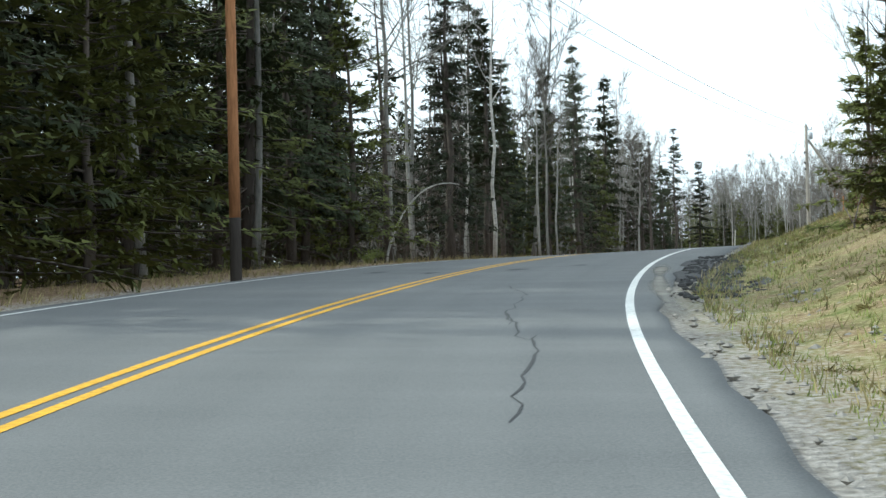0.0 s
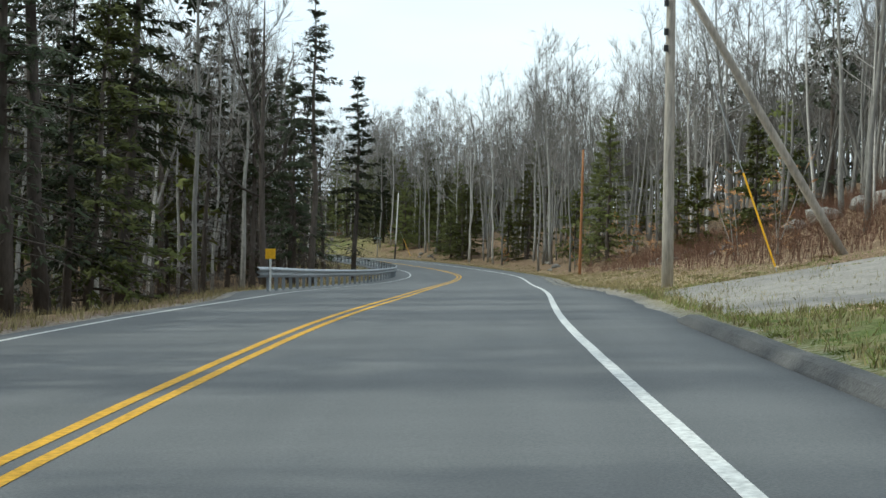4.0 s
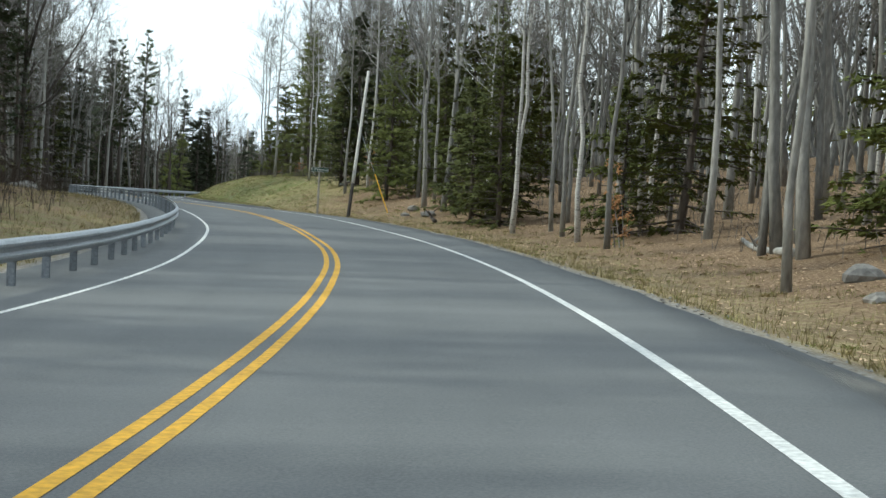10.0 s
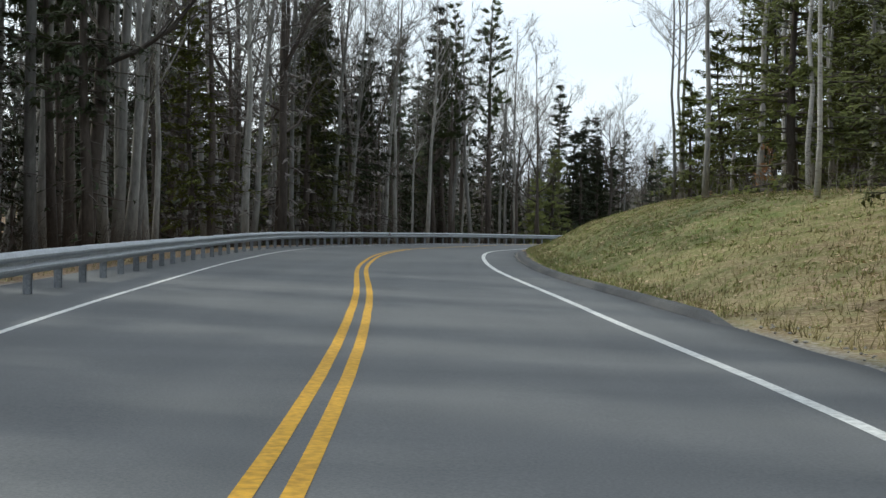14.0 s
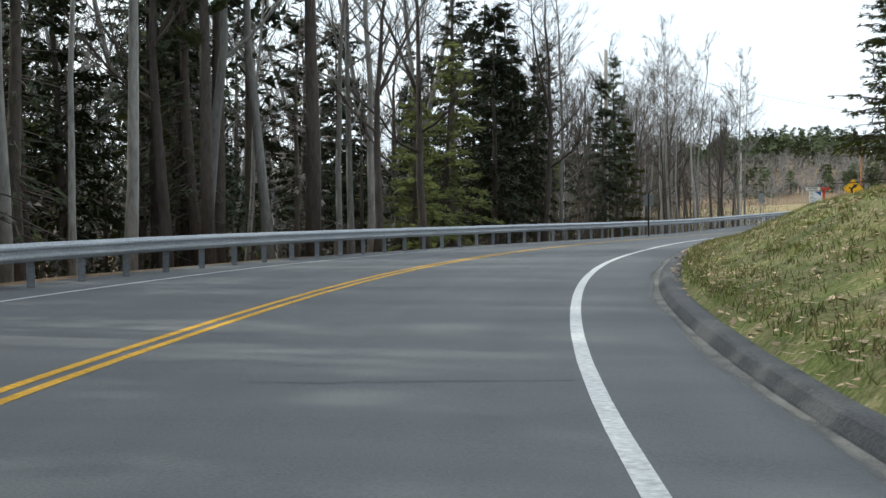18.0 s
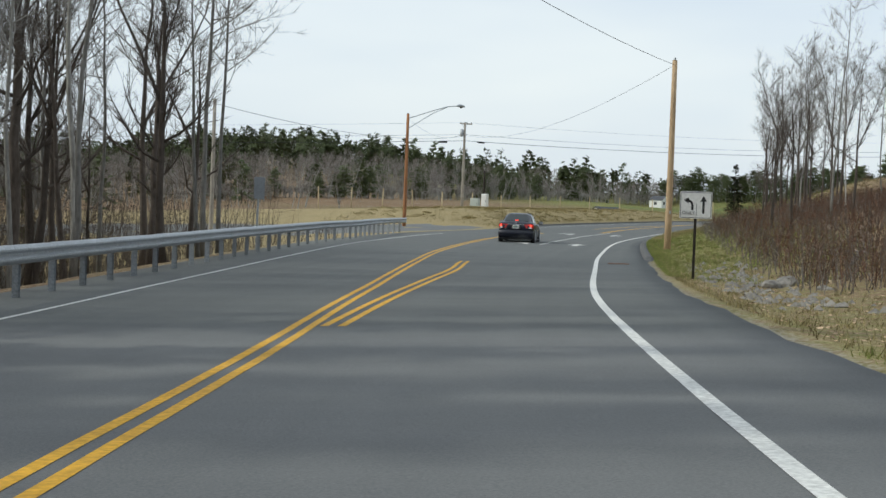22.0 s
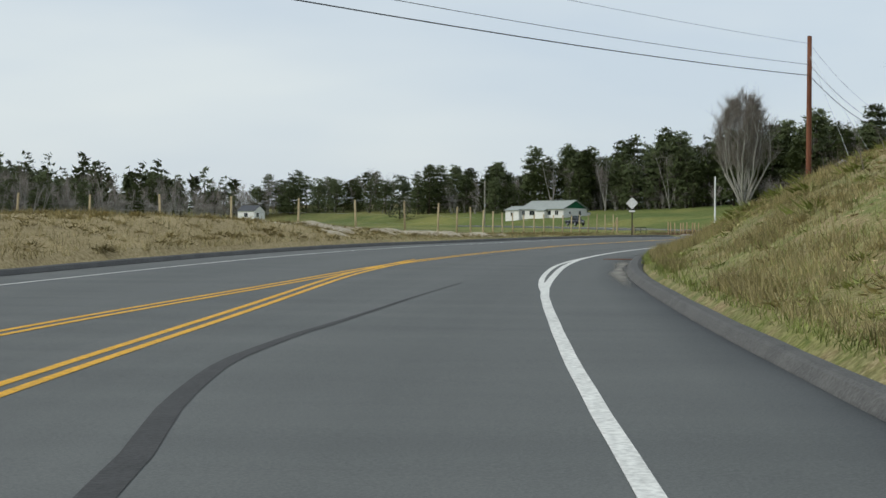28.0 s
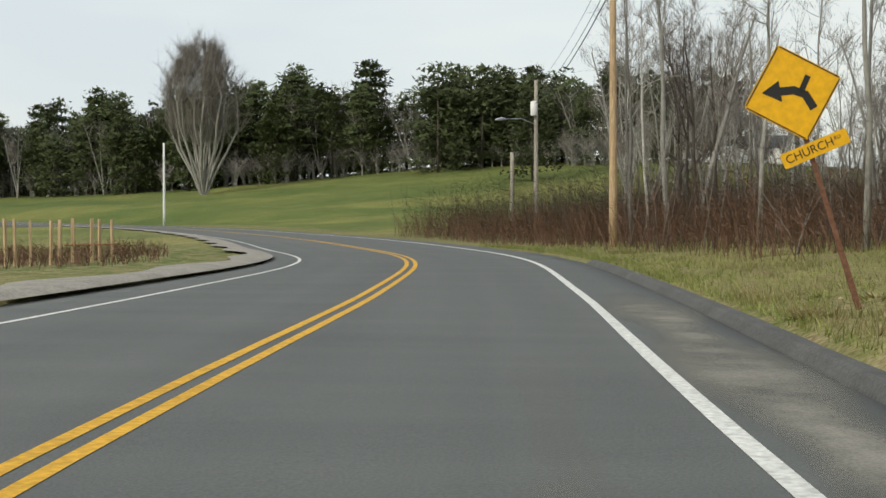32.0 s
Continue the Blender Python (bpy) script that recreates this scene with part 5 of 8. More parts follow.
plant_all(stand(24, 190, 262, -12.0, -17, 30, {"maple0": 3, "snag0": 2.5, "spruce2": 1.5, "spruce0": .6, "maple1": 2}, .9, 1.2, 1.5))
for s, o, k, sc in ((26, 5.8, "hemlock1", .6), (29.5, 5.3, "shrub1", .9), (31, 5.9, "hemlock1", .7), (34, 6.9, "hemlock1", .62), (38, 8.0, "hemlock1", .8), (41, 7.2, "shrub0", 1.0), (45, 8.6, "oak2", 1.0), (82.3, 8.7, "maple3", .85), (52, 8.4, "oak1", 1.15), (47, 11.5, "oak0", 1.2), (57, 10.5, "oak0", 1.1), (36, 8.8, "shrub1", 1.2), (31, 7.4, "shrub1", 1.0), (54, 9.0, "oak2", .9)):
    p = at(s, o)
    plant(k, p[0], p[1], sc)
for s, o, k, sc in ((447, 9.8, "oak2", .42), (451, 10.2, "oak2", .45), (454, 9.9, "oak2", .45), (458, 10.4, "oak2", .4), (436, 9.6, "oak2", .5), (439, 11.2, "oak2", .55), (433, 11.0, "oak2", .5), (442, 10.2, "oak2", .5), (446, 12.2, "oak2", .48), (429, 12.2, "oak2", .6), (424, 12.6, "oak2", .52), (451, 13.0, "oak2", .5), (427, 9.4, "oak2", .5), (422, 9.8, "oak2", .5), (431, 9.2, "oak2", .42), (435, 13.2, "oak2", .62)):
    p = at(s, o - .9)
    plant(k, p[0], p[1], sc * 1.2, label="many-stemmed leafless tree on the brushy bank")
for s, o, k, sc in ((442.9, 7.1, "spruce1", .33), (354, 6.6, "spruce0", .82), (40, -10.8, "spruce0", 1.1), (46, -11.6, "spruce1", 1.2), (52, -12.2, "spruce2", .95), (57, -13.6, "spruce0", 1.2), (49, -14.5, "spruce2", 1.0), (35, -12.0, "spruce1", 1.2)):
    p = at(s, o)
    plant(k, p[0], p[1], sc)
# deeper woods behind them
DEEP = {"dbare0": 2, "dbare1": 2, "dbare2": 2, "dfir0": 1.2, "dfir1": 1.4, "dfir2": 1.0}
UNDER = {"dfir0": 1, "dfir2": 1}
DEEP_E = {"dbare0": 3, "dbare1": 3, "dbare2": 3, "dfir0": .25, "dfir1": .5, "dfir2": .2}
deep = stand(31, 10, 104, -16, -45, 62, dict(DEEP, dfir1=1.0), .85, 1.15, 1.8) + stand(36, 10, 104, -14, -30, 120, UNDER, .32, .5, 1.4) + stand(37, 262, 378, -14, -30, 130, UNDER, .32, .5, 1.4) + stand(38, 190, 262, -17, -34, 60, UNDER, .3, .45, 1.6) + stand(32, 104, 190, -17, -50, 190, DEEP, .9, 1.25, 1.5) + stand(34, 190, 262, -19, -62, 300, DEEP, .9, 1.25, 1.5) + stand(33, 262, 372, -16, -52, 235, DEEP, .9, 1.2, 1.5) \
    + stand(35, 372, 414, -18, -48, 70, dict(DEEP, dfir0=.3, dfir2=.2), .5, .8, 2)
woods("deep_woods_west", "dense mixed woodland of dark spruce and bare trees", deep)
deep = stand(41, 20, 104, 18, 55, 110, DEEP_E, .8, 1.1, 1.8) + stand(42, 104, 262, 24, 85, 640, DEEP_E, .9, 1.25, 1.5) + stand(44, 262, 345, 20, 62, 230, dict(DEEP_E, dfir1=2), .8, 1.1, 1.6) + stand(43, 345, 460, 26, 60, 90, DEEP_E, .45, .75, 2.2)
woods("deep_woods_east", "dense grey woodland of bare maples climbing the slope", deep)


def line_of(points, seed, per, depth, mix, lo, hi):
    rng = np.random.default_rng(seed)
    P = np.array(points, float)
    keys, w = list(mix), np.array(list(mix.values()), float)
    out = []
    for a, b in zip(P[:-1], P[1:]):
        d = b - a
        n = np.array([d[1], -d[0]]) / np.linalg.norm(d)
        for _ in range(max(2, int(np.linalg.norm(d) / per))):
            q = a + d * rng.random() + n * rng.uniform(-depth, depth)
            out.append((q[0], q[1], keys[rng.choice(len(keys), p=w / w.sum())], rng.uniform(lo, hi), rng.uniform(0, 360), (0, 0)))
    return out


PINES = {"fpine0": 2, "fpine1": 2, "fpine2": 1.5, "fpine3": 2}
MIXFAR = dict(PINES, fbare0=2.4, fbare1=2.4, fbare2=2.4)
WOODED = dict(MIXFAR, fpine2=2.5, fbare0=1.6, fbare1=1.6, fbare2=1.6)
far = line_of([(366, 760), (376, 726)], 53, .5, 15, WOODED, .48, .7) + line_of([(376, 726), (384, 700)], 56, .5, 15, WOODED, .72, .95) + line_of([(384, 700), (379, 660), (386, 628)], 54, .5, 15, WOODED, .76, 1.02) + line_of([(386, 628), (386, 592), (380, 572)], 55, .5, 15, WOODED, .68, .92)
far += line_of([(352, 830), (372, 765)], 52, 1.0, 12, MIXFAR, .5, .75)
far += line_of([(120, 660), (175, 700), (235, 765), (300, 805), (355, 835)], 51, .9, 14, {"fpine0": .8, "fpine3": .9, "fbare0": 3.2, "fbare1": 3.2, "fbare2": 2}, .38, .62)
far += line_of([(40, 560), (75, 600), (120, 660)], 57, .9, 16, {"fbare0": 3, "fbare1": 3, "fbare2": 2, "fpine3": .7}, .36, .56)
edge_line = [(362, 770), (376, 705), (370, 662), (376, 625), (373, 590), (366, 570)]
far += line_of(edge_line, 58, .55, 5, {"ushrub": 1}, .7, 1.5) + line_of([(115, 650), (172, 690), (232, 755), (296, 796), (350, 826)], 59, .7, 6, {"ushrub": 1}, .6, 1.2)
thicket = beyond(stand(76, 588, 700, 14, 75, 260, {"dbare0": 2, "dbare1": 3, "dbare2": 2}, .6, .95, 1.7), *BEND)
woods("thicket_woods", "dense leafless young woods beside the bend", thicket)
woods("far_treeline", "far treeline of dark pines and bare maples beyond the field", far)
rng = np.random.default_rng(60)
hill = []
for _ in range(2600):
    a, d = rng.uniform(0, 2 * np.pi), math.sqrt(rng.random())
    x, y = 258 + 185 * d * math.cos(a), 1060 + 260 * d * math.sin(a)
    dark = .5 * math.sin(x * .021 + 1.0) + .5 * math.sin(y * .013 + x * .008) + (1.0 if y > 925 else -.75) - (1.3 if x > 350 else 0) > .0
    hill.append((x, y, ("hpine%d" if dark and rng.random() < .85 else "hbare%d") % rng.integers(0, 3), rng.uniform(.7, 1.1) * (1 if x < 345 else .6), rng.uniform(0, 360), (0, 0)))
for _ in range(900):
    b, d = math.radians(rng.uniform(-34, 4)), rng.uniform(240, 620)
    x, y = 85 + d * math.sin(b), 420 + d * math.cos(b)
    if y > 690 + .9 * (x - 120) or x < 90:
        hill.append((x, y, ("hpine%d" if rng.random() < .3 else "hbare%d") % rng.integers(0, 3), rng.uniform(.7, 1.1), rng.uniform(0, 360), (0, 0)))
hill += stand(61, 392, 446, -30, -125, 420, {"fbare0": 2, "fbare1": 3, "hbare0": 2, "hpine2": .5}, .28, .5, 2.2) + stand(62, 470, 545, -70, -180, 300, {"fbare0": 1, "fbare1": 2, "hbare0": 2, "hpine0": .5, "ushrub": 1}, .4, .65, 2.4)
woods("hill_woods", "wooded hillside of dark pines and bare grey trees", hill)
for x, y, k, sc in ((349, 640, "great_bare", 1.0), (366, 608, "fpine1", 1.12), (369, 602, "fpine3", 1.1), (339, 745, "fpine1", .75), (364, 655, "fpine0", 1.0), (349, 584, "fpine3", .85)):
    plant(k, x, y, sc, label="big tree standing out on the edge of the field")
# brush and young trees by the last bend
plant_all(beyond(stand(71, 575, 660, 8, 40, 170, {"maple2": 3, "maple0": 2, "birch0": 1.2, "birch1": 1.2, "oak2": 2.5, "shrub0": 2.5}, .65, 1.05, 1.3), *BEND))
plant_all(beyond(stand(74, 580, 650, 6, 34, 120, {"shrub0": 3, "shrub1": 2}, .8, 1.35, 1.1), *BEND))
plant_all(stand(72, 500, 575, 19, 30, 34, {"maple0": 2, "maple2": 2, "birch0": 1, "oak2": 1, "spruce1": .4}, .6, .95, 2))
plant_all(stand(75, 262, 298, -11.0, -15, 20, {"oak0": 2, "maple0": 3, "maple1": 3, "snag0": 1, "spruce0": .5}, 1.25, 1.6, 1.4))
for s, o, k, sc in ((353.5, -12.6, "spruce2", 1.0), (356.5, -11.6, "spruce1", 1.15), (360.5, -14.2, "spruce1", 1.2), (359, -12.4, "spruce1", 1.0), (364, -13.6, "spruce0", .9), (367.5, -15.4, "spruce0", 1.1), (355, -14.6, "maple1", 1.2), (370, -13.2, "maple0", 1.0)):
    p = at(s, o)
    plant(k, p[0], p[1], sc)
plant_all(stand(77, 383, 412, -11.0, -22, 30, {"oak0": 2, "maple0": 3, "oak2": 2, "maple2": 2}, .8, 1.1, 1.4))
plant_all(stand(73, 300, 345, -10.3, -13, 10, {"maple1": 2, "oak0": 2, "maple3": 2}, .9, 1.15, 3))
woods("inner_woods", "bare maples and evergreens a few rows into the woods", INNER)


# ---- low growth ----
def grass(name, label, seed, side, s0, s1, d0, d1, count, mat, lo, hi, kindly="grass", wide=.008, patchy=False):
    rng = np.random.default_rng(seed)
    s, d = rng.uniform(s0, s1, count), d0 + (d1 - d0) * rng.random(count)**1.5
    o = right_edge(s) + d if side > 0 else left_edge(s) - d
    if patchy:                                       # clumps with bare ground between them
        keep = np.sin(s * .83 + d * .6) + np.sin(d * 1.7 - s * .37) + np.sin(s * 2.3 + d * 2.9) * .6 > rng.normal(.1, .35, count)
        s, o, count = s[keep], o[keep], int(keep.sum())
    P = at(s, o)
    P[:, 2] = land(P[:, 0], P[:, 1])[0] - 0.02
    b = Bag()
    for _ in range(3):
        h = rng.uniform(lo, hi, count)
        A = P + rng.normal(0, .04, (count, 3)) * (1, 1, 0)
        slivers(b, A, A + np.stack([rng.normal(0, .35, count) * h, rng.normal(0, .35, count) * h, h], -1), np.full(count, wide))
    return tagged(new(name, b.mesh(name, mat)), label, kindly, kind="stuff")


grass("dry_grass", "dry straw-coloured grass on the verge", 1, 1, 0, 250, .5, 4.5, 8000, GRASS, .05, .22)
grass("dry_grass", "straw-coloured grass on the road bank", 2, 1, 240, 450, .4, 9, 20000, GRASS, .04, .14)
grass("tall_dry_grass", "tall golden grass on the steep bank", 3, 1, 440, 575, .5, 5, 52000, GRASS, .06, .30, wide=.005, patchy=True)
grass("dry_grass", "straw-coloured grass on the steep bank", 4, 1, 440, 600, 2, 15, 34000, GRASS, .04, .18, wide=.006, patchy=True)
grass("green_grass", "new green grass on the verge", 5, 1, 5, 100, .5, 7, 9000, GRASS_G, .04, .12)
grass("green_grass", "new green grass on the road bank", 6, 1, 240, 375, .3, 8, 12000, GRASS_G, .04, .13)
grass("green_grass", "new green grass on the road bank", 7, 1, 405, 610, .3, 8, 30000, GRASS_G, .04, .16, wide=.006)
grass("green_grass", "new green grass below the brushy bank", 11, 1, 398, 480, .3, 7, 16000, GRASS_G, .05, .16, wide=.006)
grass("dry_grass", "dry grass behind the guardrail", 8, -1, 10, 262, .3, 6, 9000, GRASS, .05, .25)
grass("dry_grass", "dry grass on the dirt mound and field", 9, -1, 466, 570, .5, 14, 12000, GRASS, .06, .25)


def litter(name, seed, side, s0, s1, d0, d1, count):
    rng = np.random.default_rng(seed)
    s, d = rng.uniform(s0, s1, count), rng.uniform(d0, d1, count)
    P = at(s, right_edge(s) + d if side > 0 else left_edge(s) - d)
    P[:, 2] = land(P[:, 0], P[:, 1])[0] + 0.015
    a, r = rng.uniform(0, 2 * np.pi, count), rng.uniform(.025, .06, count)
    u = np.stack([np.cos(a), np.sin(a), rng.normal(0, .12, count)], -1) * r[:, None]
    v = np.stack([-np.sin(a), np.cos(a), rng.normal(0, .12, count)], -1) * r[:, None] * .7
    V = np.stack([P - u, P - v, P + u + (0, 0, .012), P + v], 1).reshape(-1, 3)
    return tagged(new(name, mesh_of(name, V, np.arange(len(V)).reshape(-1, 4), LEAF)), "brown fallen leaves lying on the bank", "leaves", kind="stuff")


litter("fallen_leaves", 1, 1, 0, 100, 2, 12, 8000)
litter("fallen_leaves", 2, 1, 100, 240, .9, 14, 30000)
litter("fallen_leaves", 3, 1, 240, 345, .1, 11, 26000)
litter("fallen_leaves", 5, 1, 376, 450, .5, 12, 12000)
litter("fallen_leaves", 4, 1, 440, 575, 1.2, 14, 9000)


def stones(name, label, seed, side, s0, s1, d0, d1, count, lo, hi):
    rng = np.random.default_rng(seed)
    b = Bag()
    base = np.array([(1, 0, 0), (0, 1, 0), (-1, 0, 0), (0, -1, 0), (0, 0, 1), (0, 0, -1)], float)
    F = np.array([(0, 1, 4), (1, 2, 4), (2, 3, 4), (3, 0, 4), (1, 0, 5), (2, 1, 5), (3, 2, 5), (0, 3, 5)])
    s, d = rng.uniform(s0, s1, count), rng.uniform(d0, d1, count)
    P = at(s, right_edge(s) + d if side > 0 else left_edge(s) - d)
    P[:, 2] = land(P[:, 0], P[:, 1])[0]
    for p in P:
        r = rng.uniform(lo, hi)
        b.add(p + base * rng.uniform(.6, 1.2, (6, 3)) * r * (1, 1, .6), F)
    return tagged(new(name, b.mesh(name, ROCK)), label, "stones", kind="stuff")


stones("gravel_stones", "loose grey stones along the pavement edge", 1, 1, 0, 60, .05, 1.8, 900, .02, .07)
stones("gravel_stones", "loose grey stones along the pavement edge", 2, 1, 100, 240, .05, .9, 900, .015, .05)
stones("ditch_stones", "pale broken stones lying in the ditch", 3, 1, 384, 410, 1.2, 3.2, 260, .06, .2)


def brush(name, label, seed, side, s0, s1, d0, d1, count, lo, hi, mat):
    rng = np.random.default_rng(seed)
    s, d = rng.uniform(s0, s1, count), rng.uniform(d0, d1, count)
    P = at(s, right_edge(s) + d if side > 0 else left_edge(s) - d)
    P[:, 2] = land(P[:, 0], P[:, 1])[0] - .05
    b = Bag()
    h = rng.uniform(lo, hi, count)
    tip = P + np.stack([rng.normal(0, .22, count) * h, rng.normal(0, .22, count) * h, h], -1)
    slivers(b, P, tip, np.full(count, .012))
    for _ in range(5):
        g = rng.uniform(.3, .9, (count, 1))
        st = P + (tip - P) * g
        slivers(b, st, st + rng.normal(0, .3, (count, 3)) * h[:, None] * (1, 1, .5) + (0, 0, .12), np.full(count, .007))
    return tagged(new(name, b.mesh(name, mat)), label, "brush", kind="stuff")


brush("red_brush", "red-brown leafless brush covering the slope", 1, 1, 100, 168, 4.5, 22, 5200, .5, 1.4, TWIG_R)
brush("red_brush", "red-brown leafless brush on the bank", 2, 1, 392, 452, 3.6, 18, 5200, .3, 1.25, TWIG_R)
brush("brown_brush", "brown leafless brush on the bank", 12, 1, 390, 452, 3.0, 18, 5200, .3, 1.1, TWIG)
brush("red_brush", "red-brown leafless brush beside the bend", 3, 1, 585, 645, 3.0, 30, 11000, .6, 2.1, TWIG_R)
brush("red_weeds", "red-brown dead weeds inside the bend", 9, -1, 588, 612, 2.8, 8.5, 900, .2, .6, TWIG_R)
brush("grey_thicket", "tall grey-brown thicket behind the rail", 10, -1, 376, 443, 7, 60, 7500, 2.2, 6.0, TWIG_D)
brush("brown_thicket", "brown leafless thicket beside the bend", 8, 1, 578, 655, 5.5, 40, 9500, 1.0, 4.2, TWIG_D)
brush("grey_brush", "grey leafless undergrowth in the woods", 4, -1, 20, 262, 3, 16, 4200, .5, 1.6, TWIG_D)
brush("grey_brush", "grey leafless undergrowth in the woods", 5, -1, 262, 440, 2.5, 14, 3800, .5, 1.8, TWIG_D)
brush("grey_brush", "grey leafless undergrowth in the woods", 6, 1, 165, 345, 6, 24, 3000, .4, 1.3, TWIG)
brush("low_brush", "low grey-green brush on the steep bank", 7, 1, 436, 575, 4, 16, 1100, .25, .8, TWIG)


def tussocks(name, label, seed, side, s0, s1, d0, d1, count, mat, r0, r1):
    """Low ragged cushions of matted grass."""
    rng = np.random.default_rng(seed)
    s, d = rng.uniform(s0, s1, count), rng.uniform(d0, d1, count)
    P = at(s, right_edge(s) + d if side > 0 else left_edge(s) - d)
    P[:, 2] = land(P[:, 0], P[:, 1])[0] - .03
    b = Bag()
    n = 46
    for p in P:
        r = rng.uniform(r0, r1)
        a, g = rng.uniform(0, 2 * np.pi, n), rng.uniform(.0, 1, n)
        A = p + np.stack([np.cos(a) * g * r, np.sin(a) * g * r, (1 - g) * r * .35], -1)
        B = A + np.stack([np.cos(a) * r * .55, np.sin(a) * r * .55, r * rng.uniform(-.05, .5, n)], -1)
        slivers(b, A, B, np.full(n, r * .05))
    return tagged(new(name, b.mesh(name, mat)), label, "grass", kind="stuff")


tussocks("matted_grass", "matted straw tussocks on the dirt mound", 1, -1, 468, 560, .6, 13, 1400, GRASS, .1, .34)
tussocks("matted_grass", "matted straw tussocks on the steep bank", 2, 1, 440, 575, .6, 14, 1700, GRASS, .09, .26)
tussocks("green_tussocks", "green tufts on the steep bank", 3, 1, 405, 575, .8, 11, 900, GRASS_G, .08, .24)
tussocks("green_mats", "dark green low mats on the steep bank", 8, 1, 478, 560, 2.2, 9, 110, GRASS_G, .22, .5)
tussocks("green_tussocks", "green tufts on the grassy bank", 4, 1, 244, 375, .4, 9, 1500, GRASS_G, .05, .14)
tussocks("matted_grass", "dry tufts along the verge", 5, 1, 0, 244, .5, 6, 1600, GRASS, .06, .16)
tussocks("green_tussocks", "green tufts along the verge", 6, 1, 10, 240, .5, 5, 900, GRASS_G, .06, .15)


# ---- guardrail and curbs ----
def post_at(s, off, h=0.0, rz=None):
    p = at(s, off, h)
    return pose(p[0], p[1], p[2], 0, 0, heading(s) if rz is None else rz)


def rail_off(s):
    return left_line(s) - table(s, [(106, 1.0), (240, 1.0), (330, 1.15), (425, 1.2), (445, 2.9)])


def rail_rise(s):
    """How far the beam stands above its usual height."""
    return table(s, [(106, 0), (150, -.03), (190, -.12), (240, -.13), (300, 0), (330, .03), (400, .16), (440, .10)])


guardrail = thing("guardrail", "long galvanised steel guardrail with W-shaped beam on steel posts", "guardrail")
W_BEAM = [(0.0, .72), (.035, .70), (.075, .655), (.075, .625), (.012, .585), (.012, .545), (.075, .505), (.075, .475), (.035, .43), (0.0, .41),
          (-.012, .41), (.022, .43), (.060, .48), (.060, .50), (-.003, .54), (-.003, .59), (.060, .63), (.060, .65), (.022, .69), (-.012, .72)]
for k in range(89):
    a = 106 + 3.81 * k
    V, F = loft(W_BEAM, a, a + 3.83, rail_off, 1.9)
    V[:, 2] += float(rail_rise(a + 1.9))
    bag_part("beam", [(V, F)], GALV, guardrail)
i_post = Bag()
i_post.add(*box(0, -.05, .12, .10, .008, 1.1)).add(*box(0, .05, .12, .10, .008, 1.1)).add(*box(0, 0, .12, .008, .10, 1.1))
i_post = i_post.mesh("post", POST)
bolt = Bag().add(*tube([(.0, 0, 0), (.014, 0, 0)], [.016, .012], 6)).mesh("bolt", GALV)
for k in range(178):
    s = 106.4 + 1.905 * k
    p = at(s, rail_off(s) - .075)
    ob = part("post", i_post, guardrail, m=pose(p[0], p[1], p[2] + float(rail_rise(s)), 0, 0, heading(s)))
    if k % 2 == 0:
        part("bolt", bolt, ob, m=pose(.085, 0, .565))
bag_part("end_shoe", [loft([(a * 1.3, b) for a, b in W_BEAM], 105.2, 106.2, lambda s: rail_off(s) - .25 * (106.2 - s), .5)], GALV, guardrail, "flared steel end piece")

marker = thing("object_marker", "yellow reflective plate on a white post at the rail end", "marker", post_at(105.4, -6.7))
bag_part("post", [box(0, .02, .55, .06, .03, 1.3)], SIGN_W, marker)
bag_part("plate", [box(0, 0, 1.1, .30, .012, .30, .01)], SIGN_Y, marker, "yellow square plate")

CURB_R = [(-.06, -.05), (-.03, .02), (.03, .095), (.07, .115), (.21, .11), (.31, .05), (.41, -.2)]
for name, s0, s1, off, flip in (("curb", 238, 359.2, lambda s: right_edge(s) - .06, 1), ("curb", 411, 592, lambda s: right_edge(s) - .06, 1), ("curb", 60, 84.5, lambda s: right_edge(s) - .1, 1),
                                ("curb", 466, 572, lambda s: left_edge(s) + .06, -1)):
    prof = [(a * flip, b) for a, b in CURB_R]
    V, F = loft(prof, s0, s1, off, 1.0)
    ends = np.repeat(np.clip(np.minimum(np.arange(len(V) // 7), len(V) // 7 - 1 - np.arange(len(V) // 7)) / 2.0, 0, 1), 7)
    V[:, 2] -= (1 - ends) * .19
    V = V + np.stack([np.zeros(len(V)), np.zeros(len(V)), .007 * np.sin(V[:, 0] * 2.1 + V[:, 1]) * np.sin(V[:, 1] * 3.3)], -1)
    tagged(new(name, Bag().add(V, F).mesh(name, CURB)), "rough weathered bituminous curb along the road", "curb", kind="structure")
for s, o in ((359.0, 2.72),):
    c = thing("curb_marking", "worn yellow paint on the end of the curb", "curb marking", post_at(s, o), kind="structure")
    bag_part("paint", [box(.06, 0, .05, .12, .2, .10, .03)], YELLOW, c)
for s, o, w in ((406.7, 2.05, .6), (358.4, 2.3, .75), (514.8, .62, .7)):
    d = thing("storm_drain", "rusty iron storm drain grate in the shoulder", "drain", post_at(s, o, .004), kind="structure")
    bag_part("rim", [box(0, -w / 2, 0, w, .06, .02), box(0, w / 2, 0, w, .06, .02), box(-w / 2, 0, 0, .06, w, .02), box(w / 2, 0, 0, .06, w, .02)], RUST, d)
    bar = Bag().add(*box(0, 0, 0, .055, w - .04, .016)).mesh("bar", RUST)
    for k in range(8):
        part("bar", bar, d, m=pose(-w / 2 + .07 + k * (w - .14) / 7, 0, 0))
    # flat black plate stands in for the darkness of the shaft below
    bag_part("well", [box(0, 0, -.004, w, w, .006)], TAR, d)


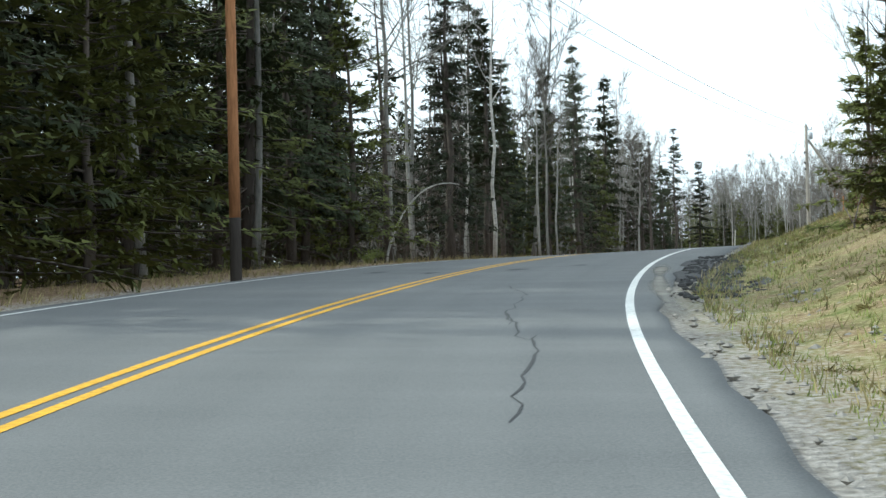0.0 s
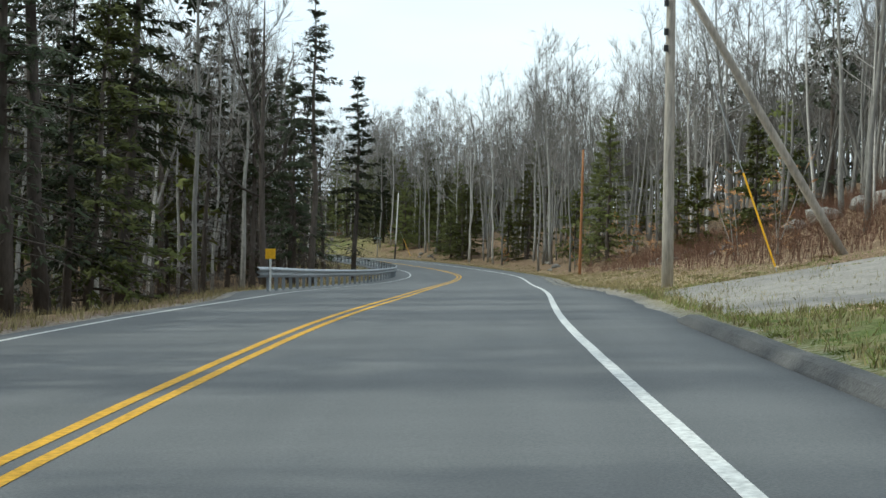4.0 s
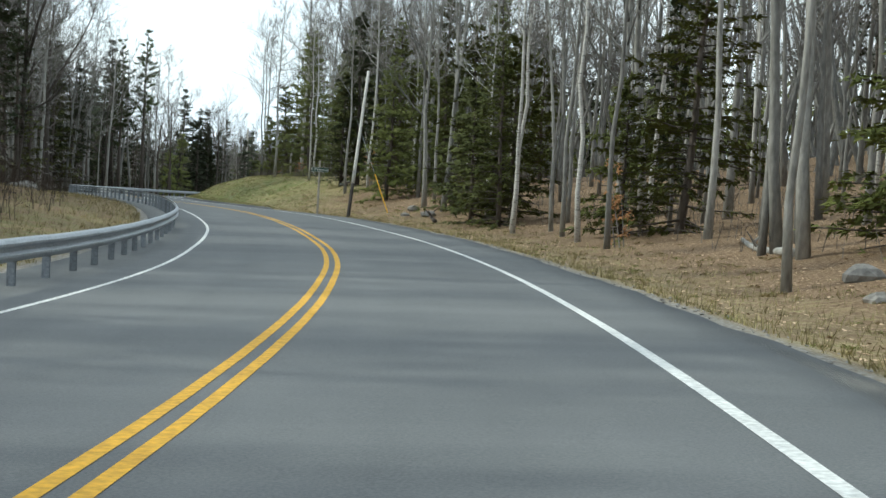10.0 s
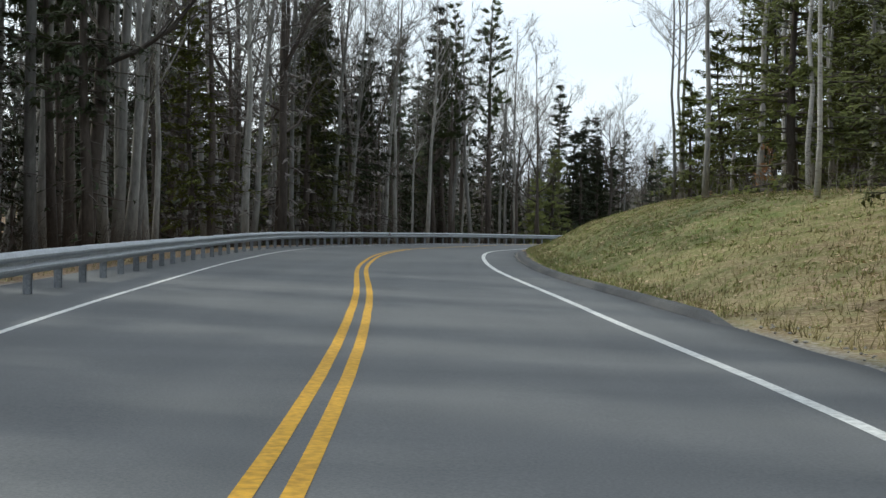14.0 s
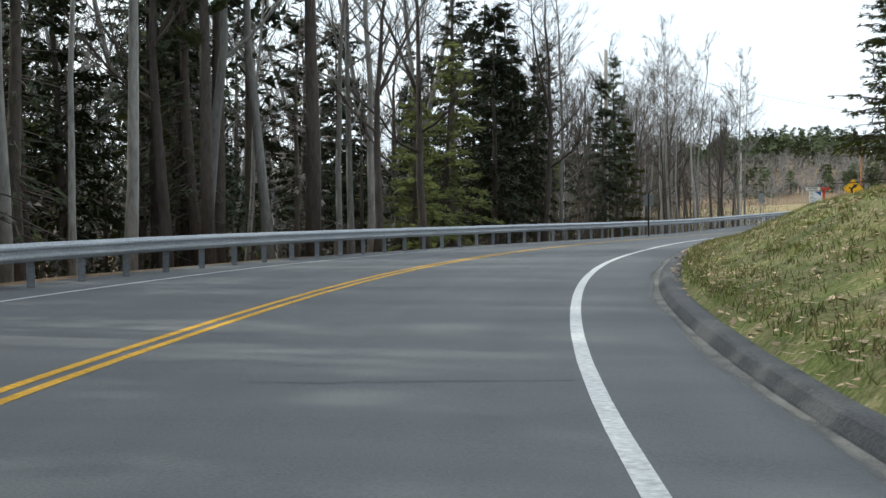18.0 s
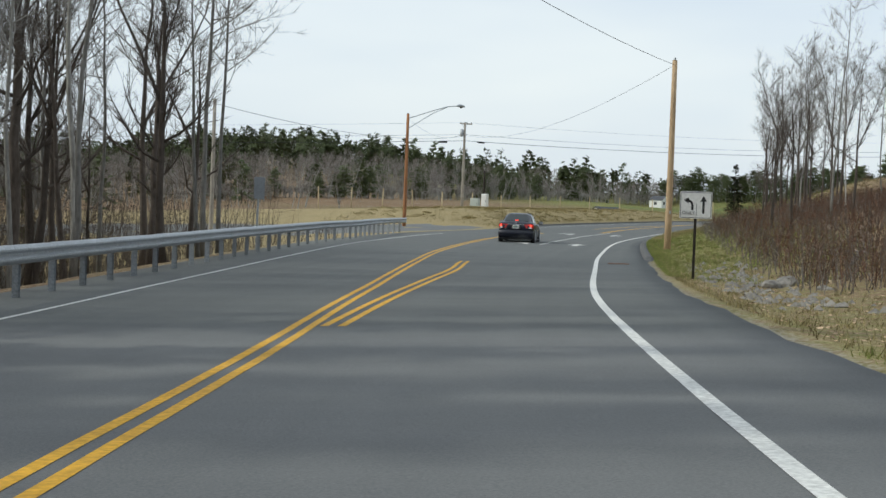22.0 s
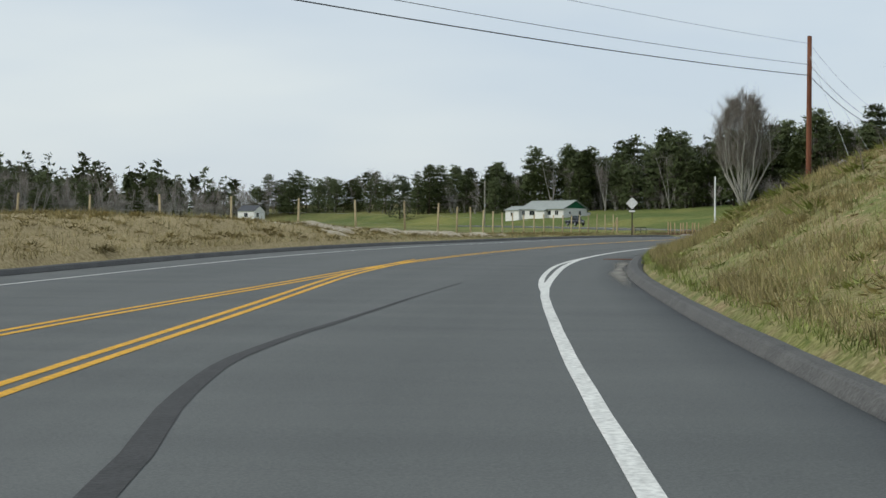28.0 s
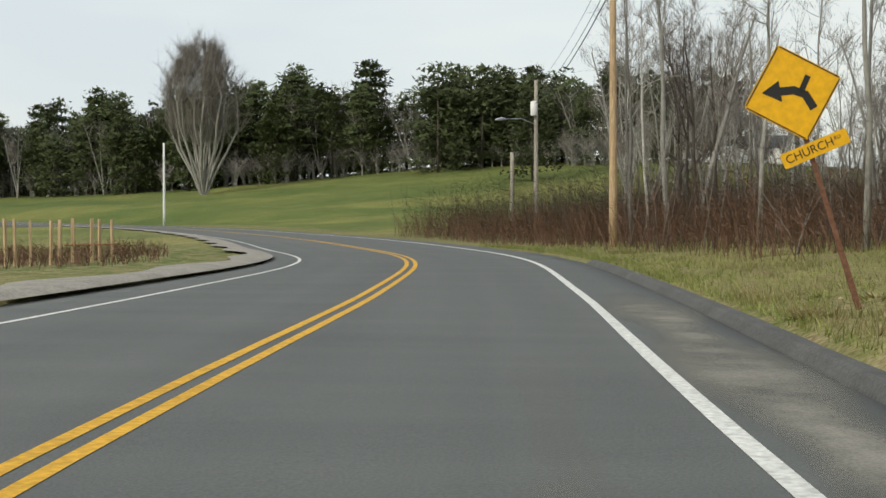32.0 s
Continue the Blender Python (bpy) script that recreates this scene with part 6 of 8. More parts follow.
# ---- side ways, patches and cracks ----
def spread(name, mat, s0, s1, o0, o1, h, label, category="road", flare=0.0, rough=0.0):
    """A sheet that follows the land from one distance to another off the road."""
    u, v = np.meshgrid(np.linspace(0, 1, 14), np.linspace(0, 1, 18), indexing="ij")
    wide = 1 + flare * (1 - v)**3
    S, O = (s0 + s1) / 2 + (u - .5) * (s1 - s0) * wide, o0 + (o1 - o0) * v
    O = O + rough * (1 - v) * (np.sin(S * .9) + .5 * np.sin(S * 1.9 + o0)) * (1 - (2 * u - 1)**2) + rough * 2 * (1 - v) * (2 * u - 1)**2
    P = at(S, O).reshape(-1, 3)
    rim = np.minimum(np.minimum(u, 1 - u) * 13, v * 17).ravel()
    P[:, 2] = land(P[:, 0], P[:, 1])[0] + h - .14 * np.clip(1 - rim, 0, 1)
    i, j = np.meshgrid(np.arange(13), np.arange(17), indexing="ij")
    F = np.stack([i * 18 + j, (i + 1) * 18 + j, (i + 1) * 18 + j + 1, i * 18 + j + 1], -1).reshape(-1, 4)
    if o1 > o0:
        F = F[:, ::-1]
    return tagged(new(name, mesh_of(name, P, F[:, ::-1], mat, True)), label, category, kind="structure")


spread("driveway", GRAVEL, 85.5, 96, 2.75, 34, .05, "pale gravel driveway leading into the woods", "driveway", .25)
spread("driveway", CURB, 360.0, 364.6, 2.75, 26, .05, "paved driveway between lawns", "driveway", .3)
side_road = spread("side_road", ASPHALT, 447.5, 463, -10.6, -62, .07, "asphalt side road joining at the bend", "road", .5)
side_co = np.array([v.co[:] for v in side_road.data.vertices], np.float32)
side_road.data.attributes.new("lane", "FLOAT_VECTOR", "POINT").data.foreach_set("vector", side_co.ravel())

def dust(s0, s1, off, width, label, full=1.0):
    """A thin sheet of road dust, thickest along its middle."""
    ss, v = np.linspace(s0, s1, int((s1 - s0) / .8) + 2), np.linspace(-1, 1, 7)
    S, W = np.meshgrid(ss, v, indexing="ij")
    ends = np.clip(np.minimum(S - s0, s1 - S) / (s1 - s0) * 5, 0, 1)
    P = at(S, (off(S) if callable(off) else off) + W * width / 2 * (.75 + .25 * np.sin(S * .9)), .003).reshape(-1, 3)
    i, j = np.meshgrid(np.arange(len(ss) - 1), np.arange(6), indexing="ij")
    me = mesh_of("sand_streak", P, np.stack([i * 7 + j, i * 7 + j + 1, (i + 1) * 7 + j + 1, (i + 1) * 7 + j], -1).reshape(-1, 4), DUST, True)
    me.attributes.new("thick", "FLOAT", "POINT").data.foreach_set("value", (full * ends * (1 - W**2)).ravel().astype(np.float32))
    return part("sand_streak", me, road, label)


S, W = np.meshgrid(np.linspace(522, 551, 44), np.linspace(0, 1, 14), indexing="ij")
P = at(S, left_edge(S) - .7 - 4.6 * W - .5 * np.sin(S * .31)).reshape(-1, 3)
rim = np.clip(np.minimum(np.minimum(W, 1 - W) * 4, np.minimum(S - 522, 551 - S) / 5), 0, 1).ravel()
lump = np.sin(P[:, 0] * 1.7 + np.sin(P[:, 1] * 1.3) * 1.4) * np.sin(P[:, 1] * 2.1) + .6 * np.sin(P[:, 0] * 4.3 + P[:, 1] * 3.1)
P[:, 2] = land(P[:, 0], P[:, 1])[0] - .14 + rim * (.17 + .13 * lump)
i, j = np.meshgrid(np.arange(43), np.arange(13), indexing="ij")
tagged(new("sand_heap", mesh_of("sand_heap", P, np.stack([i * 14 + j, i * 14 + j + 1, (i + 1) * 14 + j + 1, (i + 1) * 14 + j], -1).reshape(-1, 4)[:, ::-1], SAND_P, True)), "low heap of pale bare sand behind the curb", "sand", kind="stuff")
for s0, s1, w in ((498, 515, .6), (518, 537, .8), (530, 559, 1.7), (550, 580, 1.6)):
    dust(s0, s1, lambda s: right_edge(s) - w * .42, w, "pale sand washed along the curb", .9)
dust(250, 345, lambda s: right_edge(s) - .12, .4, "pale sand at the foot of the curb", .9)
dust(98, 172, lambda s: right_edge(s) - .15, .6, "pale grit along the pavement edge")
dust(512, 575, lambda s: right_line(s) - .95, 1.1, "pale dusty wheel track", .36)
dust(505, 560, lambda s: right_line(s) - 2.9, .9, "pale dusty wheel track", .32)
dust(14, 34, 1.55, .5, "pale grit beside the edge line", .9)


def crack(seed, s0, s1, o, wander, w):
    rng = np.random.default_rng(seed)
    n = max(6, int(abs(s1 - s0) / .35))
    ss = np.linspace(s0, s1, n)
    oo = o + np.cumsum(rng.normal(0, wander, n))
    ww = w * rng.uniform(.4, 1.3, n)
    P = np.stack([at(ss, oo - ww / 2, .003), at(ss, oo + ww / 2, .003)], 1).reshape(-1, 3)
    k = np.arange(n - 1) * 2
    return P, np.stack([k, k + 1, k + 3, k + 2], -1)


for seed, s0, s1, o in ((1, 8.3, 13.9, -.1), (3, 13.4, 16.8, -.15), (7, 15.2, 23.4, -.3)):
    bag_part("crack", [crack(seed, s0, s1, o, .06, .028)], TAR, road, "dark wandering crack")
bag_part("crack", [ribbon(401, 417, lambda s: -.40 - .066 * (s - 401) + .05 * np.sin(s * .7), lambda s: .012 + .008 * np.sin(s * 3.1), .003, .4)], TAR, road, "long dark crack along the lane")
for seed, s, o0, o1 in ((21, 17.5, -2.6, .6), (22, 24.3, -5.5, 1.0), (23, 137, -1.8, 1.7), (24, 141, -1.5, 2.2), (25, 178, -3.8, 2.2), (26, 312, -7, .4), (27, 382, -5.9, 1.5), (28, 386.5, -5.5, 2.3), (29, 402, -3, 2.2), (30, 300, -2, .3)):
    rng = np.random.default_rng(seed)
    oo = np.linspace(o0, o1, 16)
    ss = s + np.cumsum(rng.normal(0, .05, 16))
    P = np.stack([at(ss - .009, oo, .003), at(ss + .01, oo, .003)], 1).reshape(-1, 3)
    k = np.arange(15) * 2
    bag_part("crack", [(P, np.stack([k, k + 1, k + 3, k + 2], -1)[:, ::-1])], TAR, road, "dark crack across the road")
spread("broken_asphalt", PATCH, 19.5, 36.5, 1.85, 3.1, .02, "dark crumbled asphalt at the road edge", rough=.2)
rng = np.random.default_rng(66)
crumbs = Bag()
for _ in range(420):
    s, o, r = rng.uniform(19, 37), rng.uniform(0, 1), rng.uniform(.015, .06)
    p = at(s, 1.75 + .03 * (s - 19) + 1.1 * o)
    p[2] = land(p[0], p[1])[0] + .02
    V, F = box(0, 0, 0, r * 2.4, r * 1.8, r, r * .3)
    a = rng.uniform(0, 6.3)
    crumbs.add(np.stack([V[:, 0] * math.cos(a) - V[:, 1] * math.sin(a), V[:, 0] * math.sin(a) + V[:, 1] * math.cos(a), V[:, 2]], -1) + p, F)
tagged(new("asphalt_crumbs", crumbs.mesh("asphalt_crumbs", PATCH)), "dark crumbs of broken asphalt by the road", "rubble", kind="stuff")
ss, v = np.linspace(571, 700, 120), np.linspace(0, 1, 5)
S, W = np.meshgrid(ss, v, indexing="ij")
P = at(S, left_edge(S) + .12 - W * (.9 + .25 * np.sin(S * .7)) * np.clip((S - 571) / 6, .1, 1)).reshape(-1, 3)
P[:, 2] = land(P[:, 0], P[:, 1])[0] + .07
i, j = np.meshgrid(np.arange(119), np.arange(4), indexing="ij")
tagged(new("gravel_shoulder", mesh_of("gravel_shoulder", P, np.stack([i * 5 + j, (i + 1) * 5 + j, (i + 1) * 5 + j + 1, i * 5 + j + 1], -1).reshape(-1, 4), GRAVEL, True)),
       "pale gravel shoulder inside the bend", "road", kind="structure")
for seed, s0, s1, o, w in ((41, 30.6, 31.6, -4.7, .5), (42, 30.6, 31.7, -1.6, .55), (43, 33.0, 33.7, -.4, .45), (44, 29.5, 30.4, -3.3, .4)):
    bag_part("pothole_patch", [ribbon(s0, s1, o, lambda s: w * (.6 + .4 * np.sin(s * 9 + seed)), .003, .1, .05)], PATCH, road, "small dark patched hole")
for k in range(150):                              # crumbs of pale grit in the lane
    rng = np.random.default_rng(500 + k)
    s, r = rng.uniform(514, 562), rng.uniform(.010, .032)
    o = float(right_line(s)) - .75 + rng.normal(0, .28)
    bag_part("grit_spot", [poly([(s + r * 1.6 * math.cos(a), o + r * math.sin(a) * rng.uniform(.6, 1)) for a in np.linspace(0, 6.28, 7)[:-1][::-1]], .004)], GRAVEL, road)


# ---- poles and wires ----
def tilt_tube(p, q, r0, r1, n=12, steps=6):
    u = np.linspace(0, 1, steps)[:, None]
    return tube(np.zeros(3) + (np.array(q) - np.array(p)) * u, np.linspace(r0, r1, steps), n)


def pole(p, q, r0, r1, mat, label, name="utility_pole", category="pole", low=None):
    """A wooden pole from its foot p to its top q; low is (share, material) of a differing foot."""
    p, q = np.array(p, float), np.array(q, float)
    ob = thing(name, label, category, pose(*p))
    foot = low[0] if low else 0.0
    m = p + (q - p) * foot
    down = (p - q) / np.linalg.norm(q - p) * .4
    if low:
        V, F = tilt_tube(p + down, m, r0 * 1.02, r0 + (r1 - r0) * foot)
        bag_part("foot", [(V + down, F)], low[1], ob, "dark stained foot", True)
        V, F = tilt_tube(m, q, r0 + (r1 - r0) * foot, r1)
        bag_part("shaft", [(V + (m - p), F)], mat, ob, "", True)
    else:
        V, F = tilt_tube(p + down, q, r0, r1)
        bag_part("shaft", [(V + down, F)], mat, ob, "", True)
    bag_part("cap", [(tube([(0, 0, 0), (0, 0, .03)], [r1 * 1.05, r1 * .6], 10)[0] + (q - p), tube([(0, 0, 0), (0, 0, .03)], [1, 1], 10)[1])], POLE_D, ob)
    return ob


def roadside_pole(s, o, h, mat, label, r0=.15, r1=.10, lean=(0, 0), **kw):
    p = at(s, o)
    p[2] = on_land(p[0], p[1])
    q = at(s, o, h)
    q[:2] += lean
    return pole(p, q, r0, r1, mat, label, **kw), p, q


def wire(p, q, sag, r=.011, label="black overhead wire strung between poles"):
    p, q = np.array(p, float), np.array(q, float)
    u = np.linspace(0, 1, 18)[:, None]
    P = p + (q - p) * u - np.array([0, 0, 1]) * (4 * sag * u * (1 - u))
    return tagged(new("overhead_wire", Bag().add(*tube(P, np.full(18, r), 5)).mesh("overhead_wire", CABLE, True)), label, "wire", "overhead wires")


def insulator(parent, x, y, z):
    return bag_part("insulator", [tube([(x, y, z), (x, y, z + .06), (x, y, z + .07), (x, y, z + .13)], [.035, .035, .055, .03], 8)], GALV, parent)


def guard(p, q, label="yellow plastic guard on a guy wire"):
    """A guy wire with its yellow sleeve, from the anchor p up to q."""
    p, q = np.array(p, float), np.array(q, float)
    ob = thing("guy_wire", "steel guy wire with a yellow plastic guard", "guy wire", pose(*p))
    d = (q - p)
    bag_part("strand", [tube(np.array([(0, 0, 0), d * .5, d]), np.full(3, .009), 5)], GALV, ob)
    e = d / np.linalg.norm(d)
    bag_part("sleeve", [tube(np.array([e * .15, e * 1.3, e * 2.5]), np.full(3, .024), 8)], SIGN_Y, ob, label)
    bag_part("anchor", [tube([(0, 0, -.3), (0, 0, .03)], [.03, .03], 6)], RUST, ob)
    return ob


first, first_foot, first_top = roadside_pole(28, -6.9, 10.5, POLE_O, "tall orange-brown pole with a dark foot", .12, .09, low=(.12, POLE_D))
pole_a, a_foot, a_top = roadside_pole(99, 4.1, 8.9, POLE_G, "weathered grey utility pole beside the gravel driveway", .15, .10)
insulator(pole_a, 0, 0, float(a_top[2] - a_foot[2]) + .02)
ah = float(a_top[2] - a_foot[2])
bag_part("cutout_arm", [box(.16, -.05, ah - .30, .5, .06, .06, .01)], GALV, pole_a, "short steel bracket")
bag_part("transformer", [tube([(.26, -.12, ah - .95), (.26, -.12, ah - .92), (.26, -.12, ah - .52), (.26, -.12, ah - .48)], [.12, .15, .15, .09], 12)], GALV, pole_a, "small grey pole transformer", True)
for x, z in ((.12, -.24), (.36, -.24), (-.02, .02)):
    insulator(pole_a, x, -.05, ah + z)
for z in (1.9, 2.6, 3.0):
    bag_part("splice", [tube([(-.16, -.1, ah - z), (-.16, -.1, ah - z + .16)], [.06, .06], 8)], BLACK, pole_a, "black cable clamp")
brace = at(100.4, 8.7)
brace[2] = on_land(brace[0], brace[1])
pole(brace, a_top - (0, 0, 1.0) + (.14, 0, 0), .12, .09, POLE_G, "leaning push-brace pole propping the utility pole", "brace_pole")
g = at(97.6, 6.5)
guard((g[0], g[1], on_land(g[0], g[1])), a_top - (0, 0, .8))
wire(first_top - (0, 0, .3), a_top - (0, 0, .1), .9, .012)
wire(first_top - (0, 0, 1.1), a_top - (0, 0, .7), .9, .010)
b_foot, b_top = at(160.0, 6.9), at(160.4, 7.1, 8.4)
b_foot[2] = on_land(b_foot[0], b_foot[1])
pole(b_foot, np.array([b_foot[0] + .15, b_foot[1], b_top[2]]), .10, .075, POLE_O, "orange-brown utility pole at the foot of the wooded bank")
c_foot, c_top = at(223.4, 4.8), at(227, 6.3, 7.5)
c_foot[2] = on_land(c_foot[0], c_foot[1])
pole_c = pole(c_foot, c_top, .09, .07, POLE_P, "grey leaning utility pole with a dark foot and a round tag", low=(.22, POLE_D))
tag = (c_top - c_foot) * .3
bag_part("round_tag", [(tube([(0, 0, 0), (0, -.02, 0)], [.10, .10], 12)[0] + tag + (-.02, -.14, 0), tube([(0, 0, 0), (0, -.02, 0)], [1, 1], 12)[1])], ALU, pole_c, "round metal tag")
g = at(225.2, 7.3)
guard((g[0], g[1], on_land(g[0], g[1])), (c_top + c_foot) / 2 + (.3, 3.0, 1.2))

left_pole, _, lp_top = roadside_pole(373.4, -10.9, 11, POLE_G, "tall grey utility pole among the trees behind the rail")
_, _, mid_top = roadside_pole(424.3, -17.1, 6.2, POLE_G, "slim grey utility pole below the bare trees", .11, .08)
right_pole, r_foot, r_top = roadside_pole(425.8, 3.85, 8.6, POLE_W, "pale golden-brown utility pole at the foot of the bank", .16, .11)
insulator(right_pole, 0, 0, float(r_top[2] - r_foot[2]) + .02)
bag_part("number_tag", [box(-.03, -.16, 1.7, .09, .012, .14)], ALU, right_pole, "small metal tag")
lamp_pole, l_foot, l_top = roadside_pole(461, -17.2, 8.2, POLE_O, "orange-brown street lamp pole with a long steel arm", .14, .10, name="street_lamp", category="street lamp")
arm_way = np.array([1.0, -.15])
lh = float(l_top[2] - l_foot[2])
tip = np.array([arm_way[0] * 3.6, arm_way[1] * 3.6, lh + .75])
bag_part("arm", [tube([(0, 0, lh - .35), tip * (.5, .5, 0) + (0, 0, lh + .3), tip * (.8, .8, 0) + (0, 0, lh + .66), tip], [.03] * 4, 8)], GALV, lamp_pole, "upper steel arm", True)
bag_part("arm", [tube([(0, 0, lh - 1.1), tip * (.5, .5, 0) + (0, 0, lh + .1), tip * (.8, .8, 0) + (0, 0, lh + .62)], [.025] * 3, 8)], GALV, lamp_pole, "lower steel arm", True)
bag_part("lamp_head", [tube([tip - (.1, 0, 0), tip + (.12, -.02, .03), tip + (.4, -.06, .02), tip + (.62, -.09, -.02)], [.04, .10, .12, .04], 10)], GALV, lamp_pole, "grey lamp head", True)
bag_part("lens", [tube([tip + (.33, -.05, -.14), tip + (.33, -.05, -.08)], [.05, .11], 10)], GLASS_D, lamp_pole)

junction, j_foot, j_top = roadside_pole(491.2, -23.0, 9.3, POLE_G, "grey utility pole with crossarm, transformer and cable splices", .15, .10)
jh = float(j_top[2] - j_foot[2])
bag_part("crossarm", [box(.1, 0, jh - .12, 1.3, .09, .11, .015)], POLE_G, junction)
for x in (-.45, .2, .68):
    insulator(junction, x, 0, jh - .06)
bag_part("transformer", [tube([(-.32, -.05, jh - 1.35), (-.32, -.05, jh - 1.3), (-.32, -.05, jh - .72), (-.32, -.05, jh - .66)], [.15, .17, .17, .1], 12)], GALV, junction, "grey pole transformer", True)
bag_part("arm_brace", [tube([(-.3, .05, jh - .15), (0, .05, jh - .6)], [.015, .015], 5), tube([(.3, .05, jh - .15), (0, .05, jh - .6)], [.015, .015], 5)], GALV, junction)
stub, stub_foot, stub_top = roadside_pole(508, -28, 5.0, POLE_D, "short dark pole beside the equipment cabinets", .13, .10)
n1, n1_foot, n1_top = roadside_pole(557.3, 4.55, 11.3, POLE_R, "dark red-brown utility pole rising from the bank", .17, .12)


def land_pole(x, y, top, mat, label, r0=.15, r1=.10, **kw):
    p = np.array([x, y, on_land(x, y)])
    q = np.array([x, y, top])
    return pole(p, q, r0, r1, mat, label, **kw), p, q


n2, n2f, n2t = land_pole(221.0, 520.6, 11.6, POLE_W, "pale wooden utility pole beside the bend")
n3, n3f, n3t = land_pole(250.6, 537.4, 10.6, POLE_G, "grey utility pole with lamp arm and transformer", name="utility_pole")
n4, n4f, n4t = land_pole(290.4, 598.7, 10.8, SIDING, "bleached white pole at the edge of the green field")
n5, n5f, n5t = land_pole(321.6, 691, 13.5, POLE_G, "grey utility pole near the white house")
n6, n6f, n6t = land_pole(252.1, 539.7, 6.5, POLE_G, "short grey pole stump beside the utility pole", .13, .11)
nh = float(n3t[2] - n3f[2])
bag_part("lamp_arm", [tube([(0, 0, nh - 2.6), (-.9, .5, nh - 2.3), (-1.9, 1.1, nh - 2.35)], [.03, .03, .03], 6)], GALV, n3, "curved steel arm")
bag_part("lamp_head", [tube([(-1.8, 1.05, nh - 2.36), (-2.1, 1.2, nh - 2.36), (-2.5, 1.4, nh - 2.42)], [.05, .12, .05], 8)], GALV, n3, "pale lamp head", True)
bag_part("transformer", [tube([(-.28, 0, nh - 2.1), (-.28, 0, nh - 2.05), (-.28, 0, nh - 1.3), (-.28, 0, nh - 1.24)], [.18, .2, .2, .12], 12)], SIDING, n3, "white pole transformer", True)
bag_part("box", [box(-.1, -.2, 3.8, .35, .2, .5, .03)], GALV, n5, "grey meter box")
for x in (-.1, .1):
    insulator(n5, x, 0, float(n5t[2] - n5f[2]) - .05)

wire(lp_top - (0, 0, .4), r_top - (0, 0, .2), .8)
wire(r_top - (0, 0, .2), j_top - (0, 0, 1.2), 1.3, .008)
wire(l_top - (0, 0, .3), j_top - (0, 0, 1.0), .9, .007)
wire(mid_top - (0, 0, .2), j_top - (0, 0, 1.3), .8, .012)
for dz, sag, r in ((.0, .5, .008), (1.15, .55, .013), (1.75, .5, .022)):
    wire(j_top - (0, 0, dz), n1_top - (0, 0, dz + .4), sag, r)
    wire(n1_top - (0, 0, dz + .4), n2t - (0, 0, dz * .6 + .2), .8, r)
    wire(n2t - (0, 0, dz * .6 + .2), n3t - (0, 0, dz * .6 + .3), .5, r)
    far_left = at(462, -105, 6.5 - dz * .8)
    wire(j_top - (0, 0, dz), far_left, .5, r)
for p, q, dz in ((j_top, n1_top, 1.75), (j_top, at(462, -105, 6.5), 1.75)):
    e = (np.array(q) - p) / np.linalg.norm(np.array(q) - p)
    c = thing("splice_case", "black cable splice case hanging from the wire", "splice case", pose(*(p + e * 2.1 - (0, 0, dz + .12))))
    bag_part("case", [tube(np.array([-e * .45, -e * .4, e * .4, e * .45]) * (1, 1, .2), [.04, .085, .085, .04], 8)], BLACK, c, "", True)
    bag_part("strap", [tube([(0, 0, 0), (0, 0, .14)], [.02, .02], 5)], GALV, c)
far_post, fpf, fpt = land_pole(float(at(462, -105)[0]), float(at(462, -105)[1]), float(at(462, -105, 6.8)[2]), POLE_G, "grey utility pole along the side road")
for s, o in ((552.5, 8.0), (554.5, 9.4)):
    g = at(s, o)
    guard((g[0], g[1], on_land(g[0], g[1])), n1_top - (0, 0, 1.0))
for x, y, s in ((492.5, -21.2, 1.25), (493.5, -22.6, 1.0)):
    p = at(x, y)
    c = thing("equipment_cabinet", "grey-green and white steel equipment cabinet by the pole", "cabinet", pose(p[0], p[1], on_land(p[0], p[1]), 0, 0, heading(x)))
    w = .6 if s > 1.1 else .9
    bag_part("body", [box(0, 0, s * .55, w, .5, s * 1.1, .03)], SIGN_W if s > 1.1 else CABINET, c)
    bag_part("door", [box(0, -.26, s * .55, w * .85, .02, s * .95, .01)], SIGN_W if s > 1.1 else CABINET, c)
    bag_part("handle", [box(w * .3, -.285, s * .55, .03, .03, .14)], BLACK, c)
    bag_part("plinth", [box(0, 0, -.05, w + .2, .7, .2, .02)], ROCK, c, "concrete plinth")


# ---- signs ----
def lettering(text, size, mat, parent, m):
    cu = bpy.data.curves.new("lettering", "FONT")
    cu.body, cu.size, cu.extrude, cu.align_x, cu.align_y = text, size, .0015, "CENTER", "CENTER"
    tmp = bpy.data.objects.new("lettering", cu)
    me = bpy.data.meshes.new_from_object(tmp)
    bpy.data.objects.remove(tmp)
    me.materials.clear()
    me.materials.append(mat)
    return part("lettering", me, parent, m=m)


def panel(w, h, y=0.0, depth=.004, r=.03, cz=0.0, cx=0.0):
    o = []
    for sx, sz, a0 in ((1, 1, 0), (-1, 1, 90), (-1, -1, 180), (1, -1, 270)):
        for k in range(4):
            a = math.radians(a0 + k * 30)
            o.append((cx + sx * (w / 2 - r) + r * math.cos(a), cz + sz * (h / 2 - r) + r * math.sin(a)))
    return prism(o, depth, y)


def ring(w, h, t, y, r=.03):
    """A thin border as four bars."""
    return [box(0, y, h / 2 - t / 2, w - 2 * r, .003, t), box(0, y, -h / 2 + t / 2, w - 2 * r, .003, t), box(-w / 2 + t / 2, y, 0, t, .003, h - 2 * r), box(w / 2 - t / 2, y, 0, t, .003, h - 2 * r)]


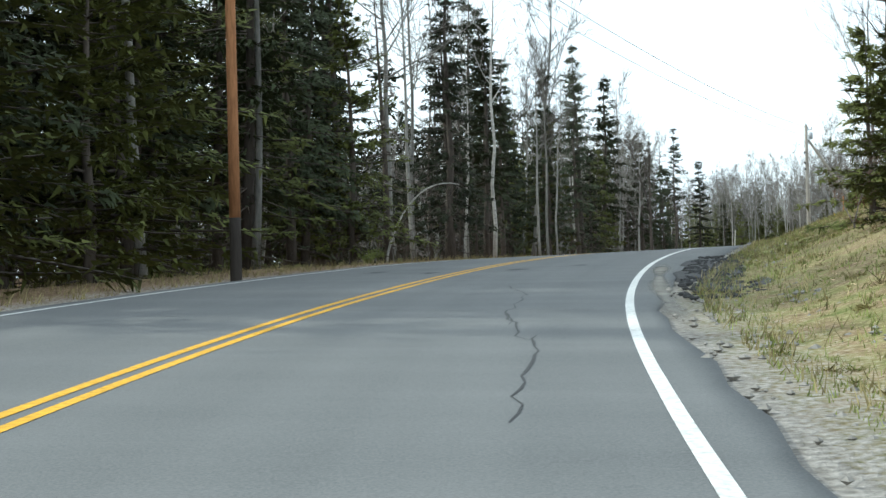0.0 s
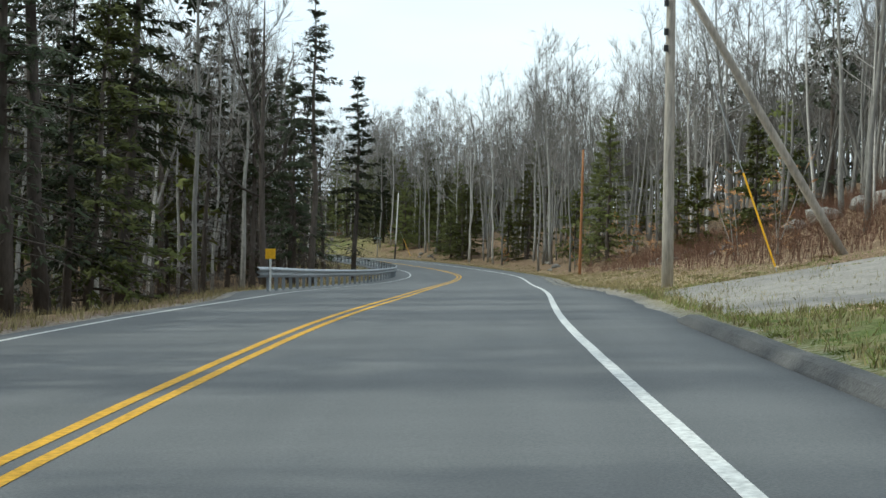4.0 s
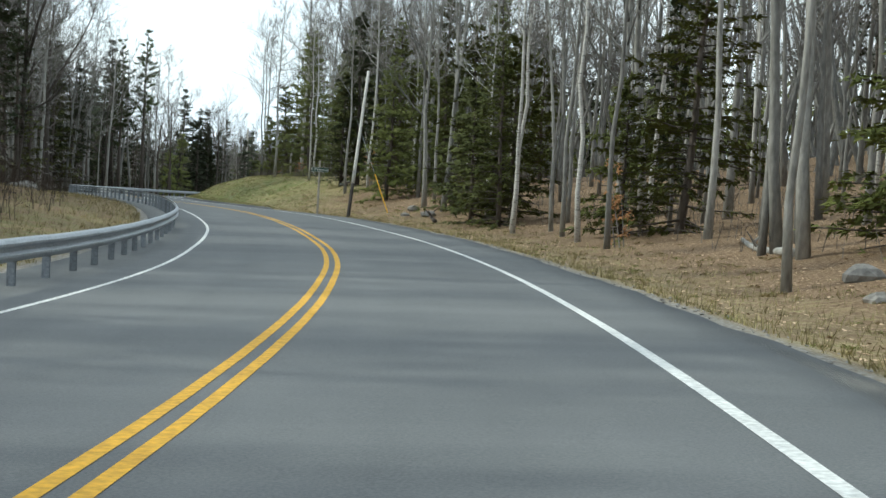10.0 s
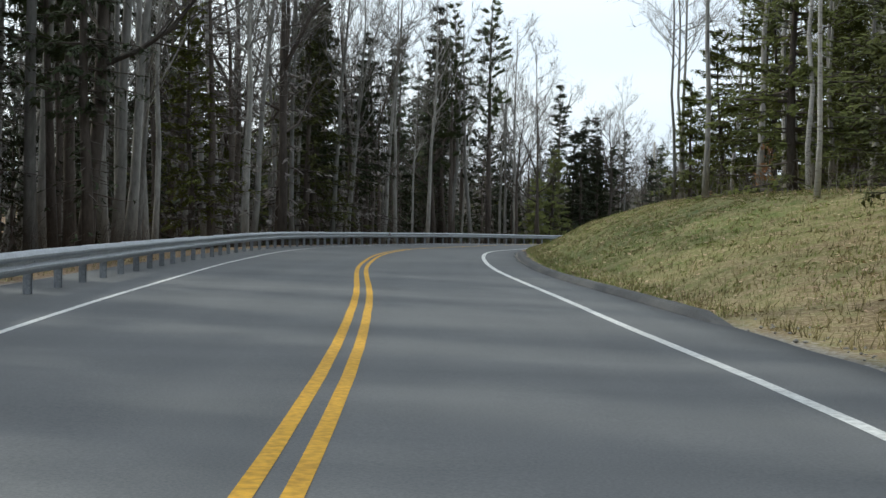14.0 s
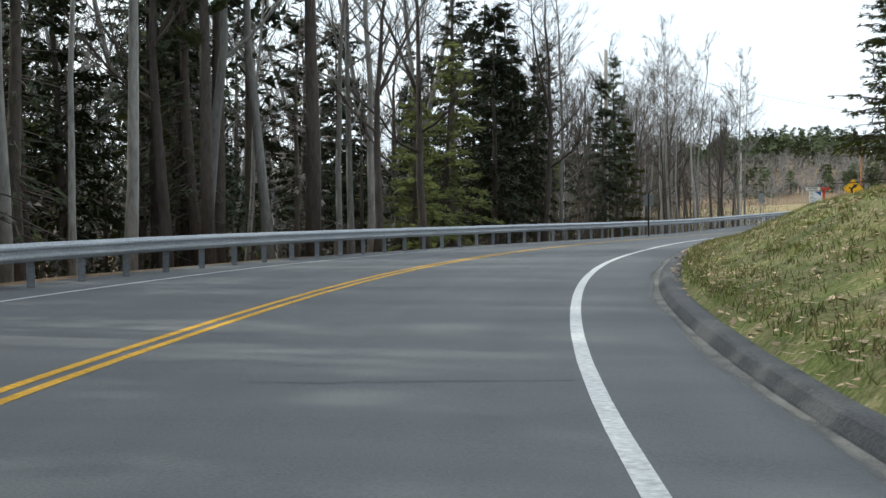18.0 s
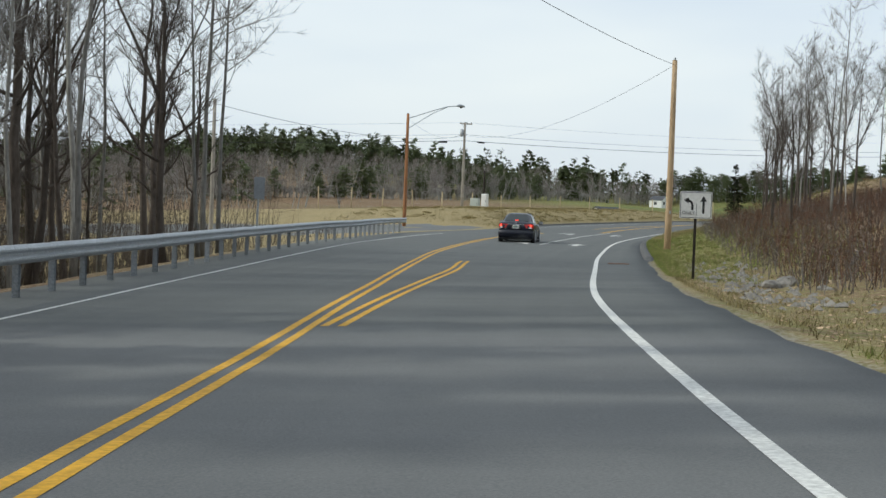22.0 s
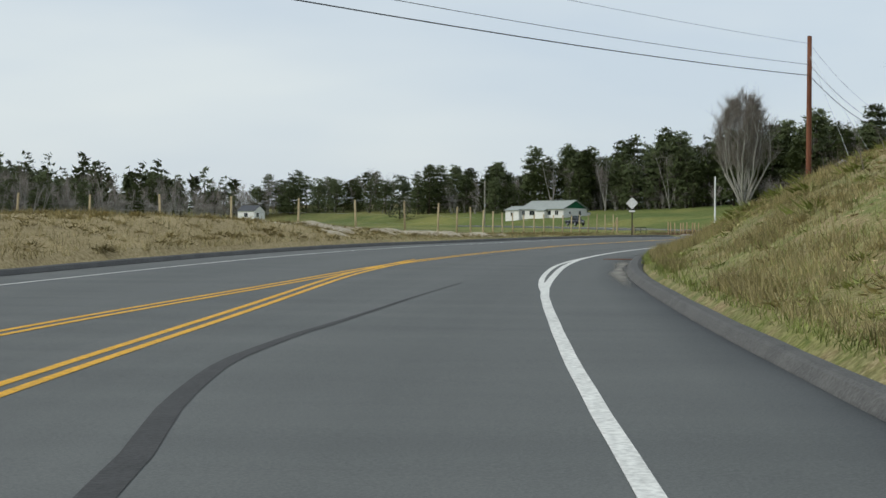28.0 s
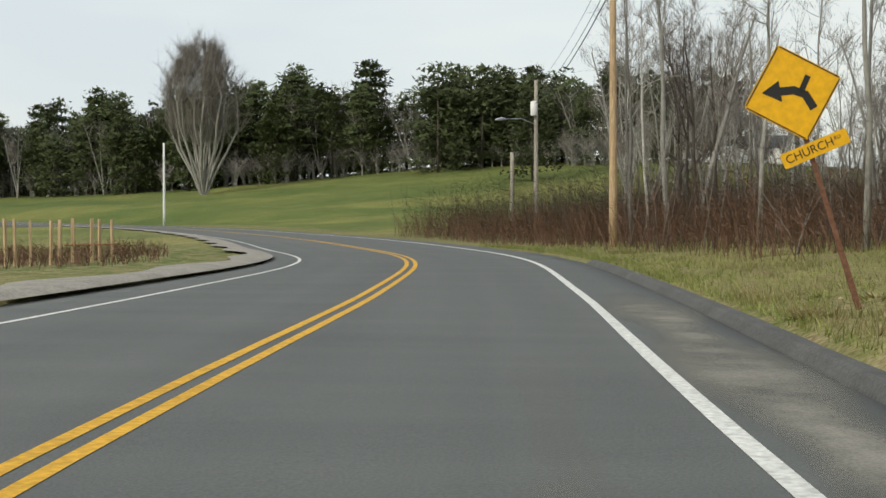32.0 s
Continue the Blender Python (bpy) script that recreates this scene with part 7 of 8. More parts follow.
def sign_post(parent, h, mat, w=.06, name="post", base=-.3):
    return bag_part(name, [box(0, .03, (h + base) / 2, w, .012, h - base), box(-w / 2, .045, (h + base) / 2, .01, .04, h - base), box(w / 2, .045, (h + base) / 2, .01, .04, h - base)], mat, parent)


def diamond(size):
    q, r, o = size * .7071, size * .05, []
    for k in range(4):
        c, s = math.cos(math.pi / 2 * k), math.sin(math.pi / 2 * k)
        for a, b in ((q - r, -r), (q - .45 * r, 0), (q - r, r)):
            o.append((a * c - b * s, a * s + b * c))
    return o


def standing(s, o, name, label, category, turn=0.0):
    p = at(s, o)
    return thing(name, label, category, pose(p[0], p[1], on_land(p[0], p[1]), 0, 0, heading(s) + turn)), float(at(s, o)[2] - on_land(p[0], p[1]))


wild, dz = standing(228.4, 4.3, "wooden_sign", "dark green sign board with white letters on a brown post", "sign")
bag_part("post", [box(0, .06, 1.25, .09, .09, 3.1, .008)], POLE_G, wild)
z = dz + 2.32
bag_part("board", [panel(.92, .235, -.012, .022, .015, z)], SIGN_G, wild)
bag_part("border", [(V + (0, 0, z), F) for V, F in ring(.905, .22, .012, -.015, .008)], SIGN_W, wild)
bag_part("strip", [box(-.37, -.015, z, .010, .003, .18), box(-.415, -.015, z + .01, .05, .003, .035), box(-.415, -.015, z + .05, .03, .003, .03)], SIGN_W, wild, "white emblem")
lettering("Wildlands", .14, SIGN_W, wild, pose(-.03, -.0155, z, 90, 0, 0))
bag_part("arrow", [box(.33, -.015, z - .005, .10, .003, .022), prism([(.36, z + .035), (.36, z - .045), (.43, z - .005)], .003, -.0165)], SIGN_W, wild, "white arrow")

back, dz = standing(363.8, -5.75, "traffic_sign", "bare grey back of a road sign on a dark post", "road sign", 4)
# plate and brackets get the darkened colour in place of shade
bag_part("plate", [panel(.50, .58, .075, .004, .03, dz + 1.85)], ALU_SHADE, back, "grey sign plate coloured dark for its shaded side")
sign_post(back, dz + 2.15, POLE_D, .07)
for z in (2.02, 1.68):
    bag_part("bracket", [box(0, .068, dz + z, .4, .012, .025)], ALU_SHADE, back)
blank, dz = standing(408, -10.2, "traffic_sign", "narrow dark sign seen edge-on behind the rail", "road sign", 68)
sign_post(blank, dz + 2.4, POST)
bag_part("plate", [panel(.6, .76, -.004, .004, .04, dz + 2.1)], POST, blank)

est, dz = standing(355.7, 4.0, "real_estate_sign", "red cross-shaped post with a hanging white and blue board", "sign", -6)
zb = dz + .2
bag_part("post", [box(0, 0, zb + .68, .085, .085, 2.1, .01)], ORANGE, est)
bag_part("crossbar", [box(-.27, 0, zb + 1.69, 1.05, .07, .09, .01)], ORANGE, est)
bag_part("name_strip", [panel(.64, .10, -.055, .012, .01, zb + 1.69, -.47)], SIGN_W, est, "narrow white strip board")
bag_part("bar", [box(-.62, -.058, zb + 1.69, .20, .004, .035), box(-.38, -.058, zb + 1.69, .24, .004, .035)], SIGN_B, est)
bag_part("board", [panel(.53, .62, -.012, .022, .012, zb + 1.27, -.385)], SIGN_W, est, "white hanging board")
bag_part("corner", [prism([(-.385, zb + 1.57), (-.13, zb + 1.57), (-.13, zb + 1.37)], .004, -.017)], SIGN_BLUE, est, "dark blue corner")
bag_part("band", [prism([(-.59, zb + 1.07), (-.50, zb + 1.12), (-.30, zb + 1.03), (-.13, zb + .985), (-.13, zb + .97), (-.59, zb + .97)], .004, -.017)], SIGN_BLUE, est, "dark blue lower band")
bag_part("emblem", [prism([(-.60, zb + 1.44), (-.535, zb + 1.50), (-.47, zb + 1.44), (-.50, zb + 1.44), (-.535, zb + 1.465), (-.57, zb + 1.44)], .004, -.017)], SIGN_B, est, "plain black roof shape")
bag_part("bar", [box(-.50, -.015, zb + 1.32, .18, .004, .014), box(-.47, -.015, zb + 1.28, .24, .004, .014), box(-.45, -.015, zb + 1.19, .28, .004, .012)], SIGN_B, est)
bag_part("bar", [box(-.40, -.020, zb + 1.0, .26, .004, .022)], SIGN_W, est)
for x in (-.58, -.19):
    bag_part("hook", [tube([(x, 0, zb + 1.57), (x, 0, zb + 1.65)], [.008, .008], 5)], GALV, est)
box_, dz = standing(365.6, 4.0, "mailbox", "white metal mailbox on a wooden post", "mailbox", -4)
bag_part("post", [box(0, .05, dz + .25, .09, .09, 1.3, .01)], POLE_D, box_)
arch = [(-.08, dz + .9), (.08, dz + .9), (.08, dz + 1.01)] + [(.08 * math.cos(a), dz + 1.01 + .06 * math.sin(a)) for a in np.linspace(.3, math.pi - .3, 7)] + [(-.08, dz + 1.01)]
bag_part("shell", [(np.stack([V[:, 1] - .20, V[:, 0], V[:, 2]], -1), F[:, ::-1]) for V, F in [prism(arch, .4)]], SIGN_W, box_, "", False)
bag_part("door", [box(-.207, 0, dz + .98, .012, .14, .14, .01)], SIGN_W, box_)
bag_part("flag", [box(.05, -.092, dz + 1.04, .10, .008, .04)], ORANGE, box_, "red flag")

curve, dz = standing(366.6, 4.2, "traffic_sign", "yellow diamond curve warning sign with a plate below", "road sign", -3)
sign_post(curve, dz + 2.32, POLE_D)
z = dz + 2.05
bag_part("diamond_plate", [prism([(a, b + z) for a, b in diamond(.72)], .006, -.01)], SIGN_Y, curve, "yellow diamond plate")
edge = [box(0, -.014, 0, .68, .003, .012)]
for k in range(4):
    a = math.radians(45 + 90 * k)
    V, F = edge[0]
    c, s_ = math.cos(a + math.pi / 2), math.sin(a + math.pi / 2)
    V = np.stack([V[:, 0] * c - V[:, 2] * s_, V[:, 1], V[:, 0] * s_ + V[:, 2] * c], -1) * (.94, 1, .94) + (.336 * math.cos(a), 0, .336 * math.sin(a) + z)
    bag_part("border_line", [(V, F)], SIGN_B, curve)


def bar_path(points, w, y=-.0145):
    """A drawn stroke of width w through points in x and z."""
    P = np.array(points, float)
    d = np.gradient(P, axis=0)
    d /= np.linalg.norm(d, axis=1, keepdims=True)
    n = np.stack([-d[:, 1], d[:, 0]], -1) * w / 2
    L, R = P + n, P - n
    out = []
    for i in range(len(P) - 1):
        out.append(prism([tuple(R[i]), tuple(R[i + 1]), tuple(L[i + 1]), tuple(L[i])], .003, y))
    return out


arrow_z = lambda pts: [(x, q + z) for x, q in pts]
bag_part("arrow", bar_path(arrow_z([(-.07, -.24), (-.07, -.06), (-.04, .02), (.02, .08), (.09, .13)]), .10) + bar_path(arrow_z([(-.07, -.02), (-.20, .08)]), .075)
         + [prism(arrow_z([(.0, .22), (.11, .02), (.25, .22)]), .003, -.0146)], SIGN_B, curve, "black curving arrow")
bag_part("plate", [panel(.62, .13, -.01, .005, .02, dz + 1.54)], SIGN_Y, curve, "yellow name plate")
bag_part("bar", [box(-.10, -.013, dz + 1.54, .34, .003, .055), box(.18, -.013, dz + 1.54, .14, .003, .055)], SIGN_B, curve)

lane_sign, dz = standing(399.1, 4.0, "traffic_sign", "white lane-use sign with black arrows on a dark post", "road sign", -4)
sign_post(lane_sign, dz + 2.15, POLE_D)
z = dz + 1.85
bag_part("plate", [panel(.85, .72, -.008, .005, .04, z)], SIGN_W, lane_sign)
bag_part("border_line", [(V + (0, 0, z), F) for V, F in ring(.815, .685, .014, -.0105, .02)], SIGN_B, lane_sign)
bag_part("divider", [box(.02, -.0105, z - .14, .010, .003, .36)], SIGN_B, lane_sign)
bag_part("arrow", bar_path(arrow_z([(-.09, -.14), (-.09, 0), (-.12, .08), (-.2, .12)]), .06, -.0125) + [prism(arrow_z([(-.19, .20), (-.33, .13), (-.19, .04)]), .003, -.0126)], SIGN_B, lane_sign, "black left-turn arrow")
bag_part("arrow", bar_path(arrow_z([(.2, -.22), (.2, .12)]), .06, -.0125) + [prism(arrow_z([(.11, .10), (.29, .10), (.2, .25)]), .003, -.0126)], SIGN_B, lane_sign, "black straight arrow")
lettering("ONLY", .13, SIGN_B, lane_sign, pose(-.185, -.0125, z - .215, 90, 0, 0))

silver, dz = standing(563.6, -7.05, "traffic_sign", "bare silver back of a diamond road sign with a small plate", "road sign", 3)
sign_post(silver, dz + 2.5, POLE_D)
bag_part("diamond_plate", [prism([(a, b + dz + 2.1) for a, b in diamond(.54)], .005, -.006)], ALU_P, silver)
bag_part("plate", [panel(.40, .12, -.008, .004, .02, dz + 1.60)], ALU_P, silver)

p = at(571.2, 3.72)
bent = thing("traffic_sign", "tilted yellow curve warning sign on a bent rusty post", "road sign", pose(p[0], p[1], on_land(p[0], p[1]), 0, -17, heading(560) - 4))
bag_part("post", [box(0, .02, .2, .06, .025, 1.0), box(0, .02, 1.7, .05, .02, 2.1)], RUST, bent, "bent rusty post")
z = 2.35
bag_part("diamond_plate", [prism([(a, b + z) for a, b in diamond(.74)], .006, -.01)], SIGN_Y, bent, "yellow diamond plate")
for k in range(4):
    a = math.radians(45 + 90 * k)
    V, F = edge[0]
    c, s_ = math.cos(a + math.pi / 2), math.sin(a + math.pi / 2)
    V = np.stack([V[:, 0] * c - V[:, 2] * s_, V[:, 1], V[:, 0] * s_ + V[:, 2] * c], -1) + (.355 * math.cos(a), 0, .355 * math.sin(a) + z)
    bag_part("border_line", [(V, F)], SIGN_B, bent)
bag_part("arrow", bar_path(arrow_z([(.16, -.22), (.12, -.06), (.02, .02), (-.12, .05)]), .085) + bar_path(arrow_z([(.08, -.02), (.2, .12)]), .06)
         + [prism(arrow_z([(-.10, .16), (-.30, .09), (-.13, -.06)]), .003, -.0146)], SIGN_B, bent, "black curving arrow")
plate = bag_part("plate", [panel(.72, .16, -.01, .005, .02)], SIGN_Y, bent, "tilted yellow name plate", m=pose(.05, -.012, z - .62, 0, -6, 0))
lettering("CHURCH", .125, SIGN_B, plate, pose(-.06, -.0125, 0, 90, 0, 0))
lettering("RD", .055, SIGN_B, plate, pose(.25, -.0125, .02, 90, 0, 0))


# ---- house, tent, fence and gate ----
def slab(points, t):
    """A flat outline of points given thickness t along its normal."""
    P = np.array(points, float)
    n = np.cross(P[1] - P[0], P[2] - P[0])
    n = n / np.linalg.norm(n) * t
    k = len(P)
    V = np.concatenate([P, P + n])
    F = [(0, i + 1, i) for i in range(1, k - 1)] + [(k, k + i, k + i + 1) for i in range(1, k - 1)]
    for i in range(k):
        j = (i + 1) % k
        F += [(i, j, k + j), (i, k + j, k + i)]
    return V, np.array(F)


def window(parent, x, y, z, w, h, rz, panes=2):
    ob = bag_part("window", [box(0, -.02, 0, w + .14, .06, h + .14, .01)], SIDING, parent, m=pose(x, y, z, 0, 0, rz))
    for k in range(panes):
        bag_part("pane", [box((k - (panes - 1) / 2) * w / panes, -.052, 0, w / panes - .05, .012, h - .04)], GLASS_D, ob)
    bag_part("sill", [box(0, -.06, -h / 2 - .08, w + .2, .12, .05)], SIDING, ob)


hz = 4.9
house = thing("ranch_house", "low white ranch house with grey-green roof and green gable", "house", pose(337.0, 681.6, hz, 0, 0, 5))
L, D, H = 13.0, 8.2, 2.6                 # local: x across the gable end, y along the house
bag_part("wall", [box(D / 2, L / 2, H / 2 - .4, D, L, H + .8)], SIDING, house, "white sided wall")
for k in range(9):
    bag_part("siding_board", [box(D / 2, L / 2, .2 + k * .28, D + .03, L + .03, .02)], SIDING, house)
bag_part("gable", [prism([(-.05, H), (D + .05, H), (D / 2, H + 1.75)], .12, -.03)], GREEN_P, house, "dark green gable")
for sx in (0, 1):
    x0, x1 = (-.5, D / 2) if sx == 0 else (D + .5, D / 2)
    z0, z1 = H - .18, H + 1.85
    q = [(x0, -.45, z0), (x0, L + .4, z0), (x1, L + .4, z1), (x1, -.45, z1)]
    V, F = slab(q if sx else q[::-1], -.12)
    bag_part("roof", [(V, F)], ROOFING, house, "grey-green shingled roof")
bag_part("ridge_cap", [box(D / 2, L / 2, H + 1.9, .3, L + .9, .06)], ROOFING, house)
bag_part("chimney", [box(D / 2 + .6, L * .6, H + 2.1, .5, .5, 1.1)], ROCK, house)
for y, w in ((2.0, 1.0), (4.3, 1.1), (9.5, 1.6), (12.2, .9)):
    window(house, 0, y, 1.55, w, 1.05, -90)
bag_part("door", [box(-.04, 7.0, 1.0, .06, .95, 2.05, .01)], GLASS_D, house, "dark front door")
bag_part("porch_wall", [box(-.6, 6.0, .7, 1.2, 2.6, 2.6, .02)], SIDING, house, "small projecting entry")
bag_part("porch_roof", [slab([(-1.5, 4.5, 2.05), (-1.5, 7.6, 2.05), (.3, 7.6, 2.75), (.3, 4.5, 2.75)], .1)], ROOFING, house)
window(house, 5.7, 0, 1.55, .8, .9, 0)
window(house, 2.2, 0, 1.55, .5, .6, 0, 1)
bag_part("annex", [box(D + .9, 2.2, .75, 1.9, 3.4, 1.9)], SIDING, house, "small white lean-to")
bag_part("annex_roof", [slab([(D - .1, .3, 2.0), (D + 2.1, .3, 1.55), (D + 2.1, 4.2, 1.55), (D - .1, 4.2, 2.0)], .08)], ROOFING, house)
bag_part("wing", [box(1.6, L + 2.0, .9, 5.0, 4.2, 2.6)], SIDING, house, "lower white end wing")
bag_part("wing_roof", [slab([(-1.2, L - .1, 2.1), (1.6, L - .1, 3.1), (1.6, L + 4.4, 3.1), (-1.2, L + 4.4, 2.1)], .1), slab([(1.6, L - .1, 3.1), (4.4, L - .1, 2.1), (4.4, L + 4.4, 2.1), (1.6, L + 4.4, 3.1)], .1)], ROOFING, house)
window(house, -.9, L + 2, 1.3, .8, .9, -90)

for x, y, w, l, h, rz, words in ((183, 583, 2.9, 7.5, .45, -62, "small white shed with a long dark roof"), (395, 566, 6, 8, 2.6, 10, "small white building behind the pines"), (292, 742, 4, 5, 2.2, 20, "small white shed by the woods")):
    zb = on_land(x, y)
    b = thing("small_house", words, "house", pose(x, y, zb, 0, 0, rz))
    bag_part("wall", [box(0, 0, h / 2 - .2, w, l, h + .4)], SIDING, b)
    bag_part("gable", [prism([(-w / 2, h), (w / 2, h), (0, h + w * .3)], .1, -l / 2 - .01)], SIDING, b)
    for k in (-1, 1):
        q = [(k * (w / 2 + .2), -l / 2 - .2, h - .1), (k * (w / 2 + .2), l / 2 + .2, h - .1), (0, l / 2 + .2, h + w * .32), (0, -l / 2 - .2, h + w * .32)]
        bag_part("roof", [slab(q, .08 * k)], ROOFING_D, b)
    window(b, -w * .2, -l / 2, h * .55, .9, 1.0, 0)
    window(b, -w / 2, 0, h * .55, 1.1, 1.0, -90)

row = spline([(108, 524, 0), (132, 533, 0), (155, 538, 0), (172, 537.5, 0), (184, 539.5, 0), (196, 547.5, 0), (212, 560, 0), (243, 581.5, 0), (266, 596, 0)], 40)
run = np.concatenate([[0], np.cumsum(np.linalg.norm(np.diff(row, axis=0), axis=1))])
fence = thing("fence", "row of tall pale wooden posts across the field", "fence")
stake = Bag().add(*tube([(0, 0, -.9), (0, 0, 1.0), (.02, 0, 2.35), (.02, 0, 2.38)], [.085, .08, .075, .05], 8)).mesh("post", WOOD, True)
for k in range(33):
    d = 5.4 * k
    x, y = np.interp(d, run, row[:, 0]), np.interp(d, run, row[:, 1])
    part("post", stake, fence, m=pose(x, y, on_land(x, y) + float(np.interp(x, [180, 205], [.55, .1])), (k * 37 % 5) - 2, (k * 53 % 5) - 2, k * 40))
wire_bag = Bag()
for hh in (.5, 1.1, 1.8):
    P = np.stack([np.interp(np.arange(0, 172, 6.6), run, row[:, k]) for k in range(3)], -1)
    P[:, 2] = land(P[:, 0], P[:, 1])[0] + hh
    wire_bag.add(*tube(P, np.full(len(P), .004), 4, False))
part("fence_wire", wire_bag.mesh("fence_wire", GALV), fence, "thin wire between the posts")

stakes = thing("stake_fence", "short run of weathered tan stakes by the bend", "fence")
stk = Bag().add(*box(0, 0, .42, .085, .06, 1.5, .006)).mesh("stake", POLE_W)
for k in range(9):
    p = (200.0 + .55 * k - (.2 if k % 3 else 0), 527.85 + .05 * k)
    part("stake", stk, stakes, m=pose(p[0], p[1], on_land(p[0], p[1]), (k * 31 % 5) - 2, 0, k * 25))
p, q = (202.2, 528.05), (204.4, 528.25)
ends = [(w[0], w[1], on_land(w[0], w[1]) + .5) for w in (p, q)]
bag_part("rail", [tube(ends, [.02, .02], 5)], POLE_O, stakes)
p = at(580.5, -11.4)
gate = thing("field_gate", "dark metal tube gate standing open in the fence", "gate", pose(p[0], p[1], on_land(p[0], p[1]), 0, 0, heading(580) + 8))
for z in (.12, .4, .66):
    bag_part("rail", [tube([(0, 0, z), (.8, 0, z)], [.025, .025], 6)], BLACK, gate)
for x in (0, .4, .8):
    bag_part("upright", [tube([(x, 0, .06), (x, 0, .68)], [.025, .025], 6)], BLACK, gate)
bag_part("post", [tube([(-.15, 0, -.3), (-.15, 0, .85)], [.06, .055], 8)], WOOD, gate, "wooden gate post")
for x in (0, .8):
    bag_part("foot", [box(x, 0, .04, .05, .3, .08)], BLACK, gate)
p = at(582, -13.2)
prop = thing("fence_brace", "braced wooden corner post of the field fence", "fence post", pose(p[0], p[1], on_land(p[0], p[1]), 0, 0, heading(580)))
bag_part("post", [tube([(0, 0, -.3), (0, 0, 1.4)], [.07, .065], 8)], WOOD, prop)
bag_part("brace", [tube([(-.55, 0, -.1), (-.03, 0, 1.3)], [.04, .04], 6)], WOOD, prop)


# ---- cars ----
def car_shell(stations):
    """A body through stations of (along, half width, bottom, shoulder, crown)."""
    rings = []
    for y, w, zb, zs, cr in stations:
        half = [(0, zb), (w * .80, zb), (w * .955, zb + .05), (w * .99, zb + .22), (w, zb + (zs - zb) * .55), (w * .985, zs - .14), (w * .95, zs - .035), (w * .86, zs), (w * .4, zs + cr * .85), (0, zs + cr)]
        rings.append([(x, y, z) for x, z in half] + [(-x, y, z) for x, z in half[-2:0:-1]])
    n = len(rings[0])
    V = np.array(rings).reshape(-1, 3)
    F = []
    for i in range(len(rings) - 1):
        for j in range(n):
            F.append((i * n + j, (i + 1) * n + j, (i + 1) * n + (j + 1) % n, i * n + (j + 1) % n))
    b = Bag().add(V, np.array(F)[:, ::-1])
    for i, flip in ((0, 1), (len(rings) - 1, -1)):
        c = np.array(rings[i]).mean(0)
        f = np.array([(n, j, (j + 1) % n) for j in range(n)])
        b.add(np.concatenate([np.array(rings[i]), [c]]), f[:, ::flip])
    return b


def wheel(parent, x, y, r, side):
    w = bag_part("wheel", [tube([(-.10 * side, 0, 0), (-.085 * side, 0, 0), (.085 * side, 0, 0), (.10 * side, 0, 0)], [r * .9, r, r, r * .9], 24)], BLACK, parent, "black rubber tyre", True, pose(x, y, r))
    bag_part("rim", [tube([(.092 * side, 0, 0), (.106 * side, 0, 0)], [r * .70, r * .66], 20)], RIM, w, "silver alloy rim")
    for k in range(7):
        a = k * 2 * math.pi / 7
        V, F = box(.112 * side, 0, r * .36, .012, r * .14, r * .58)
        V = np.stack([V[:, 0], V[:, 1] * math.cos(a) - V[:, 2] * math.sin(a), V[:, 1] * math.sin(a) + V[:, 2] * math.cos(a)], -1)
        bag_part("spoke", [(V, F)], RIM, w)
    bag_part("hub", [tube([(.10 * side, 0, 0), (.125 * side, 0, 0)], [r * .2, r * .15], 10)], RIM, w)


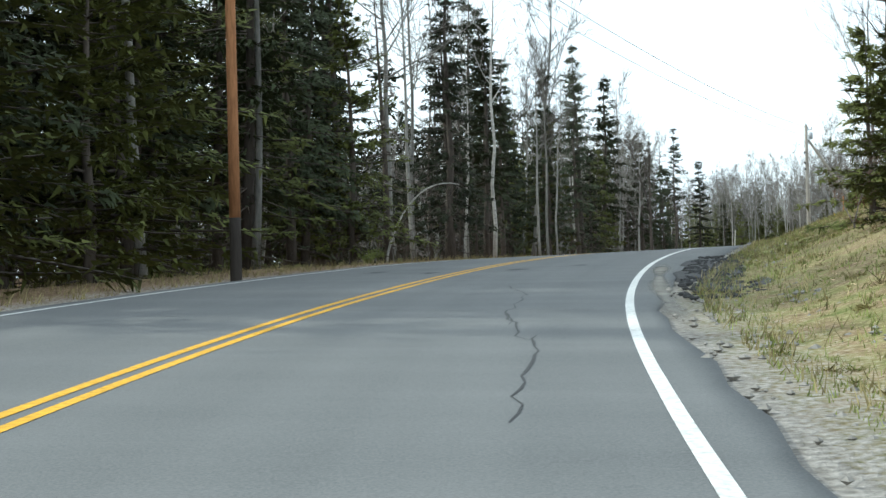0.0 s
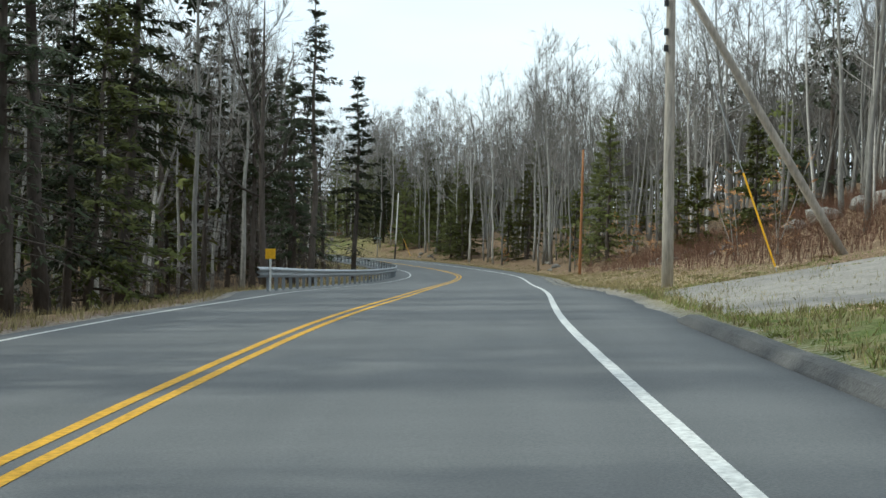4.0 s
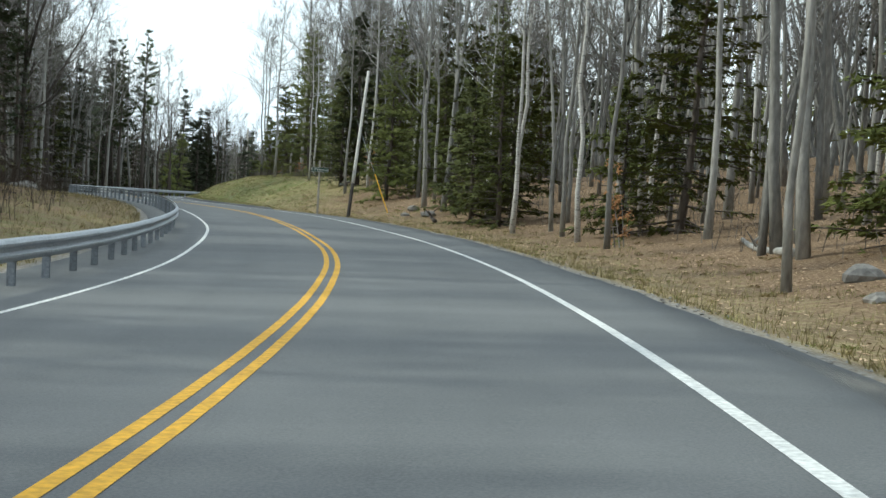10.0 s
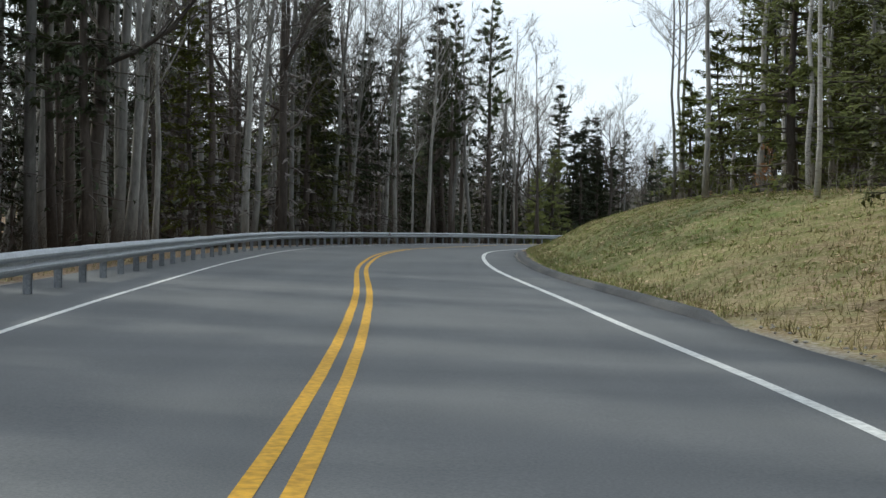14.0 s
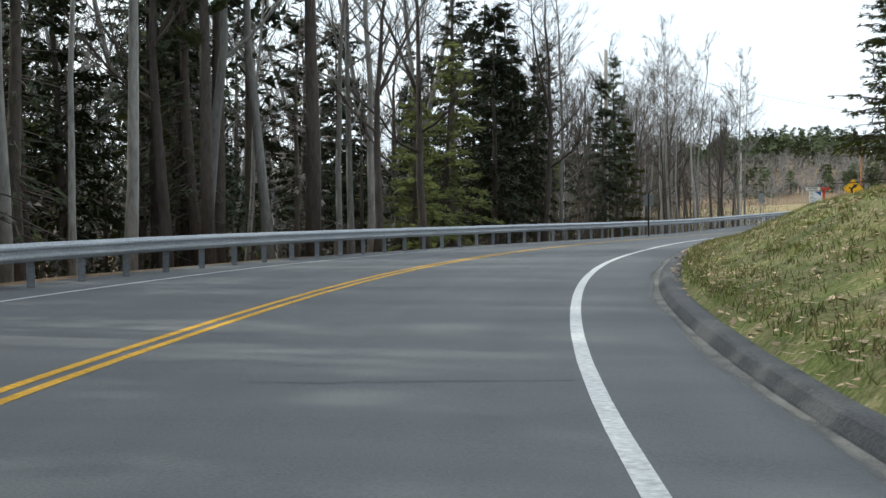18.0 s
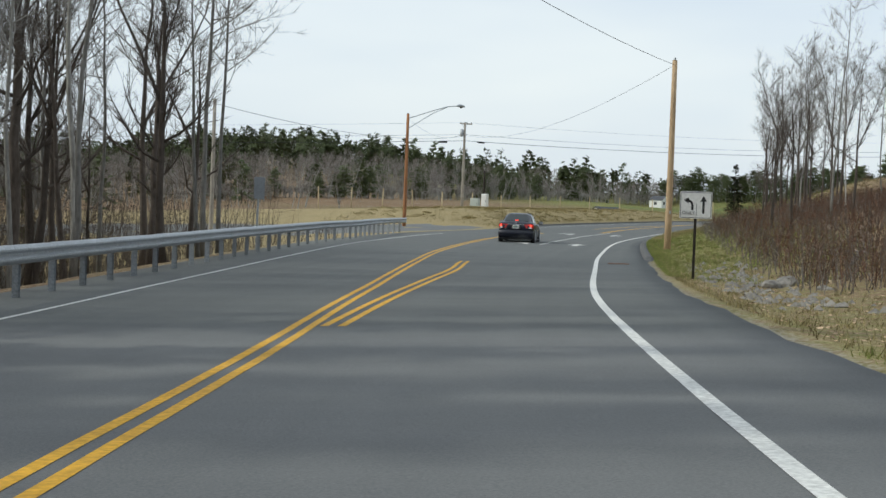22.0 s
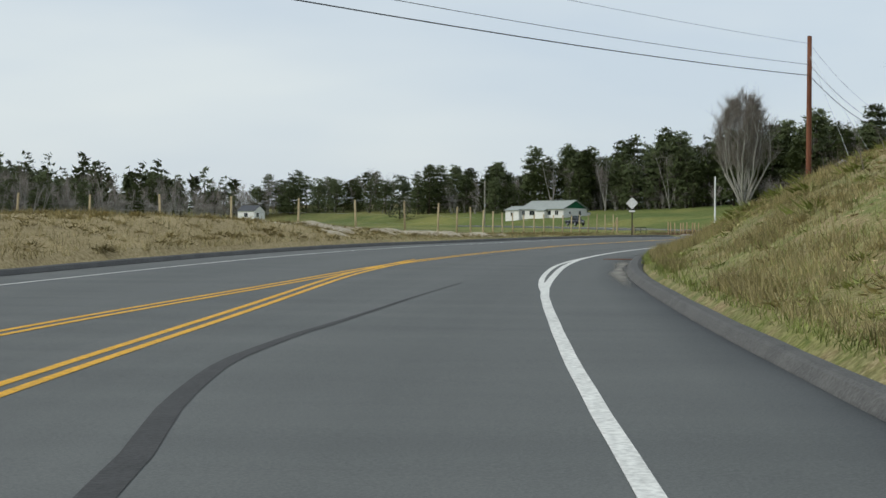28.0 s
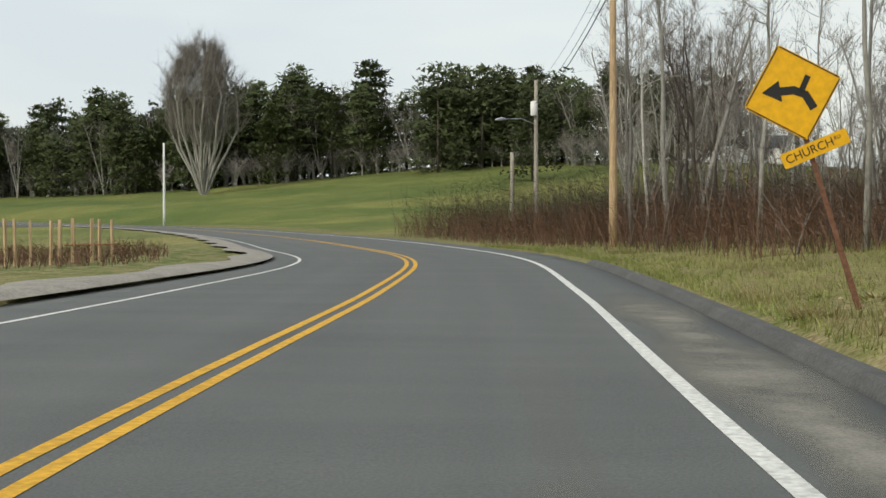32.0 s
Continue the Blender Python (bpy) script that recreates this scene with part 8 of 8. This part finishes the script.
def sedan(m):
    car = thing("sedan", "dark blue four-door sedan with red tail lights lit", "car", m)
    body = car_shell([(-.86, .66, .42, .80, .01), (-.84, .74, .33, .86, .02), (-.78, .80, .27, .94, .03), (-.62, .845, .24, 1.005, .035), (-.35, .872, .22, 1.02, .03), (.1, .877, .20, 1.00, .02), (.9, .877, .19, .975, .01),
                      (1.9, .877, .19, .945, .01), (2.5, .872, .20, .925, .03), (3.0, .85, .21, .86, .05), (3.35, .80, .23, .76, .05), (3.55, .70, .28, .66, .03), (3.64, .55, .34, .58, .01)])
    part("body", body.mesh("body", CAR_BLUE, True), car, "dark blue painted body")
    rings = []
    for y, wl, wt, zl, zt in ((-.38, .70, .62, 1.0, 1.03), (.02, .77, .58, .98, 1.19), (.35, .79, .56, .97, 1.375), (.75, .80, .565, .96, 1.43), (1.25, .80, .565, .95, 1.43), (1.62, .79, .56, .94, 1.385), (2.05, .76, .60, .93, 1.19), (2.52, .70, .64, .92, .96)):
        rings.append([(wl, y, zl), (wl - (wl - wt) * .8, y, zl + (zt - zl) * .78), (wt * .9, y, zt - .03), (wt * .55, y, zt), (-wt * .55, y, zt), (-wt * .9, y, zt - .03), (-(wl - (wl - wt) * .8), y, zl + (zt - zl) * .78), (-wl, y, zl)])
    R = np.array(rings)
    n = 8
    F = np.array([(i * n + j, (i + 1) * n + j, (i + 1) * n + j + 1, i * n + j + 1) for i in range(7) for j in range(7)])
    part("cabin", Bag().add(R.reshape(-1, 3), F[:, ::-1]).mesh("cabin", CAR_BLUE, True), car, "dark blue roof and pillars")

    def glass(name, pts, label, t=.008):
        return bag_part(name, [slab(pts, t)], CAR_GLASS, car, label)

    def mid(a, b, u):
        return tuple(np.array(a) + (np.array(b) - np.array(a)) * u)
    up = np.array([0, -.012, .012])
    bl, br, tr, tl = np.array((-.60, -.36, 1.045)) + up, np.array((.60, -.36, 1.045)) + up, np.array((.42, .31, 1.36)) + up, np.array((-.42, .31, 1.36)) + up
    glass("rear_window", [bl, br, tr, tl], "dark sloping rear window")
    fl, fr, gr, gl = np.array((-.64, 2.46, 1.0)), np.array((.64, 2.46, 1.0)), np.array((.50, 1.66, 1.40)), np.array((-.50, 1.66, 1.40))
    glass("windscreen", [fr + (0, .03, .02), fl + (0, .03, .02), gl + (0, .03, .02), gr + (0, .03, .02)], "dark windscreen")
    for k in (-1, 1):
        def sp(y, u, k=k):
            i = np.interp(y, R[:, 0, 1], np.arange(8))
            a = [np.interp(i, np.arange(8), R[:, 0, c]) for c in range(3)]
            b = [np.interp(i, np.arange(8), R[:, 1, c]) for c in range(3)]
            q = np.array(a) + (np.array(b) - np.array(a)) * u + (.012, 0, 0)
            return (q[0] * k, q[1], q[2])
        for y0, y1, y2, y3, name in ((.06, .98, .90, .40, "side_window"), (1.06, 2.16, 1.62, 1.02, "side_window")):
            pts = [sp(y0, .10), sp(y1, .10), sp(y2, .97), sp(y3, .97)]
            glass(name, pts if k > 0 else pts[::-1], "dark side window", .006)
        lamp = bag_part("tail_light", [slab([(k * .76, -.80, .93), (k * .40, -.850, .915), (k * .50, -.880, .75), (k * .77, -.825, .73)][::k], -.03), slab([(k * .765, -.80, .93), (k * .775, -.83, .73), (k * .84, -.60, .76), (k * .835, -.58, .92)][::-k], -.02)], TAIL, car, "red tail light lens")
        bag_part("bulb", [slab([(k * .775, -.842, .900), (k * .69, -.856, .905), (k * .68, -.872, .83), (k * .775, -.858, .82)][::k], -.012)], TAIL_LIT, lamp, "glowing brake lamp")
        bag_part("reverse_lens", [slab([(k * .775, -.85, .79), (k * .66, -.875, .79), (k * .64, -.88, .735), (k * .775, -.855, .735)][::k], -.012)], SIGN_W, lamp, "pale reversing lens")
        mirror = bag_part("door_mirror", [box(k * 1.0, 1.95, 1.0, .20, .12, .15, .045)], CAR_BLUE, car, "door mirror")
        bag_part("mirror_arm", [box(k * .88, 1.98, .95, .12, .06, .05, .01)], BLACK, mirror)
        bag_part("mirror_glass", [box(k * 1.0, 1.885, 1.0, .16, .008, .11)], RIM, mirror)
        for y in (.95, 1.92):
            bag_part("door_handle", [box(k * .888, y - .75 if y < 1 else y - .8, .86, .02, .16, .03, .008)], CAR_BLUE, car)
        for y in (.18, 1.02, 2.12):
            bag_part("door_gap", [box(k * .8775, y, .62, .004, .012, .62)], BLACK, car)
        bag_part("sill", [box(k * .84, 1.35, .20, .08, 2.0, .08, .02)], BLACK, car)
        bag_part("head_light", [slab([(k * .5, 3.56, .66), (k * .76, 3.32, .70), (k * .79, 3.32, .58), (k * .56, 3.59, .55)][::k], .02)], RIM, car)
        for y in (0, 2.7):
            bag_part("wheel_arch", [tube([(k * .80, y, .31), (k * .884, y, .31)], [.375, .37], 24)], BLACK, car)
            wheel(car, k * .80, y, .315, k)
    bag_part("chrome_bar", [box(0, -.872, .905, .80, .03, .035, .008)], CHROME, car)
    bag_part("emblem", [box(0, -.868, .985, .10, .012, .07, .01)], CHROME, car, "plain chrome badge shape")
    bag_part("plate_recess", [box(0, -.868, .80, .50, .02, .17, .01)], BLACK, car)
    pl = bag_part("number_plate", [box(0, -.884, .80, .31, .008, .155, .004)], SIGN_W, car, "pale number plate")
    bag_part("bar", [box(0, -.889, .795, .24, .003, .05)], GREEN_P, pl)
    bag_part("bar", [box(0, -.889, .855, .14, .003, .016)], GREEN_P, pl)
    bag_part("badge_bar", [box(-.50, -.878, .72, .14, .006, .02), box(-.48, -.878, .685, .10, .006, .03)], CHROME, car)
    bag_part("high_brake_light", [box(0, -.30, 1.10, .16, .05, .025)], TAIL_LIT, car, "glowing high brake lamp")
    bag_part("bumper", [box(0, -.765, .50, 1.72, .29, .44, .12)], CAR_BLUE, car, "dark blue rear bumper", True)
    bag_part("bumper_lip", [box(0, -.74, .27, 1.40, .16, .10, .03)], BLACK, car)
    bag_part("trunk_gap", [box(0, -.865, .655, 1.0, .012, .012)], BLACK, car)
    bag_part("exhaust", [tube([(.45, -.84, .23), (.45, -.5, .23)], [.03, .03], 8)], BLACK, car)
    bag_part("underbody", [box(0, 1.35, .26, 1.5, 3.9, .12)], BLACK, car)
    return car


sedan(pose(83.40, 416.15, float(at(411.5, 0)[2]), 0, 0, -31.5) @ Matrix.Diagonal((1.0, 1.0, 1.07, 1.0)))

pz = float(on_land(297.5, 638.5))
truck = thing("pickup_truck", "dark pickup truck on the far road", "truck", pose(297.5, 638.5, pz, 0, 0, 160))
part("body", car_shell([(-1.2, .78, .5, .95, .01), (-1.15, .88, .42, 1.05, 0), (.9, .90, .4, 1.08, 0), (2.4, .90, .4, 1.08, .03), (3.6, .88, .42, 1.06, .04), (3.95, .80, .45, .95, .02), (4.05, .7, .5, .85, 0)]).mesh("body", CAR_BLUE, True), truck, "dark painted body")
part("cab", car_shell([(.75, .72, 1.0, 1.5, .02), (.95, .76, 1.0, 1.8, .03), (2.2, .76, 1.0, 1.8, .03), (2.9, .74, 1.0, 1.15, .02)]).mesh("cab", CAR_GLASS, True), truck, "dark cab with glass")
bag_part("roof", [box(0, 1.6, 1.83, 1.3, 1.3, .05, .02)], CAR_BLUE, truck)
bag_part("grille", [box(0, 4.03, .72, 1.2, .06, .25, .02)], CHROME, truck)
for k in (-1, 1):
    for y in (0, 3.2):
        wheel(truck, k * .80, y, .38, k)


# ---- rocks, logs and debris ----
def boulder(x, y, r, seed, label="grey weathered boulder half sunk in the ground", flat=.65):
    rng = np.random.default_rng(seed)
    bm = bmesh.new()
    bmesh.ops.create_icosphere(bm, subdivisions=2, radius=r)
    d = rng.normal(0, 1, (5, 3))
    for v in bm.verts:
        q = np.array(v.co) / r
        v.co *= 1 + .22 * sum(math.sin(2.2 * q @ e) for e in d) / 2.2
        v.co.z *= flat
    me = bpy.data.meshes.new("boulder")
    bm.to_mesh(me)
    bm.free()
    me.materials.append(ROCK)
    ob = new("boulder", me)
    ob.matrix_basis = pose(x, y, on_land(x, y) + r * flat * .3, 0, 0, seed * 40)
    return tagged(ob, label, "rock", "boulders on the verge")


for k, (s, o, r) in enumerate([(71, 6.8, .4), (69.4, 6.9, .35), (72.6, 7.5, .3), (237, -10.2, .55), (239, -11.0, .4), (234, -10.0, .3), (147, 9.5, .16), (152, 10.4, .22), (176, 7.6, .2), (180, 9.0, .4), (158, 9.4, .18), (221, 8.2, .35), (223, 7.6, .22), (226, 8.8, .3), (395.5, 5.6, .25), (397, 6.2, .3), (393, 6.5, .2), (514, 6.5, .2), (144, 7.8, .12)]):
    p = at(s, o)
    boulder(p[0], p[1], r, k + 1)


for s, o, r in ((555.9, 4.5, .5), (557.2, 5.3, .35), (554.8, 5.2, .45)):
    p = at(s, o)
    boulder(p[0], p[1], r, int(s), "pale grey boulder bedded in the bank below the pole")
for k, (dx, dy, r) in enumerate([(0, 0, .8), (1.4, -.5, .6), (-1.2, .6, .55), (2.4, -1.2, .7), (.6, 1.0, .5), (3.4, -.9, .45)]):
    boulder(43.0 + dx, 120.5 + dy, r, 30 + k, "big pale boulder on the bank above the driveway")


def log(s0, o0, s1, o1, r, mat, label="fallen grey log lying on the bank"):
    p, q = at(s0, o0), at(s1, o1)
    u = np.linspace(0, 1, 7)[:, None]
    P = p + (q - p) * u
    P[:, 2] = land(P[:, 0], P[:, 1])[0] + r * .7
    c = P[0].copy()
    ob = thing("fallen_log", label, "log", pose(*c))
    bag_part("trunk", [tube(P - c, np.linspace(r, r * .55, 7), 7)], mat, ob, "", True)
    for k in (2, 4, 5):
        d = np.array([math.sin(k * 9.1), math.cos(k * 5.3), .9]) * .5
        bag_part("branch_stub", [tube([P[k] - c, P[k] - c + d], [r * .4, r * .12], 5)], mat, ob)


for a in ((128, 9.5, 133, 12, .11, BARK), (140, 10, 146, 9.2, .09, BARK), (155, 11, 153, 15, .10, BIRCH), (186, 10, 192, 11, .12, BARK), (217, 7.5, 222, 8.5, .10, BARK_D), (246, 9.5, 251, 12, .10, BARK), (268, 10, 265, 14, .12, BARK_D), (402, 8.5, 407, 9.8, .08, BARK),
          (405, 9.5, 409, 9, .06, BARK), (440, 8, 446, 8.8, .06, BARK_D), (47, -9.5, 53, -11, .12, BARK_D), (74, -9, 79, -10.5, .1, BARK_D), (300, 10, 306, 11, .1, BARK)):
    log(*a)
hoop = thing("bent_birch", "slender white birch bent over into a hoop", "tree")
u = np.linspace(0, 1, 14)
p0, p1 = at(51.2, -9.8), at(52.6, -7.3)
p0[2] = p1[2] = on_land(p0[0], p0[1])
P = p0 + (p1 - p0) * (u**1.5)[:, None] + np.array([0, 0, 3.0]) * np.sin(u * math.pi * .56)[:, None]
bag_part("trunk", [tube(P, np.linspace(.06, .015, 14), 6)], BIRCH, hoop, "", True)
hb = Bag()
rng = np.random.default_rng(8)
A = P[rng.integers(5, 14, 60)]
slivers(hb, A, A + rng.normal(0, .4, (60, 3)) - (0, 0, .25), np.full(60, .008))
part("twigs", hb.mesh("twigs", TWIG), hoop)
